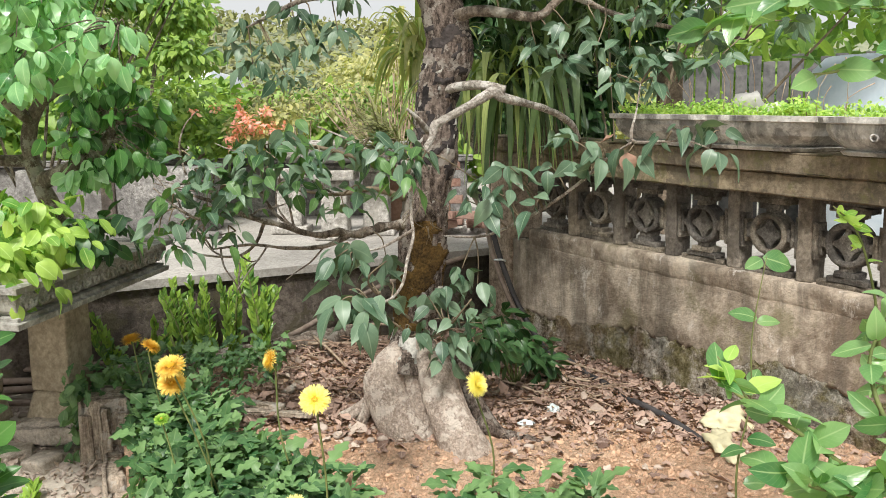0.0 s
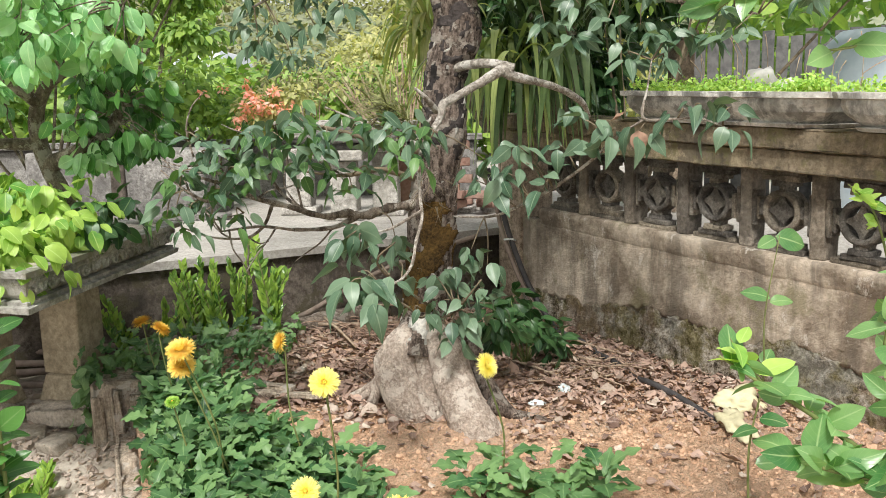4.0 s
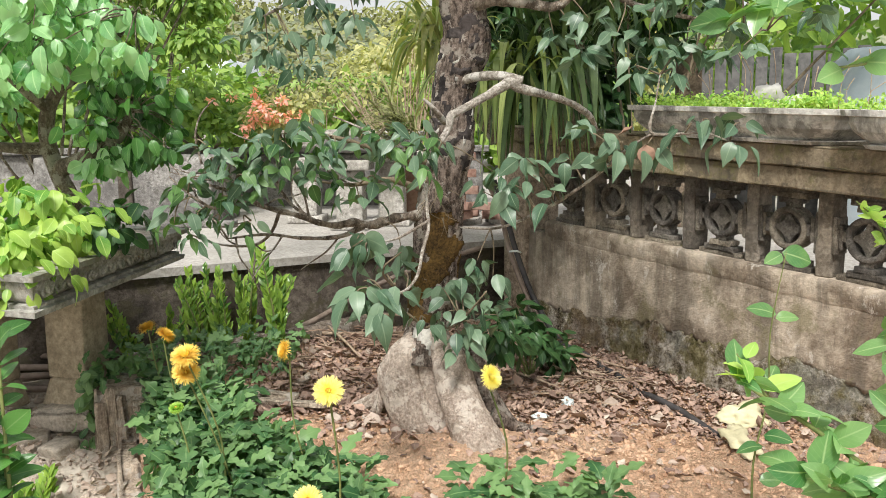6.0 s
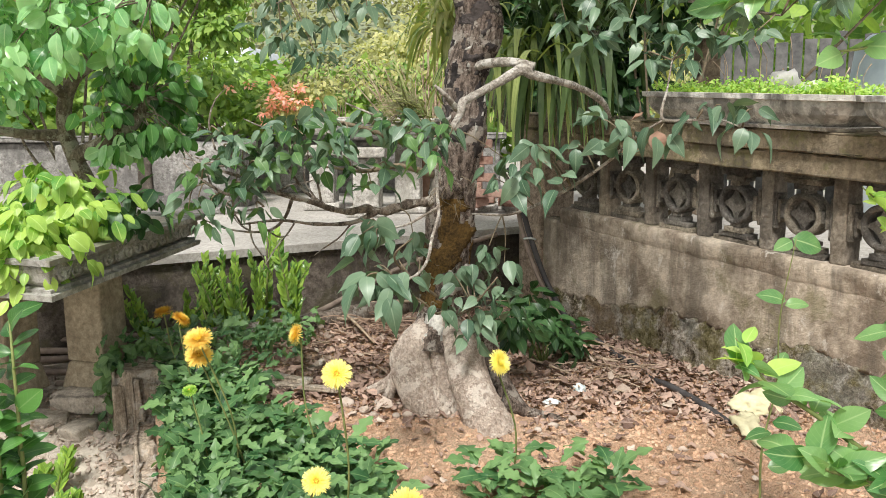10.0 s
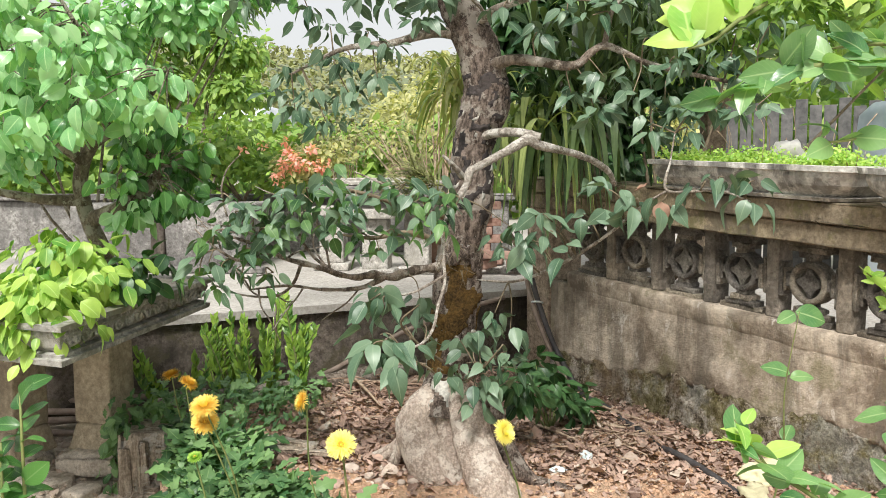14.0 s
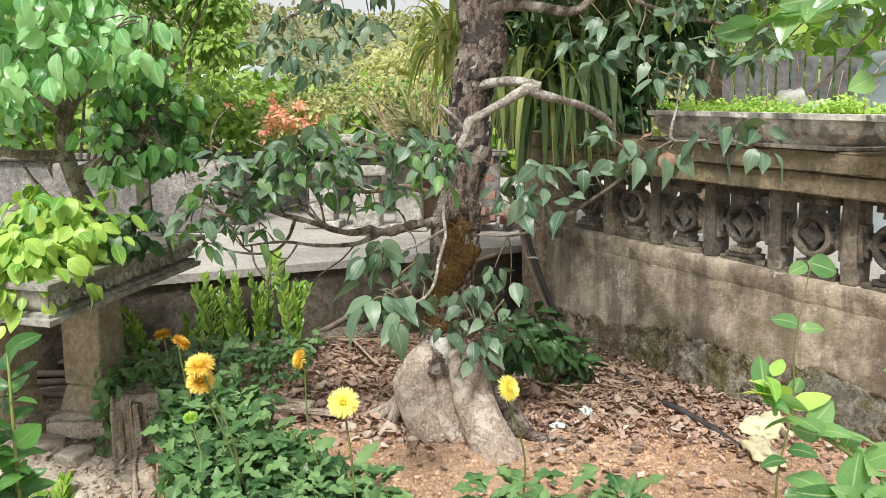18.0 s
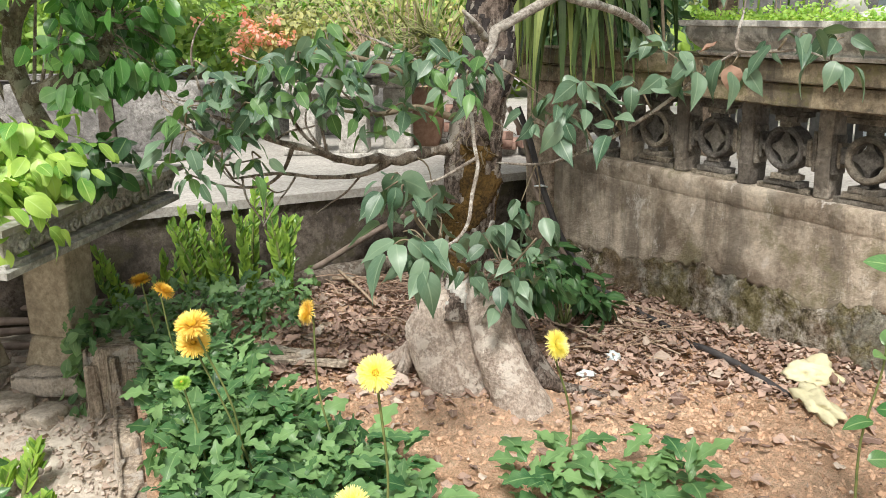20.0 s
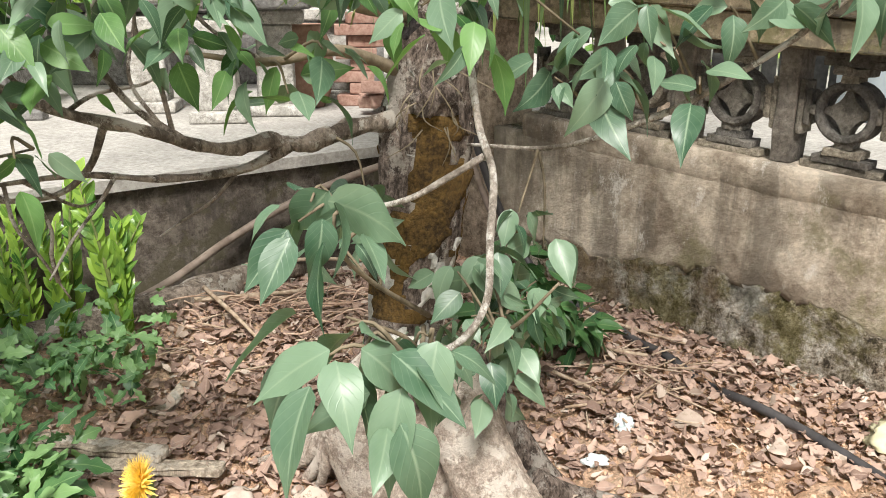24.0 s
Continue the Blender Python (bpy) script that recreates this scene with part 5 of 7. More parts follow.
for c, r, n in (((-1.18, 2.31, 0.99), (0.27, 0.2, 0.17), 360), ((-1.26, 2.18, 0.93), (0.2, 0.14, 0.14), 170), ((-1.15, 2.04, 0.91), (0.21, 0.11, 0.16), 210)):
    poses += ball_leaves(c, r, n, 0.058, 0.5, 1.0)
foliage(bonsai, L_OVAL, poses, M_YOUNG, 300, "young_leaf")
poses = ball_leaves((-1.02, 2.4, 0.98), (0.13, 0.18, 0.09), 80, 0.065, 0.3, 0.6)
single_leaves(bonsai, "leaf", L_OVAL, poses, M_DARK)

# ---- strap-leaved plant on the wall's end ----
pot_at = Vector((0.43, 3.8, 1.24))
orchid = thing("strap_leaved_plant", pot_at, "large clump of arching strap leaves on the wall end", "plant")
pot = []
for i in range(12):
    pot.append([(pot_at.x + r * math.cos(a), pot_at.y + r * math.sin(a), pot_at.z + z) for r, z in ((0.11, -0.02), (0.13, 0.1), (0.15, 0.2), (0.165, 0.2), (0.165, 0.225), (0.14, 0.225), (0.13, 0.17)) for a in (i * math.pi / 6,)])
verts = [p for c in pot for p in c]
faces = [(i * 7 + k, ((i + 1) % 12) * 7 + k, ((i + 1) % 12) * 7 + k + 1, i * 7 + k + 1) for i in range(12) for k in range(6)]
faces += [tuple(i * 7 for i in range(11, -1, -1)), tuple(i * 7 + 6 for i in range(12))]
part("pot", (verts, faces), M_BONSAI, orchid, "dark weathered clay pot")


def strap_geo(b, out, length, rise, width, fall=1.0):
    """An arching strap: rises, then falls under its own weight."""
    rows, verts, uvs, faces = 12, [], [], []
    side = Vector((-out.y, out.x, 0)).normalized()
    for i in range(rows + 1):
        v = i / rows
        r = length * (0.9 * v - 0.28 * v * v)
        z = rise * (2.6 * v - 1.2 * v * v) - length * fall * v ** 2.4
        c = b + out * r + Vector((0, 0, z))
        w = width * strap(v)
        for u in (-1, 0, 1):
            verts.append(c + side * u * w + Vector((0, 0, 0.25 * abs(u) * w)))
            uvs.append((0.5 + u / 2, v))
    for i in range(rows):
        for k in (0, 1):
            a = i * 3 + k
            faces.append((a, a + 1, a + 4, a + 3))
    return verts, faces, uvs


def strap_clump(owner, c, count, lengths, rises, mat, spread=0.06, lean=(0, 0), falls=(0.45, 1.1), width=(0.012, 0.019)):
    for i in range(count):
        a = rnd.uniform(0, 2 * math.pi)
        out = Vector((math.cos(a) + lean[0], math.sin(a) + lean[1], 0))
        out = out / max(out.length, 0.3) * rnd.uniform(0.55, 1.0)
        b = Vector(c) + Vector((rnd.gauss(0, spread), rnd.gauss(0, spread), rnd.uniform(-0.03, 0.05)))
        part("strap_leaf", strap_geo(b, out, rnd.uniform(*lengths), rnd.uniform(*rises), rnd.uniform(*width), rnd.uniform(*falls)), mat, owner)


part("root_mass", rock(pot_at + Vector((0, 0, 0.3)), 0.13, 1.3, 0.5, 4.0, 3), M_BONSAI, orchid, "dark matted stems")
# dark copy for the inner straps, sunlit copy for the front ones
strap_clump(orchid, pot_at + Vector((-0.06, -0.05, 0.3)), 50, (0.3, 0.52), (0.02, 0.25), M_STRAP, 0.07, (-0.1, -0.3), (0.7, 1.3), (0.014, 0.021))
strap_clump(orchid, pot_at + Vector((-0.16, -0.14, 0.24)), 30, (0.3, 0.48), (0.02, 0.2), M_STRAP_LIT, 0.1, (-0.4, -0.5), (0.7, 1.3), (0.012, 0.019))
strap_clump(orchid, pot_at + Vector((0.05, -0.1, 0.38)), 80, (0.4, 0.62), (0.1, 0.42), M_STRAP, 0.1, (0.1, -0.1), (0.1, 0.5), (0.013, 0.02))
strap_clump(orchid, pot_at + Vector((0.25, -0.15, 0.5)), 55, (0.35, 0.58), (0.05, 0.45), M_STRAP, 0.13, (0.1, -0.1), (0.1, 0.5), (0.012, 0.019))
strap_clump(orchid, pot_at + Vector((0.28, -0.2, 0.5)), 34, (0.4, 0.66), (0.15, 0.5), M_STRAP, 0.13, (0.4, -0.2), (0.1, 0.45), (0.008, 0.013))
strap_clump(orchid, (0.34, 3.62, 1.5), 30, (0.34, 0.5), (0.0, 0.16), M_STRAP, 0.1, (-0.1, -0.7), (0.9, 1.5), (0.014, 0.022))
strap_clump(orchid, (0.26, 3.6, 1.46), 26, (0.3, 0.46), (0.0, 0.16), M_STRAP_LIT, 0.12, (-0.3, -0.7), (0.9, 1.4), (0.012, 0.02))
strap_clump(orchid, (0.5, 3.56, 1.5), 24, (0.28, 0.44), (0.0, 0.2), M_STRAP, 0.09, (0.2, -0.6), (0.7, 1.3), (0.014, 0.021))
orchid2 = thing("yellow_green_strap_plant", (0.02, 4.05, 1.2), "strap-leaved plant with yellow-green leaves in sunlit colours behind the trunk", "plant")
# straps left of the trunk: sunlight is put into their yellow-green
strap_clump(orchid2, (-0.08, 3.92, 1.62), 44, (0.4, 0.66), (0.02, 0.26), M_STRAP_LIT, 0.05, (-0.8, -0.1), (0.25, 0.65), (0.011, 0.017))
strap_clump(orchid2, (-0.12, 3.9, 1.64), 34, (0.35, 0.6), (0.0, 0.22), M_YELLOW, 0.05, (-0.95, -0.2), (0.2, 0.55), (0.01, 0.016))
part("stem_base", tube([(0.2, 4.0, 1.2), (0.1, 3.97, 1.42), (-0.06, 3.93, 1.62)], [0.07, 0.09, 0.06], 14, 6, 0.3), M_BONSAI, orchid2, "matted brown root ball")


# ---- flowers and herbs in the bed ----
def gerbera(head, foot, face, size, mat, label):
    t = thing("gerbera_flower", foot, label, "flower", "yellow gerberas")
    h, f = Vector(head), Vector(foot)
    part("stem", tube([f, f * 0.55 + h * 0.45 + Vector((rnd.gauss(0, 0.015), 0, 0)), h - Vector(face).normalized() * 0.012], [0.003, 0.0025, 0.0024], 6, 5), M_STEM, t)
    n = Vector(face).normalized()
    u = n.orthogonal().normalized()
    w = n.cross(u)
    ring = []
    shapes = [leaf_shape(w, 0.1, d, 3, blunt) for w, d in ((0.05, 0.05), (0.058, 0.2), (0.045, -0.15))]
    for lay, (count, rad, rise) in enumerate(((60, 0.9, -0.2), (72, 0.95, 0.08), (74, 0.95, 0.25), (72, 0.92, 0.45), (66, 0.86, 0.7), (58, 0.8, 1.0), (48, 0.72, 1.5), (36, 0.64, 2.2), (26, 0.58, 3.6), (14, 0.54, 9.0))):
        for i in range(count):
            a = 2 * math.pi * (i + 0.4 * lay) / count + rnd.gauss(0, 0.09)
            e = u * math.cos(a) + w * math.sin(a)
            ring.append(leaf_pose(h + e * 0.004, e + n * (rise + rnd.gauss(0, 0.1)), n - e * 0.4, size * rad * rnd.uniform(0.88, 1.06)))
    part("petals", scatter_leaves(shapes, ring), mat, t)
    part("disc", rock(h + n * 0.004, size * 0.2, 0.8, 0.2, 1.0, 2), M_DISC, t, "orange flower centre")
    bract = [leaf_pose(h - n * 0.012, (u * math.cos(a) + w * math.sin(a)) + n * 0.5, -n, size * 0.4) for a in np.linspace(0, 6.28, 12)]
    part("calyx", scatter_leaves(L_SMALL, bract), M_HERB, t, "green calyx")
    return t


gerbera((-0.627, 1.896, 0.697), (-0.58, 2.02, 0.3), (-0.1, -0.35, 0.85), 0.037, M_PETAL, "orange-yellow double gerbera on a tall thin stem")
gerbera((-0.64, 1.93, 0.645), (-0.55, 2.0, 0.3), (0.15, -0.5, 0.75), 0.036, M_PETAL, "orange-yellow double gerbera on a tall thin stem")
gerbera((-1.034, 2.633, 0.587), (-1.0, 2.7, 0.32), (-0.3, 0.1, 0.9), 0.036, M_DEEP, "deep orange gerbera seen from the side")
gerbera((-0.89, 2.43, 0.615), (-0.87, 2.5, 0.32), (0.55, 0.2, 0.75), 0.032, M_DEEP, "half-open orange gerbera on a short stem")
gerbera((-0.43, 2.107, 0.657), (-0.38, 2.14, 0.28), (-0.9, -0.35, 0.25), 0.03, M_PETAL, "yellow gerbera facing sideways on a bent stem")
gerbera((-0.22, 1.635, 0.696), (-0.23, 1.72, 0.28), (0.05, -0.75, 0.65), 0.033, M_PETAL2, "pale yellow double gerbera in full bloom")
gerbera((0.128, 1.973, 0.625), (0.17, 2.08, 0.28), (0.8, -0.45, 0.4), 0.033, M_PETAL2, "pale yellow gerbera on a slender stem")
gerbera((-0.265, 1.6, 0.465), (-0.27, 1.65, 0.26), (0.05, -0.75, 0.65), 0.031, M_PETAL2, "yellow gerbera with an orange centre")
gerbera((-0.06, 1.52, 0.45), (-0.06, 1.58, 0.26), (-0.1, -0.6, 0.8), 0.042, M_PETAL, "orange-yellow gerbera close to the leaves")
gerbera((-0.694, 1.988, 0.531), (-0.66, 2.02, 0.3), (0.0, -0.4, 0.9), 0.018, M_LIME, "small green-yellow gerbera bud")


def rosette(name, x, y, count, size, label, mat=M_HERB, flat=0.5):
    z = soil_height(x, y) if x > bed_left(y) else ground_height(x, y)
    t = thing(name, (x, y, z), label, "herb", "leafy herbs in the bed")
    poses = []
    for i in range(count):
        a = i * 2.4 + rnd.uniform(-0.3, 0.3)
        d = Vector((math.cos(a), math.sin(a), rnd.uniform(0.15, 1.2)))
        b = Vector((x, y, z)) + Vector((math.cos(a), math.sin(a), 0)) * 0.02 + Vector((0, 0, rnd.uniform(0.0, 0.12)))
        poses.append(leaf_pose(b, d, Vector((0, -0.2, 1)) - Vector((d.x, d.y, 0)) * 0.5, size * rnd.uniform(0.6, 1.15)))
    single_leaves(t, "leaf", L_HERB, poses, mat)


for i in range(56):
    y = 1.6 + 1.15 * (i + 0.5) / 56
    x0, x1 = bed_left(y) + 0.1, -0.2 - 0.5 * smooth(2.0, 2.5, y)
    x = rnd.uniform(x0, max(x1, x0 + 0.08))
    rosette("gerbera_plant", x, y, rnd.randint(17, 22), rnd.uniform(0.06, 0.098), "leafy gerbera clump with lobed dull green leaves", M_HERB if rnd.random() < 0.75 else M_DARK)
for x, y in ((0.08, 2.0), (0.17, 2.05), (0.27, 2.02), (0.36, 2.08), (0.22, 1.9), (0.42, 1.98), (-0.15, 1.85), (-0.1, 1.7), (0.12, 1.92), (0.32, 1.95)):
    rosette("gerbera_plant", x, y, 15, rnd.uniform(0.07, 0.1), "fresh green gerbera rosette in bare soil", M_HERB)

low, deep = [], []
for i in range(1500):
    y = rnd.uniform(1.6, 2.75)
    x0, x1 = bed_left(y) + 0.03, -0.22 - 0.48 * smooth(2.0, 2.5, y)
    x = rnd.uniform(x0, max(x1, x0 + 0.06))
    if noise.noise(Vector((x * 7, y * 7, 4))) < -0.22:
        continue
    z = soil_height(x, y) + rnd.uniform(0.01, 0.12)
    q = leaf_pose((x, y, z), jitter(0.8) + Vector((0, 0, 0.35)), Vector((0, -0.3, 1)) + jitter(0.5), rnd.uniform(0.03, 0.085))
    (low if rnd.random() < 0.6 else deep).append(q)
under = thing("undergrowth", (-0.6, 2.1, 0.25), "tangle of lobed green leaves under the flowers", "undergrowth", kind="stuff")
tagged(part("foliage", scatter_leaves(L_HERB, low), M_HERB, under), kind="stuff")
tagged(part("foliage", scatter_leaves(L_HERB, deep), M_DARK, under), kind="stuff")

# creeping herb over the rotten edge
herb = thing("creeping_herb", (-1.05, 2.75, 0.3), "low creeping herb spilling over the rotten bed edge", "herb")
poses = []
for i in range(420):
    f = rnd.random()
    x, y = -1.26 + 0.6 * f + rnd.gauss(0, 0.03), 2.84 - 0.05 * f + rnd.gauss(0, 0.12) + 0.3 * f
    z = 0.36 + 0.1 * rnd.random() + 0.06 * noise.noise(Vector((x * 6, y * 6, 0))) - 0.25 * max(0, -1.2 - x)
    poses.append(leaf_pose((x, y, z), jitter(0.8) + Vector((0, -0.3, 0.1)), Vector((0, -0.4, 1)) + jitter(0.3), rnd.uniform(0.035, 0.07)))
foliage(herb, L_HERB, poses, M_HERB, 200)
poses = []
for i in range(110):
    poses.append(leaf_pose((-1.25 + rnd.gauss(0, 0.02), 2.7 + rnd.gauss(0, 0.05), rnd.uniform(0.16, 0.44)), jitter(0.5) + Vector((-0.2, -0.4, -0.6)), Vector((-0.3, -0.8, 0.4)), rnd.uniform(0.04, 0.065)))
single_leaves(herb, "leaf", L_OVAL, poses, M_HERB)

# small dark bush between the trunk and the wall
bush = thing("dark_bush", (0.3, 3.25, 0.25), "low dark green bush behind the trunk against the wall", "bush")
poses = []
for c in ((0.2, 3.05, 0.45), (0.3, 3.2, 0.42), (0.38, 3.4, 0.36), (0.24, 3.3, 0.5), (0.42, 3.25, 0.32), (0.14, 2.95, 0.5)):
    part("stem", tube([(0.3, 3.25, 0.22), ((0.3 + c[0]) / 2, (3.25 + c[1]) / 2, 0.36), c], [0.005, 0.004, 0.002], 5, 3), M_STEM, bush)
    poses += ball_leaves(c, (0.11, 0.11, 0.09), 42, 0.075, 0.2, 0.5)
single_leaves(bush, "leaf", L_LANCE, poses, M_DARK)


# ---- upright plants with paired leaflets ----
def zz_plant(x, y, z, count, height, mat, label, spread=0.11, sway=0.55, size=0.062):
    t = thing("zz_plant", (x, y, z), label, "plant", "upright glossy plants")
    for i in range(count):
        a = rnd.uniform(0, 6.28)
        lean = Vector((math.cos(a), 0.7 * math.sin(a), 0)) * rnd.uniform(0.0, sway)
        h = height * rnd.uniform(0.7, 1.1)
        b = Vector((x, y, z)) + Vector((rnd.gauss(0, spread), rnd.gauss(0, spread), 0))
        tip = b + lean * h + Vector((0, 0, h))
        s = part("stem", tube([b, (b + tip) / 2 - lean * h * 0.15, tip], [0.008, 0.006, 0.002], 6, 4), M_STEM, t)
        poses = []
        for k in range(44):
            f = 0.2 + 0.8 * k / 44
            c = b.lerp(tip, f)
            q = k * math.pi + a + rnd.gauss(0, 0.5)
            d = Vector((math.cos(q), math.sin(q) * 0.6, rnd.uniform(1.1, 2.8)))
            poses.append(leaf_pose(c, d, Vector((0, -0.8, 0.6)) + jitter(0.35), size * (1.1 - 0.45 * f) * rnd.uniform(0.85, 1.1)))
        part("frond", scatter_leaves(L_ZZ, poses), mat, s)


zz_plant(-1.14, 3.42, 0.2, 9, 0.45, M_ZZ, "upright glossy plant with paired bright leaflets behind the bed edge")
zz_plant(-1.02, 3.5, 0.2, 7, 0.5, M_ZZ, "upright glossy plant with paired bright leaflets behind the bed edge")
zz_plant(-1.3, 3.36, 0.18, 5, 0.34, M_ZZ, "upright glossy plant leaning outwards in the shade", 0.06, 0.8)
zz_plant(-0.75, 3.28, 0.28, 3, 0.46, M_ZZ, "single yellow-green upright plant at the bed edge", 0.012, 0.16, 0.075)
zz_plant(-1.28, 2.34, 0.04, 3, 0.15, M_ZZ, "small upright seedling in gritty ground", 0.05)
zz_plant(-1.2, 2.22, 0.0, 3, 0.1, M_ZZ, "small upright seedling in gritty ground", 0.03)

# ---- citrus shrub close to the camera ----
citrus = thing("citrus_shrub", (0.95, 1.15, -0.05), "young citrus shrub with fresh light green leaves", "shrub")


def citrus_stem(points, radii, leaves, size, mat, span=(0.3, 1.0)):
    part("branch", tube(points, radii, 7, 5, 0.05, 30), M_STEM, citrus)
    path = spline(points, 8)
    out = []
    for k in range(leaves):
        f = span[0] + (span[1] - span[0]) * min(max((k + 0.5 + rnd.gauss(0, 0.9)) / leaves, 0), 1)
        c = path[min(int(f * (len(path) - 1)), len(path) - 1)]
        a = k * 2.4 + rnd.gauss(0, 0.6)
        d = Vector((math.cos(a) * 0.9, math.sin(a) * 0.7 - 0.15, rnd.uniform(-0.3, 0.9)))
        out.append(leaf_pose(c + jitter(0.004), d, Vector((0.1, -0.6, 0.7)) + jitter(0.6), size * rnd.uniform(0.6, 1.2)))
    single_leaves(citrus, "leaf", L_CITRUS, out, mat)


citrus_stem([(0.95, 1.15, -0.05), (0.88, 1.13, 0.42), (0.74, 1.11, 0.68), (0.61, 1.1, 0.8), (0.52, 1.1, 0.86), (0.455, 1.1, 0.905)], [0.012, 0.008, 0.006, 0.004, 0.003, 0.0015], 24, 0.062, M_CITRUS, (0.4, 1.0))
citrus_stem([(0.52, 1.1, 0.86), (0.49, 1.1, 0.9), (0.47, 1.1, 0.93)], [0.002, 0.0016, 0.001], 7, 0.055, M_LIME, (0.1, 1.0))
citrus_stem([(0.74, 1.11, 0.68), (0.66, 1.08, 0.73), (0.6, 1.06, 0.75), (0.54, 1.05, 0.78)], [0.005, 0.004, 0.003, 0.0015], 20, 0.066, M_CITRUS, (0.1, 1.0))
citrus_stem([(0.95, 1.15, -0.05), (0.92, 1.16, 0.4), (0.83, 1.15, 0.68), (0.74, 1.13, 0.8), (0.72, 1.17, 0.9), (0.75, 1.16, 1.0)], [0.011, 0.008, 0.006, 0.004, 0.003, 0.0015], 18, 0.06, M_CITRUS, (0.4, 1.0))
citrus_stem([(0.8, 1.15, 0.7), (0.76, 1.1, 0.74), (0.7, 1.06, 0.76), (0.64, 1.04, 0.74)], [0.005, 0.004, 0.003, 0.0015], 20, 0.07, M_CITRUS, (0.1, 1.0))
citrus_stem([(0.98, 1.15, -0.05), (0.97, 1.3, 0.4), (0.92, 1.4, 0.65), (0.88, 1.45, 0.8), (0.86, 1.45, 0.92)], [0.011, 0.008, 0.006, 0.004, 0.0015], 22, 0.056, M_CITRUS, (0.35, 1.0))
citrus_stem([(0.98, 1.15, -0.05), (1.05, 1.1, 0.5), (1.05, 1.05, 0.95), (0.95, 1.02, 1.22), (0.82, 1.0, 1.34), (0.7, 1.0, 1.4), (0.58, 1.0, 1.42), (0.48, 1.0, 1.41)], [0.013, 0.012, 0.01, 0.008, 0.006, 0.005, 0.003, 0.0015], 36, 0.054, M_OVER, (0.5, 1.0))
citrus_stem([(0.7, 1.0, 1.4), (0.64, 1.0, 1.48), (0.54, 1.0, 1.53), (0.45, 1.0, 1.53)], [0.005, 0.004, 0.003, 0.0015], 18, 0.082, M_LIME, (0.2, 1.0))
citrus_stem([(0.82, 1.0, 1.34), (0.8, 1.2, 1.45), (0.76, 1.4, 1.5), (0.68, 1.5, 1.5)], [0.005, 0.004, 0.003, 0.0015], 32, 0.058, M_OVER, (0.1, 1.0))
citrus_stem([(0.95, 1.02, 1.22), (0.98, 1.3, 1.4), (0.98, 1.5, 1.46), (0.9, 1.7, 1.5)], [0.005, 0.004, 0.003, 0.0015], 34, 0.058, M_OVER, (0.1, 1.0))
citrus_stem([(0.82, 1.0, 1.34), (0.76, 1.05, 1.5), (0.68, 1.1, 1.58), (0.6, 1.1, 1.6)], [0.005, 0.004, 0.003, 0.0015], 22, 0.06, M_OVER, (0.1, 1.0))
citrus_stem([(0.58, 1.0, 1.42), (0.5, 1.0, 1.41), (0.44, 1.0, 1.39), (0.4, 1.0, 1.36)], [0.004, 0.003, 0.002, 0.0015], 14, 0.056, M_CITRUS, (0.2, 1.0))
citrus_stem([(0.7, 1.0, 1.4), (0.68, 1.02, 1.36), (0.62, 1.05, 1.33), (0.55, 1.05, 1.32)], [0.004, 0.003, 0.002, 0.0015], 14, 0.058, M_CITRUS, (0.2, 1.0))
citrus_stem([(0.88, 1.45, 0.8), (0.85, 1.43, 0.95), (0.8, 1.4, 1.07), (0.75, 1.39, 1.12)], [0.003, 0.0025, 0.002, 0.001], 14, 0.034, M_LIME, (0.5, 1.0))
tip = [(0.48, 1.0, 1.5), (0.43, 0.97, 1.47), (0.39, 0.95, 1.44), (0.36, 0.94, 1.43)]
part("branch", tube(tip, [0.003, 0.0028, 0.0022, 0.0012], 7, 5, 0.05, 30), M_STEM, citrus)
poses = []
for i in range(13):
    c = Vector(tip[0]).lerp(Vector(tip[3]), (i + 0.5) / 13)
    poses.append(leaf_pose(c, Vector((rnd.gauss(-0.1, 0.6), rnd.gauss(0, 0.3), rnd.uniform(0.3, 1.2))), Vector((0.1, -0.9, 0.2)) + jitter(0.25), rnd.uniform(0.055, 0.085)))
single_leaves(citrus, "leaf", L_CITRUS, poses, M_LIME)
sprout = thing("tall_sprout", (0.8, 1.98, 0.22), "thin upright seedling with a few pale leaves by the wall", "seedling")
part("stem", tube([(0.80, 1.98, 0.2), (0.795, 1.98, 0.4), (0.82, 1.97, 0.58), (0.815, 1.96, 0.75), (0.84, 1.95, 0.95)], [0.004, 0.003, 0.0025, 0.002, 0.0012], 6, 5), M_STEM, sprout)
poses = []
for z, turn, size in ((0.945, 0.6, 0.085), (0.94, 3.6, 0.06), (0.79, 2.4, 0.07), (0.78, 0.2, 0.06), (0.62, 1.4, 0.055), (0.6, 4.0, 0.06), (0.48, 5.6, 0.07), (0.45, 2.8, 0.065), (0.36, 0.4, 0.06)):
    poses.append(leaf_pose((0.8 + 0.05 * (z - 0.2), 1.97, z), (math.cos(turn), 0.5 * math.sin(turn) - 0.3, rnd.uniform(-0.3, 0.4)), Vector((0, -0.6, 0.8)) + jitter(0.3), size))
single_leaves(sprout, "leaf", L_OVAL, poses, M_CITRUS)
shade = thing("corner_shrub", (-0.74, 1.16, -0.2), "green leafy shrub growing beside the bed", "shrub")
poses = []
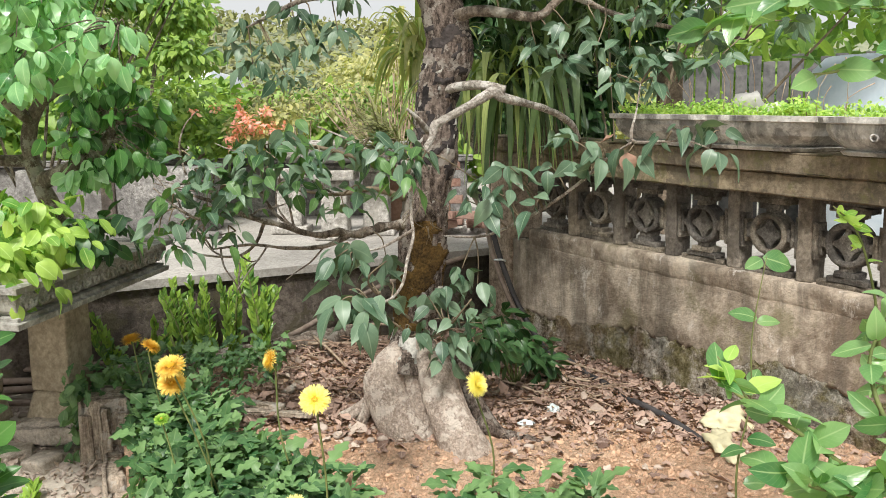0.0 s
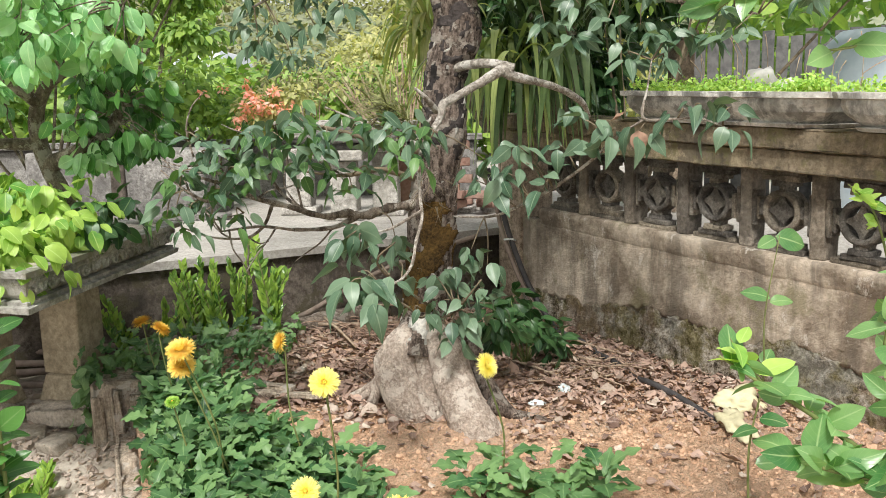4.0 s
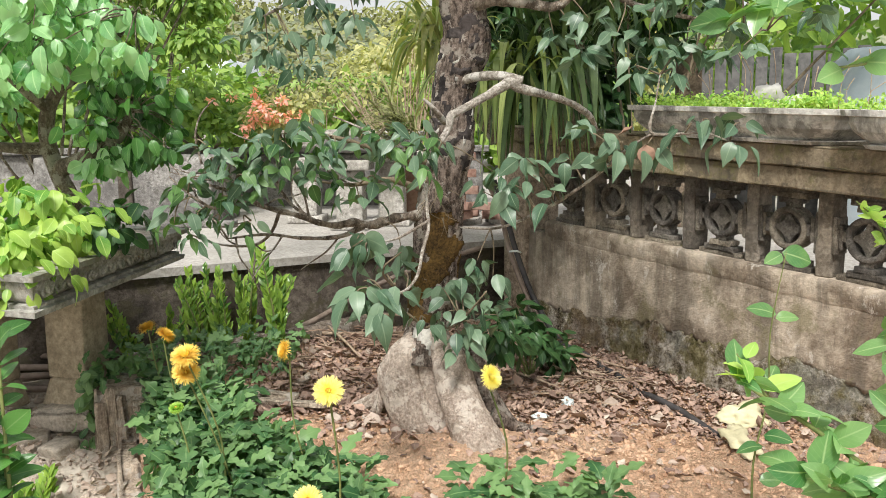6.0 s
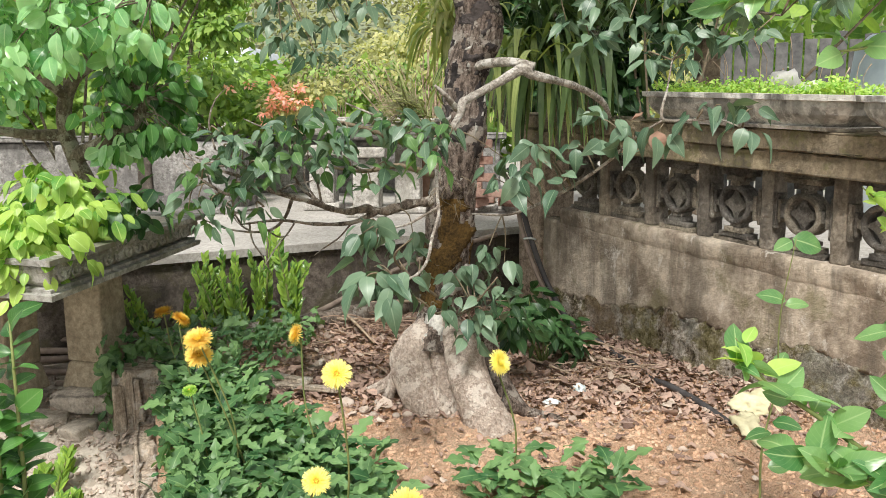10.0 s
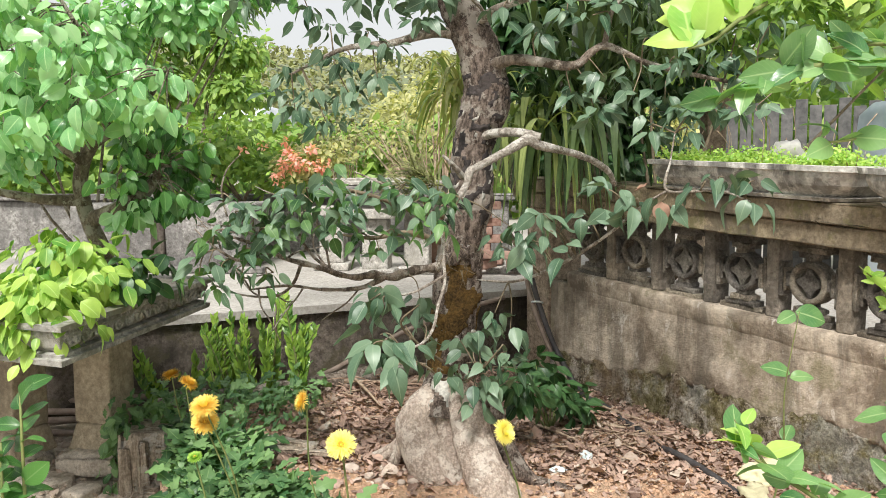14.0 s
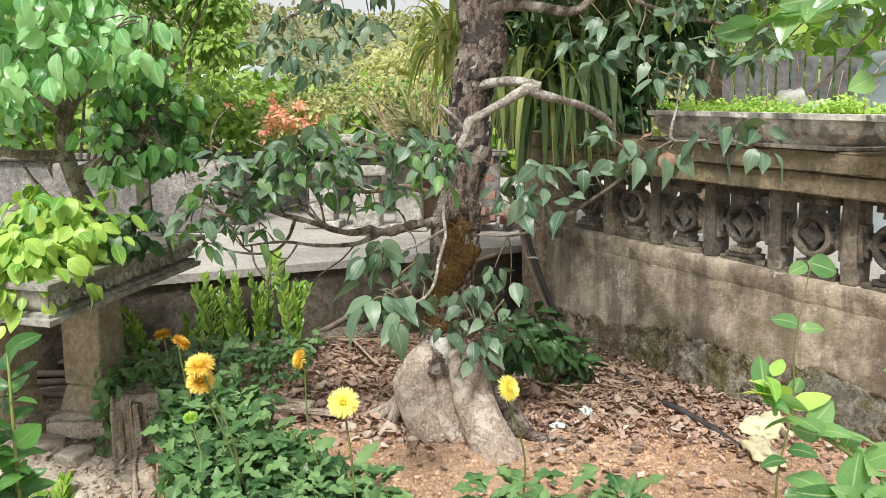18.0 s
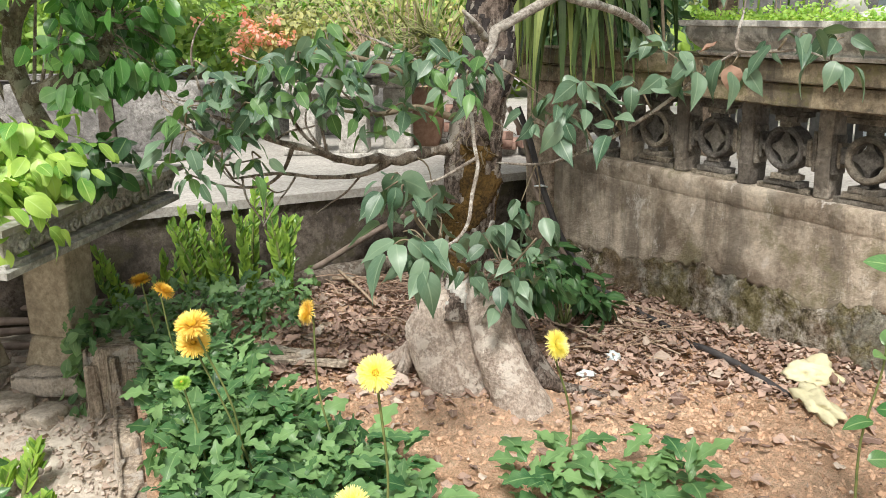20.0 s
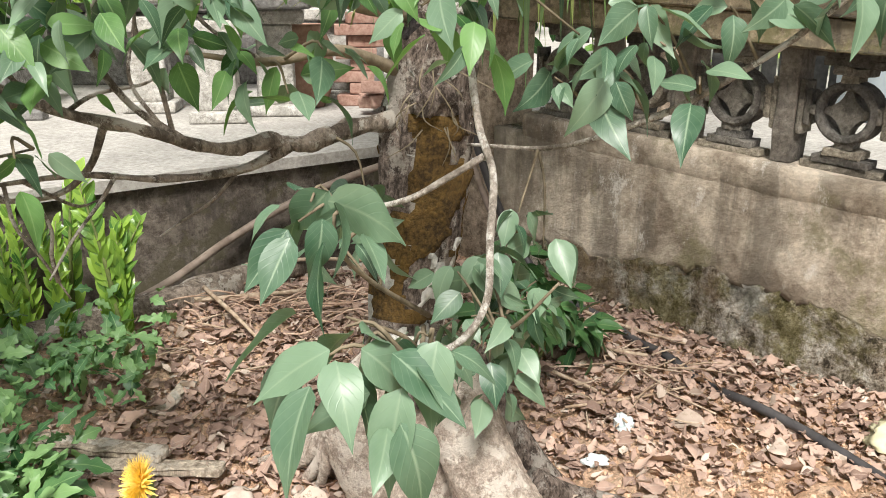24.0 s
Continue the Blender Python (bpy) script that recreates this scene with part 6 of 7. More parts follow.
for tip, lean in (((-0.625, 1.13, 0.94), 0.02), ((-0.655, 1.12, 0.86), 0.0), ((-0.65, 1.16, 0.76), 0.03), ((-0.7, 1.18, 0.7), -0.02)):
    foot = Vector((-0.74, 1.16, -0.2))
    mid = foot.lerp(Vector(tip), 0.55) + Vector((lean, 0.02, 0))
    part("stem", tube([foot, mid, tip], [0.008, 0.005, 0.002], 7, 6), M_STEM, shade)
    for k in range(38):
        c = mid.lerp(Vector(tip), k / 37)
        q = k * 2.4 + rnd.gauss(0, 0.4)
        poses.append(leaf_pose(c, Vector((math.cos(q), math.sin(q), rnd.uniform(0.2, 1.0))), Vector((0, -0.6, 0.8)) + jitter(0.4), rnd.uniform(0.04, 0.062)))
single_leaves(shade, "leaf", L_CITRUS, poses, M_FICUS_DARK)

# ---- litter, wood, hoses ----
poses = []
for i in range(16500):
    y = rnd.uniform(2.0, 4.1)
    x0, x1 = bed_left(y) + 0.03, (2.57 - 0.5602 * y) / 0.8283 - 0.01
    x = rnd.uniform(x0, x1)
    keep = 0.05 + 0.95 * smooth(2.4, 2.85, y + 0.3 * noise.noise(Vector((x * 3, y * 3, 8)))) * (0.35 + 0.65 * smooth(-0.9, -0.4, x))
    if rnd.random() > keep:
        continue
    size = min(0.016 + abs(rnd.gauss(0, 0.02)), 0.08)
    poses.append(leaf_pose((x, y, soil_height(x, y) + rnd.uniform(0.003, 0.02)), Vector((rnd.gauss(0, 1), rnd.gauss(0, 1), rnd.gauss(0, 0.16))), Vector((0, 0, 1)) + jitter(0.3), size))
litter = part("leaf_litter", scatter_leaves(L_DRY, poses), M_DRY)
tagged(litter, "thick layer of curled brown dead leaves on the bed", "leaf litter", kind="stuff")
bits = []
for i in range(1500):
    y = rnd.uniform(2.0, 3.9)
    x = rnd.uniform(bed_left(y) + 0.05, (2.57 - 0.5602 * y) / 0.8283 - 0.02)
    if rnd.random() < 0.25 + 0.75 * smooth(2.3, 2.8, y):
        bits.append(leaf_pose((x, y, soil_height(x, y) + rnd.uniform(0.004, 0.024)), Vector((rnd.gauss(0, 1), rnd.gauss(0, 1), rnd.gauss(0, 0.25))), Vector((0, 0, 1)) + jitter(0.5), rnd.uniform(0.01, 0.045)))
tagged(part("bleached_litter", scatter_leaves(L_DRY, bits), M_CHIP), "scattered bleached leaf pieces on the litter", "leaf litter", kind="stuff")
pts, rads = [], []
for i in range(34000):
    y = 1.25 + 2.5 * rnd.random() ** 1.2
    x = rnd.uniform(max(bed_left(y), -0.9), (2.57 - 0.5602 * y) / 0.8283 - 0.01)
    if y > 2.9 and rnd.random() < 0.6:
        continue
    r = min(abs(rnd.gauss(0, 0.0026)) + 0.001 + (0.006 * rnd.random() if rnd.random() < 0.07 else 0), 0.014)
    pts.append((x, y, soil_height(x, y) - r * 0.1))
    rads.append(r)
tagged(part("soil_crumbs", crumbs(pts, rads, 3), M_CRUMB, smooth=False), "loose crumbs and clods of orange soil", "soil crumbs", kind="stuff")
pts, rads = [], []
for i in range(6000):
    x, y = rnd.uniform(-2.4, -0.7), rnd.uniform(1.6, 3.1)
    if x > bed_left(y) - 0.04:
        continue
    r = min(abs(rnd.gauss(0, 0.0045)) + 0.002, 0.02)
    pts.append((x, y, ground_height(x, y) + r * 0.25))
    rads.append(r)
chips = []
for i in range(2600):
    x, y = rnd.uniform(-2.2, -0.8), rnd.uniform(1.7, 2.85)
    if x < bed_left(y) - 0.03:
        chips.append(leaf_pose((x, y, ground_height(x, y) + rnd.uniform(0.002, 0.014)), Vector((rnd.gauss(0, 1), rnd.gauss(0, 1), rnd.gauss(0, 0.25))), Vector((0, 0, 1)) + jitter(0.5), 0.012 + abs(rnd.gauss(0, 0.02))))
tagged(part("dry_chips", scatter_leaves(L_DRY, chips), M_CHIP), "pale dry leaf and bark chips on the gritty ground", "leaf litter", kind="stuff")
tagged(part("gravel", crumbs(pts, rads, 4), M_STONE, smooth=False), "pale gravel and rubble chips", "gravel", kind="stuff")
for i, (x, y, r) in enumerate(((-0.41, 2.68, 0.032), (-0.34, 2.62, 0.02), (-0.3, 2.58, 0.017), (-0.26, 2.63, 0.022), (-0.22, 2.56, 0.015), (-0.37, 2.58, 0.014), (-0.18, 2.55, 0.02), (0.3, 2.5, 0.018), (-0.3, 2.68, 0.014), (0.25, 2.47, 0.014))):
    tagged(part("stone", rock((x, y, soil_height(x, y) + r * 0.4), r, 0.65, 0.3, i * 1.7, 2), M_STONE), "smooth pale stone lying on the soil", "stone", "stones by the roots")


def stick(points, radii, label="dry brown stick lying on the litter", mat=M_STICK):
    pts = [(x, y, soil_height(x, y) + dz) for x, y, dz in points]
    tagged(part("stick", tube(pts, radii, 6, 3, 0.3, 60, points[0][0]), mat), label, "stick", "sticks on the bed")


stick([(0.22, 3.42, 0.03), (0.4, 3.33, 0.03), (0.6, 3.22, 0.025)], [0.008, 0.007, 0.005])
stick([(0.24, 3.25, 0.03), (0.32, 3.15, 0.025), (0.42, 3.02, 0.02)], [0.007, 0.006, 0.004])
stick([(0.42, 3.62, 0.05), (0.6, 3.42, 0.03), (0.74, 3.28, 0.02)], [0.006, 0.006, 0.004])
stick([(0.3, 2.95, 0.03), (0.5, 3.0, 0.02), (0.62, 3.02, 0.02)], [0.004, 0.004, 0.003])
stick([(-0.62, 3.55, 0.05), (-0.45, 3.62, 0.05), (-0.2, 3.72, 0.04)], [0.009, 0.008, 0.006])
stick([(-0.6, 3.6, 0.07), (-0.5, 3.45, 0.05), (-0.42, 3.35, 0.03)], [0.006, 0.006, 0.004])
stick([(-0.5, 3.78, 0.09), (-0.3, 3.84, 0.09), (-0.05, 3.9, 0.07)], [0.008, 0.007, 0.004])
for i in range(70):
    x, y = (rnd.uniform(-0.7, 0.2), rnd.uniform(3.05, 3.9)) if i < 44 else (rnd.uniform(0.2, 0.7), rnd.uniform(2.8, 3.3))
    if x < bed_left(y) + 0.05:
        continue
    a = rnd.gauss(0.4, 0.7)
    q = rnd.uniform(0.06, 0.18)
    stick([(x, y, 0.03), (x + q * 0.5 * math.cos(a), y + q * 0.5 * math.sin(a), rnd.uniform(0.024, 0.036)), (x + q * math.cos(a), y + q * math.sin(a), 0.025)], [0.0028, 0.0025, 0.0015], "thin dry twig in the litter")
for i in range(60):
    x, y = -0.38 + rnd.gauss(0, 0.2), 3.6 + rnd.gauss(0, 0.11)
    if x < bed_left(y) + 0.02:
        continue
    a, q = rnd.gauss(0.45, 0.6), rnd.uniform(0.08, 0.26)
    k = rnd.gauss(0, 0.5)
    stick([(x, y, rnd.uniform(0.02, 0.05)), (x + q * 0.4 * math.cos(a + k), y + q * 0.4 * math.sin(a + k), rnd.uniform(0.03, 0.07)), (x + q * math.cos(a), y + q * math.sin(a), rnd.uniform(0.02, 0.05))], [0.0015, rnd.uniform(0.002, 0.0045), 0.001], "bent reddish dry strip in a straw heap", M_STRAW)
for x, y, turn, w, d in ((-0.86, 2.845, -16, 0.3, 0.045), (-0.76, 2.765, -8, 0.31, 0.04), (-0.6, 3.0, 75, 0.16, 0.035)):
    tagged(part("bark_slab", block(at(x, y, soil_height(x, y) + 0.006, turn), (w, d, 0.018), 0.005, 0.012, 18, 6), M_ROTWOOD), "flat grey piece of bark on the soil", "bark", "bark pieces")
for x, y, turn, size, mat in ((-0.68, 2.66, 0.4, 0.1, M_DRY), (-0.6, 3.0, 2.2, 0.1, M_CHIP), (-0.7, 2.9, 1.2, 0.09, M_DRY), (-0.8, 3.38, 0.2, 0.07, M_CHIP), (0.52, 2.72, 1.0, 0.1, M_DRY), (0.6, 2.86, 2.6, 0.09, M_CHIP), (0.36, 2.62, 0.3, 0.08, M_DRY), (-0.24, 2.62, 2.9, 0.09, M_CHIP), (0.72, 2.72, 2.0, 0.08, M_CHIP)):
    q = leaf_pose((x, y, soil_height(x, y) + 0.02), (math.cos(turn), math.sin(turn), 0.05), (0.1, -0.2, 1), size)
    tagged(part("fallen_leaf", scatter_leaves(L_DRY[:1] if size > 0.085 else L_DRY[2:3], [q]), mat), "large curled dead leaf lying on the litter", "dead leaf", "large fallen leaves")

post = thing("rotten_post", (-1.2, 2.72, -0.1), "rotten wooden corner post holding the bed", "post")
part("post_core", block(at(-1.225, 2.6, -0.25, 16), (0.19, 0.17, 0.63), 0.02, 0.014, 14, 9), M_ROTWOOD, post)
for i, (dx, w) in enumerate(((0.0, 0.05), (0.055, 0.045), (0.105, 0.06))):
    part("splinter", block(at(-1.22 + dx * 1.2, 2.585 + dx * 0.2, -0.25, 16 + 4 * i), (w, 0.03, 0.58 + 0.03 * (i % 2)), 0.008, 0.012, 20, 4, 0.85), M_ROTWOOD, post)
edge = thing("bed_edging", (-1.0, 2.4, -0.1), "crumbling clay edging along the bed under the herbs", "edging")
for i in range(7):
    y = 1.3 + 0.2 * i
    x = bed_left(y + 0.1) - 0.03
    part("edging_block", block(at(x, y, -0.3, 8 if y < 2 else 22), (0.08, 0.19, 0.5 + 0.04 * (i % 2)), 0.018, 0.014, 14, 4), M_ROTWOOD, edge)
part("edge_log", tube([(-1.36, 3.2, 0.29), (-1.08, 3.32, 0.305), (-0.8, 3.5, 0.315), (-0.57, 3.71, 0.325), (-0.34, 3.87, 0.33)], [0.05, 0.052, 0.048, 0.05, 0.036], 18, 9, 0.28, 18), M_BOUGH, edge, "half-buried rotten log")

hose = part("black_hose", tube([(0.46, 3.68, 0.268), (0.57, 3.5, 0.254), (0.61, 3.36, 0.245), (0.655, 3.22, 0.252), (0.7, 3.07, 0.238), (0.745, 2.93, 0.256), (0.82, 2.78, 0.248), (0.9, 2.6, 0.225)], [0.012] * 8, 10, 8), M_HOSE)
tagged(hose, "black hose half buried in the litter by the wall", "hose")
cable = thing("hanging_hoses", (0.3, 4.1, 0.3), "dark and pinkish hoses hanging down the wall end", "hose")
part("hose", tube([(0.16, 4.0, 1.0), (0.215, 3.98, 0.85), (0.26, 3.95, 0.68), (0.34, 3.9, 0.46), (0.43, 3.82, 0.3), (0.47, 3.76, 0.25)], [0.014] * 6, 10, 8), M_HOSE, cable)
part("hose", tube([(0.12, 4.02, 1.0), (0.19, 4.0, 0.86), (0.23, 3.97, 0.68), (0.31, 3.92, 0.46), (0.41, 3.84, 0.29)], [0.012] * 5, 10, 8), M_PIPE, cable)
part("tie", tube([(0.235, 3.95, 0.655), (0.27, 3.925, 0.66), (0.29, 3.95, 0.65)], [0.005] * 3, 6, 4), M_PAPER, cable, "pale cord tie")
pipe = part("grey_pipe", tube([(0.1, 4.2, 0.64), (-0.2, 4.1, 0.56), (-0.4, 4.0, 0.49), (-0.57, 3.9, 0.41), (-0.71, 3.66, 0.36), (-0.85, 3.5, 0.33), (-1.15, 3.3, 0.27)], [0.013] * 7, 10, 8), M_PIPE)
tagged(pipe, "grey-brown water pipe leaning on the retaining wall", "pipe")


def crumple(c, r, mat, name, label, seed, squash=0.5):
    bm = bmesh.new()
    bmesh.ops.create_icosphere(bm, subdivisions=4, radius=1.0)
    for v in bm.verts:
        q = v.co * 1.6 + Vector((seed, 0, seed))
        f = 1 + 0.55 * noise.noise(q) + 0.35 * abs(noise.noise(q * 2.7)) - 0.2 * abs(noise.noise(q * 6))
        v.co = Vector((v.co.x * r[0] * f, v.co.y * r[1] * f, max(v.co.z * r[2] * f, -0.012))) + Vector(c)
    tagged(part(name, bm_geo(bm), mat), label, name.replace("_", " "))


crumple((1.0, 2.74, 0.25), (0.075, 0.07, 0.04), M_RAG, "crumpled_rag", "crumpled pale yellow cloth on the soil by the wall", 1.3)
crumple((0.93, 2.53, 0.25), (0.045, 0.1, 0.028), M_RAG, "rag_strip", "loose strip of pale yellow cloth on the soil", 4.1)
crumple((0.417, 2.886, 0.25), (0.02, 0.025, 0.02), M_PAPER, "plastic_scrap", "small pale blue-white plastic scrap in the litter", 2.0)
crumple((0.31, 2.74, 0.25), (0.026, 0.018, 0.012), M_PAPER, "wrapper_scrap", "small crumpled pale wrapper on the soil", 6.0)

# ---- patio and far things ----
tank = thing("concrete_tank", (-2.15, 5.4, 0.65), "grey concrete water tank with stained flared sides on the patio", "tank")
for x0, x1, seed in ((-2.75, -2.17, 1), (-2.15, -1.62, 2)):
    part("tank_panel", block(at(x0, 5.1, 0.653), (x1 - x0, 0.6, 0.44), 0.02, 0.008, 5, 4, 1.05, seed), M_TANK, tank)
part("tank_joint", block(at(-2.21, 5.065, 0.653), (0.09, 0.06, 0.46), 0.01, 0.006, 8, 2), M_RETAIN, tank, "dark corner pier")
part("tank_base", block(at(-2.85, 5.0, 0.653), (1.4, 0.08, 0.04), 0.01, 0.006, 8, 2), M_TANK, tank)
low = thing("far_planter_wall", (-1.0, 6.6, 0.65), "low grey planter wall across the patio", "wall")
part("wall_body", block(at(-4.5, 6.5, 0.65), (4.6, 0.25, 0.42), 0.02, 0.01, 3, 8), M_TANK, low)
part("coping", block(at(-4.55, 6.45, 1.072), (4.7, 0.36, 0.05), 0.012, 0.006, 4, 6), M_TANK, low)


def pedestal(x, y, h, w, label):
    t = thing("white_pedestal", (x, y, 0.652), label, "pedestal", "white pedestals on the patio")
    part("shaft", block(at(x - w * 0.32, y - w * 0.32, 0.7), (w * 0.64, w * 0.64, h - 0.11), 0.012, 0.003, 9, 2, 0.92), M_WHITE, t)
    part("foot", block(at(x - w * 0.45, y - w * 0.45, 0.653), (w * 0.9, w * 0.9, 0.05), 0.01, 0.003, 9, 1), M_WHITE, t)
    part("top", block(at(x - w / 2, y - w / 2, 0.652 + h - 0.06), (w, w, 0.06), 0.01, 0.003, 9, 1), M_WHITE, t)


pedestal(-0.7, 4.95, 0.42, 0.26, "white painted concrete pedestal on the patio")
pedestal(-0.47, 5.15, 0.46, 0.26, "white painted concrete pedestal on the patio")
pedestal(-1.05, 5.3, 0.42, 0.26, "white painted concrete pedestal on the patio")
pedestal(-0.2, 5.75, 0.46, 0.3, "white painted concrete pedestal on the patio")


def far_tray(x, y, z, w, d, label, mat=M_CLAY):
    t = thing("far_tray", (x, y, z), label, "planter", "planters on the patio")
    part("shell", block(at(x - w / 2, y - d / 2, z), (w, d, 0.1), 0.015, 0.003, 6, 2, 1.1), mat, t)
    part("rim", block(at(x - w * 0.56, y - d * 0.56, z + 0.101), (w * 1.12, d * 1.12, 0.025), 0.006, 0.003, 6, 2), M_WHITE, t)


far_tray(-0.6, 5.05, 1.115, 0.6, 0.34, "grey bonsai trough with white rim on pedestals", M_TANK)
far_tray(-0.95, 6.0, 1.13, 0.7, 0.35, "pale stone trough on the far wall", M_WHITE)
bricks = thing("brick_pile", (-0.1, 5.45, 0.652), "stack of loose red bricks on the patio", "bricks")
for lay in range(8):
    for i in range(1):
        x, y = -0.2 + 0.215 * i + rnd.gauss(0, 0.012) + 0.05 * (lay % 2), 5.4 + rnd.gauss(0, 0.02)
        part("brick", block(at(x, y, 0.653 + 0.056 * lay, rnd.gauss(0, 3)), (0.2, 0.1, 0.053), 0.005, 0.003, 20, 0), M_BRICK, bricks)
jar = thing("clay_jar", (-0.36, 5.42, 0.652), "brown glazed clay jar standing beside the bricks", "jar")
prof = ((0.1, 0.0), (0.13, 0.06), (0.15, 0.18), (0.14, 0.3), (0.11, 0.36), (0.12, 0.39), (0.1, 0.39), (0.09, 0.34))
verts = [(-0.36 + r * math.cos(a), 5.42 + r * math.sin(a), 0.653 + z) for r, z in prof for a in np.linspace(0, 2 * math.pi, 24, endpoint=False)]
faces = [(i * 24 + k, i * 24 + (k + 1) % 24, (i + 1) * 24 + (k + 1) % 24, (i + 1) * 24 + k) for i in range(len(prof) - 1) for k in range(24)]
part("jar_body", (verts, faces + [tuple(range(23, -1, -1)), tuple(7 * 24 + k for k in range(24))]), M_CLAY, jar)
rubble = thing("rubble_heap", (0.35, 5.2, 0.652), "low heap of broken red bricks and pale rubble", "rubble")
for i in range(26):
    x, y = rnd.uniform(0.0, 0.55), rnd.uniform(5.0, 5.5)
    part("broken_brick", block(at(x, y, 0.653 + 0.05 * (i % 3), rnd.uniform(0, 180), rnd.gauss(0, 8)), (rnd.uniform(0.08, 0.18), 0.09, 0.05), 0.006, 0.006, 20, 1), M_BRICK if i % 3 else M_WHITE, rubble)


def shrub(name, base, blobs, size, mat, label, shapes=L_SMALL, stems=6, category="shrub", wood=M_TWIG, droop=0.3):
    t = thing(name, base, label, category)
    for i in range(stems):
        c, r, n = blobs[i % len(blobs)]
        e = Vector(c) + jitter(0.25 * min(r))
        m = (Vector(base) + e) / 2 + Vector((rnd.gauss(0, 0.06), rnd.gauss(0, 0.06), 0))
        part("stem", tube([base, m, e], [0.007 * size / 0.05, 0.005 * size / 0.05, 0.002], 6, 4, 0.1), wood, t)
    poses = []
    for c, r, n in blobs:
        poses += ball_leaves(c, r, n, size, 0.35, droop)
    tagged(part("crown", scatter_leaves(shapes, poses), mat, t), kind="stuff")
    return t


red = shrub("red_flowering_shrub", (-1.35, 6.0, 1.15), [((-1.4, 5.95, 1.35), (0.32, 0.25, 0.22), 420), ((-1.2, 5.95, 1.42), (0.28, 0.25, 0.2), 300)], 0.055, M_YELLOW, "shrub with coral red bracts and yellow-green leaves", L_LANCE)
for i in range(26):
    c = (-1.38 + rnd.gauss(0, 0.17), 5.78 + rnd.gauss(0, 0.04), 1.39 + rnd.gauss(0, 0.09))
    part("flower_head", scatter_leaves(L_LANCE, ball_leaves(c, (0.045, 0.04, 0.035), 13, 0.045, 0.3, 0.2)), M_RED, red, "coral pink flower head")

shrub("green_shrub", (-2.0, 6.3, 1.05), [((-2.1, 6.2, 1.5), (0.45, 0.4, 0.35), 500), ((-1.75, 6.3, 1.3), (0.35, 0.35, 0.25), 320), ((-2.5, 6.2, 1.4), (0.4, 0.4, 0.4), 380)], 0.085, M_BACK, "light green leafy shrub behind the patio", L_LANCE)
shrub("yellow_shrub", (-0.6, 8.2, 0.65), [((-0.6, 8.2, 2.0), (0.8, 0.5, 0.6), 300), ((-0.1, 8.2, 1.65), (0.6, 0.4, 0.5), 220), ((-1.2, 8.4, 1.7), (0.6, 0.4, 0.5), 200)], 0.07, M_YELLOW, "sparse yellow-green shrub with thin grey stems", L_LANCE, 54, "shrub", M_STICK)
shrub("grey_shrub", (-1.8, 9.5, 0.65), [((-1.9, 9.5, 1.75), (0.9, 0.5, 0.45), 900), ((-1.0, 9.5, 1.6), (0.6, 0.5, 0.4), 600)], 0.06, M_OLIVE, "olive-green twiggy shrubs across the yard", L_SMALL, 24, "shrub", M_STICK)
shrub("dark_tree", (-3.1, 8.0, 0.65), [((-3.1, 8.0, 2.75), (0.7, 0.6, 0.35), 1100), ((-2.65, 7.9, 2.5), (0.45, 0.4, 0.24), 620), ((-3.5, 8.0, 2.2), (0.7, 0.6, 0.5), 1000), ((-2.6, 7.9, 2.1), (0.4, 0.35, 0.18), 400), ((-2.7, 7.9, 3.0), (0.6, 0.4, 0.2), 500)], 0.11, M_BACK, "green tree with layered drooping foliage", L_LANCE, 9, "tree", M_BONSAI, 0.6)
shrub("leaning_tree", (-2.9, 5.6, 0.65), [((-2.7, 5.3, 2.1), (0.6, 0.5, 0.5), 1100), ((-2.0, 5.2, 2.4), (0.55, 0.4, 0.3), 600), ((-3.2, 5.2, 1.6), (0.5, 0.5, 0.4), 700), ((-1.5, 5.4, 2.6), (0.5, 0.4, 0.2), 350)], 0.1, M_FICUS, "leafy green tree with thin crooked branches behind the tray", L_OVAL, 9, "tree", M_BONSAI, 0.6)
shrub("wall_shrub", (1.0, 4.6, 0.65), [((0.9, 4.5, 2.2), (0.6, 0.5, 0.45), 1000), ((1.5, 4.4, 2.15), (0.6, 0.5, 0.4), 900), ((2.1, 4.2, 2.3), (0.6, 0.5, 0.45), 800)], 0.085, M_BACK, "leafy shrubs behind the wall", L_LANCE, 5)
# added backing: its dark leaves stand in for deep shade behind the straps
shrub("dark_backing_shrub", (0.5, 5.0, 0.65), [((0.6, 4.9, 1.5), (0.6, 0.3, 0.55), 1500), ((0.25, 5.0, 2.1), (0.4, 0.3, 0.45), 1200), ((0.5, 4.8, 2.4), (0.6, 0.3, 0.4), 900), ((0.95, 4.9, 2.0), (0.6, 0.3, 0.45), 1300)], 0.11, M_DARK, "dense shrub added as a dark backing behind the strap plant", L_LANCE, 5)
column = thing("gate_column", (1.35, 5.0, 0.65), "ochre plastered column behind the wall trays", "column")
part("shaft", block(at(1.28, 4.95, 0.652, 10), (0.12, 0.12, 1.02), 0.01, 0.004, 8, 3), M_PILLAR, column)
part("cap", block(at(1.26, 4.93, 1.673, 10), (0.16, 0.16, 0.05), 0.01, 0.003, 8, 1), M_PILLAR, column)
fence = thing("board_fence", (2.6, 5.6, 0.65), "dark grey weathered board fence behind the wall", "fence")
for i in range(44):
    x, y = 1.5 + 0.08 * i, 5.75 - 0.031 * i
    part("board", block(at(x, y, 0.652, -21), (0.074, 0.02, 1.08 + 0.03 * math.sin(i * 2.3)), 0.003, 0.003, 9, 1), M_TIN, fence)
drum = thing("blue_drum", (2.35, 4.75, 0.65), "pale blue plastic water drum behind the wall", "drum")
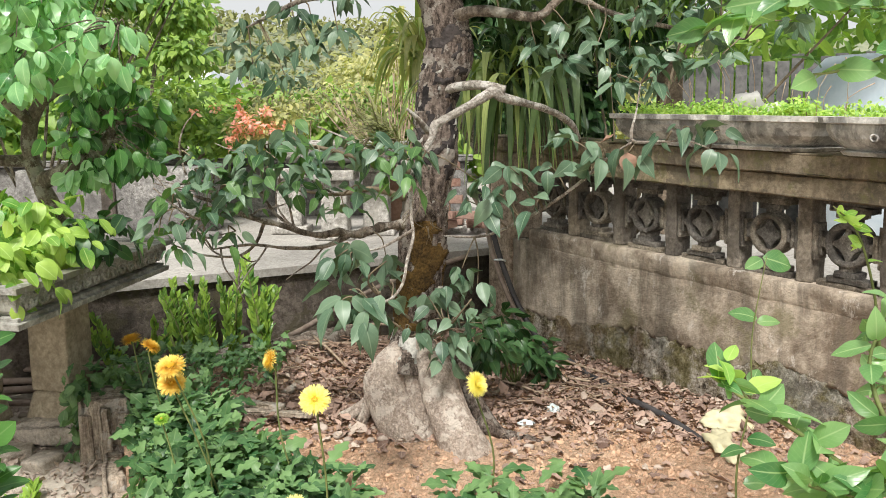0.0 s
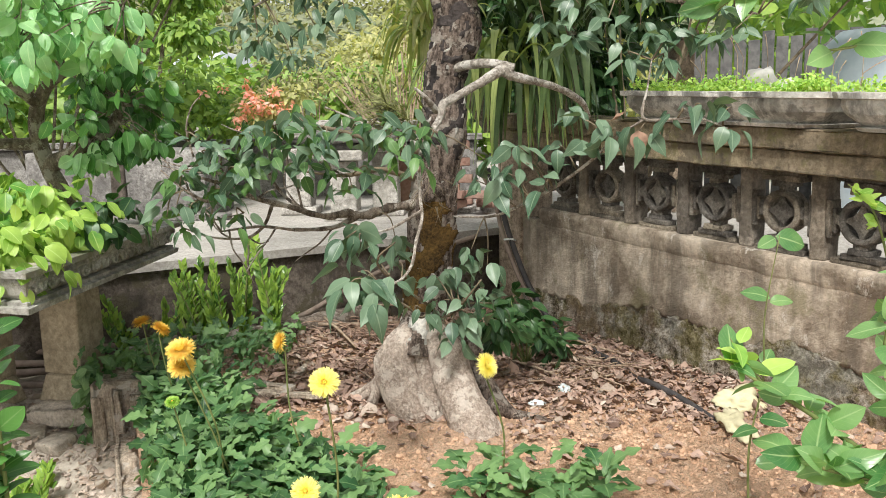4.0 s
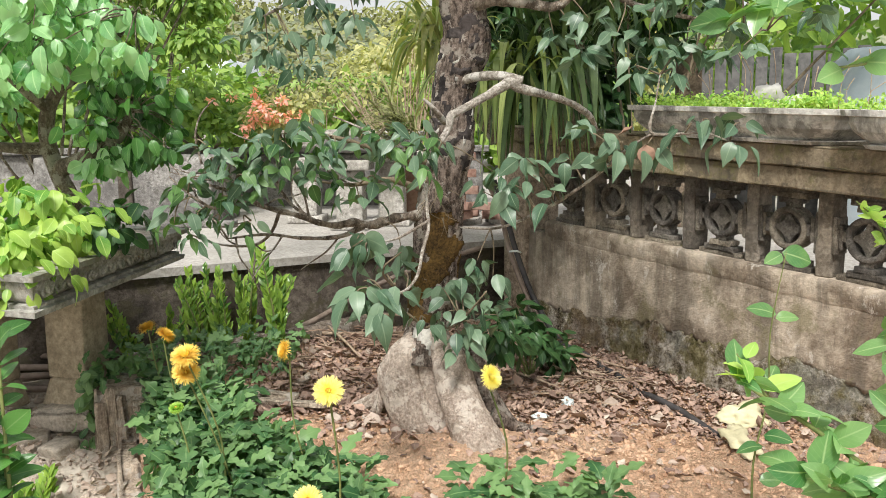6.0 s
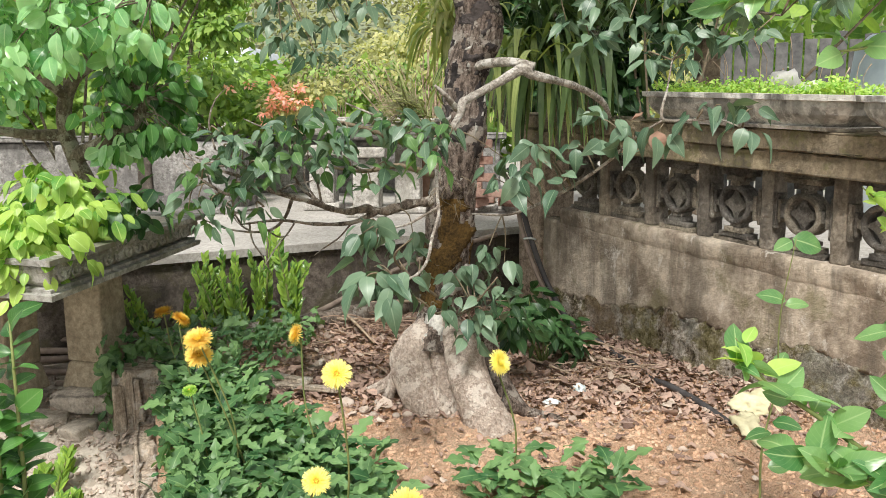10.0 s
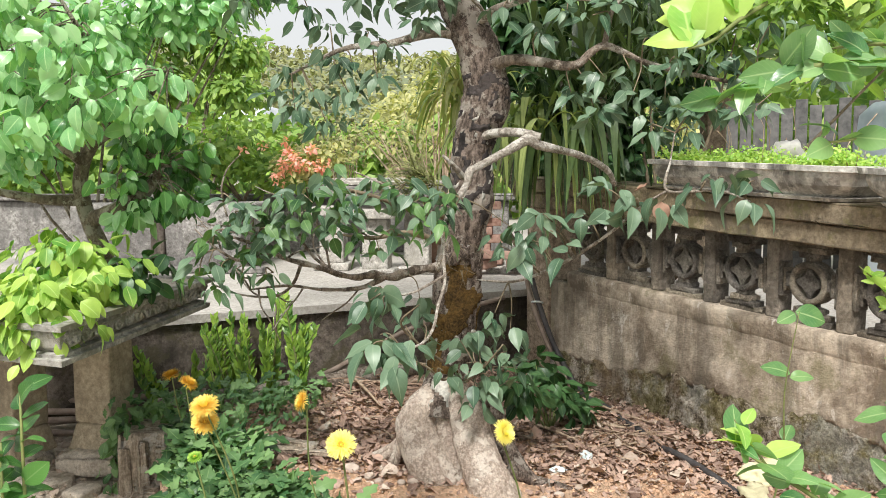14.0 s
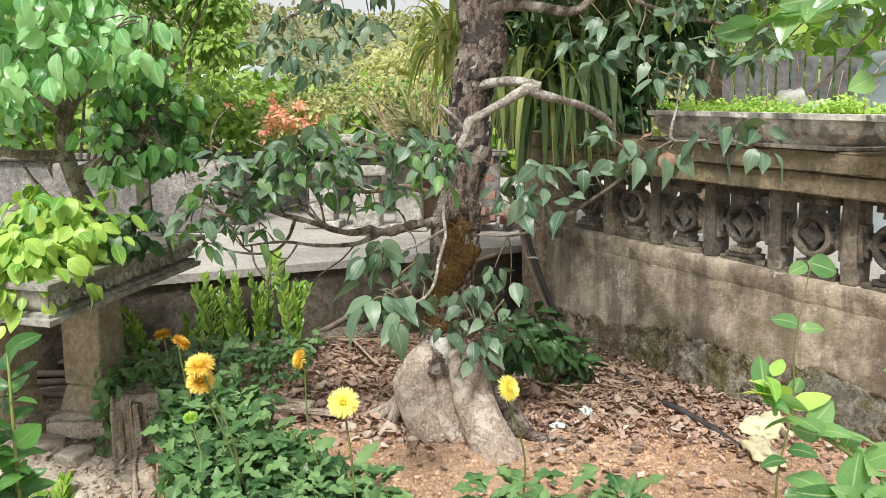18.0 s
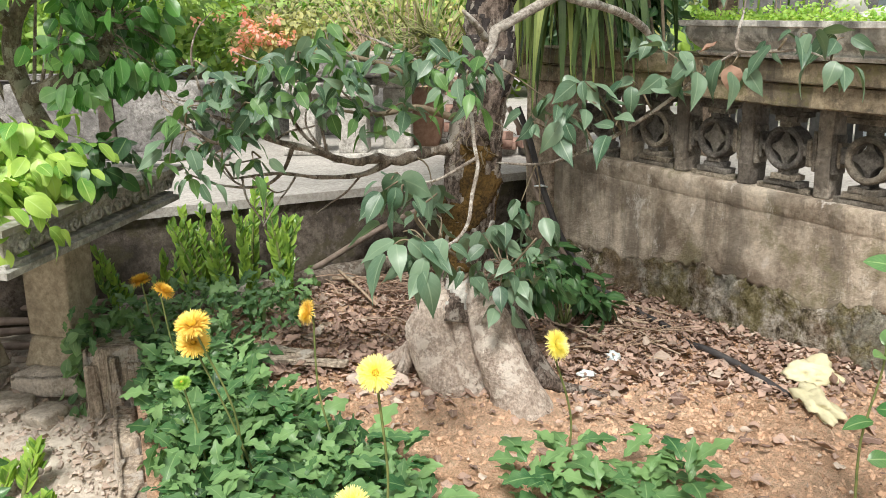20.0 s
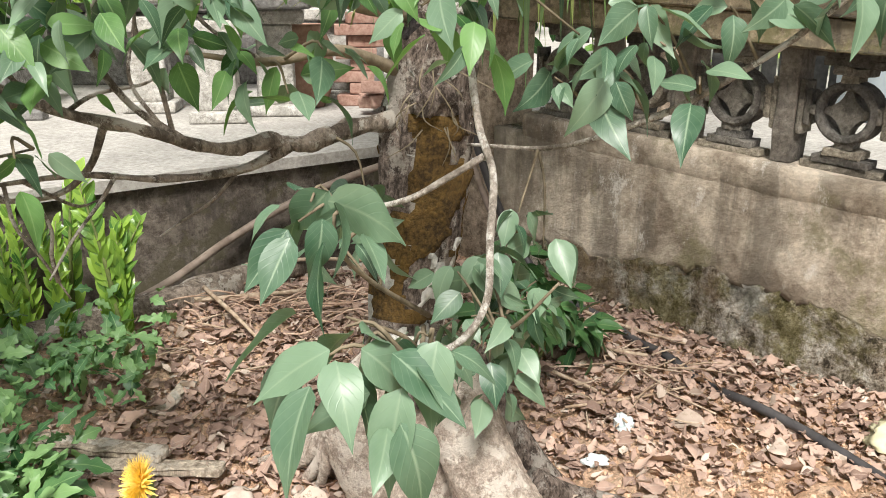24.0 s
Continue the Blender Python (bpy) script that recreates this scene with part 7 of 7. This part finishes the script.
prof = ((0.26, 0.0), (0.29, 0.03), (0.3, 0.3), (0.315, 0.33), (0.3, 0.36), (0.3, 0.62), (0.315, 0.65), (0.3, 0.68), (0.27, 0.95), (0.2, 1.02), (0.0, 1.03))
verts = [(2.35 + r * math.cos(a), 4.75 + r * math.sin(a), 0.652 + z) for r, z in prof for a in np.linspace(0, 2 * math.pi, 24, endpoint=False)]
faces = [(i * 24 + k, i * 24 + (k + 1) % 24, (i + 1) * 24 + (k + 1) % 24, (i + 1) * 24 + k) for i in range(len(prof) - 1) for k in range(24)]
part("drum_body", (verts, faces), M_BLUE, drum)
roof = thing("far_house", (-8.5, 24, 0.2), "far white house with pale blue roof among trees", "house")
part("wall", block(at(-9.6, 24, 0.2), (2.2, 3, 2.65), 0.03, 0.0), M_WHITE, roof)
part("roof", block(at(-9.9, 23.6, 2.855), (2.8, 3.8, 0.5), 0.05, 0.0, 1, 0, 0.86), M_BLUETIN, roof)
for i in range(2):
    part("window", block(at(-9.3 + 1.0 * i, 23.97, 1.5), (0.6, 0.05, 0.8), 0.02, 0.0), M_BLUE, roof)


def far_woods(name, x0, x1, y0, y1, count, z0, z1, mat, label, size):
    poses = []
    for i in range(count):
        x, y = rnd.uniform(x0, x1), rnd.uniform(y0, y1)
        h = z0 + (z1 - z0) * (0.5 + 0.5 * noise.noise(Vector((x * 0.35, y * 0.35, 3)))) * rnd.random() ** 0.5
        poses.append(leaf_pose((x, y, h), jitter(1) + Vector((0, 0, -0.3)), Vector((0, -0.5, 1)) + jitter(0.4), size * rnd.uniform(0.6, 1.3)))
    tagged(part(name, scatter_leaves(L_SMALL, poses), mat), label, "woods", kind="stuff")


far_woods("hedge", -9, 2, 11, 13, 10000, 0.65, 3.3, M_BACK, "dense leafy hedge beyond the yard", 0.2)
far_woods("hedge_right", 2, 10, 6.5, 9, 5200, 0.65, 3.8, M_BACK, "dense leafy trees beyond the fence", 0.2)
far_woods("tall_trees", -16, -4.6, 12.5, 16, 9000, 0.65, 5.4, M_BACK, "tall leafy trees beyond the yard", 0.26)
far_woods("yellow_trees", -2.2, 3, 13, 15, 9000, 0.65, 5.0, M_YELLOW, "yellow-green trees beyond the yard", 0.15)
far_woods("far_woods", -30, 25, 28, 36, 9000, 0.5, 5.6, M_LEAF, "hazy far trees", 0.6)
hill = part("hill", grid(list(np.linspace(-260, 260, 60)), list(np.linspace(90, 200, 12)), lambda x, y: (24 + 5 * noise.noise(Vector((x * 0.02, 0.3, 0))) + 2 * noise.noise(Vector((x * 0.11, y * 0.1, 1)))) * smooth(90, 170, y)), M_HILL)
tagged(hill, "low hazy wooded hill", "hill", kind="structure")
poses = []
for i in range(16000):
    x, y = rnd.uniform(-110, 60), rnd.uniform(95, 172)
    z = (24 + 5 * noise.noise(Vector((x * 0.02, 0.3, 0)))) * smooth(90, 170, y)
    poses.append(leaf_pose((x, y, z + rnd.uniform(0, 2.5)), jitter(1), Vector((0, -0.5, 1)) + jitter(0.5), rnd.uniform(0.5, 1.7)))
tagged(part("hill_trees", scatter_leaves(L_SMALL, poses), M_OLIVE), "hazy trees covering the far hill", "woods", kind="stuff")
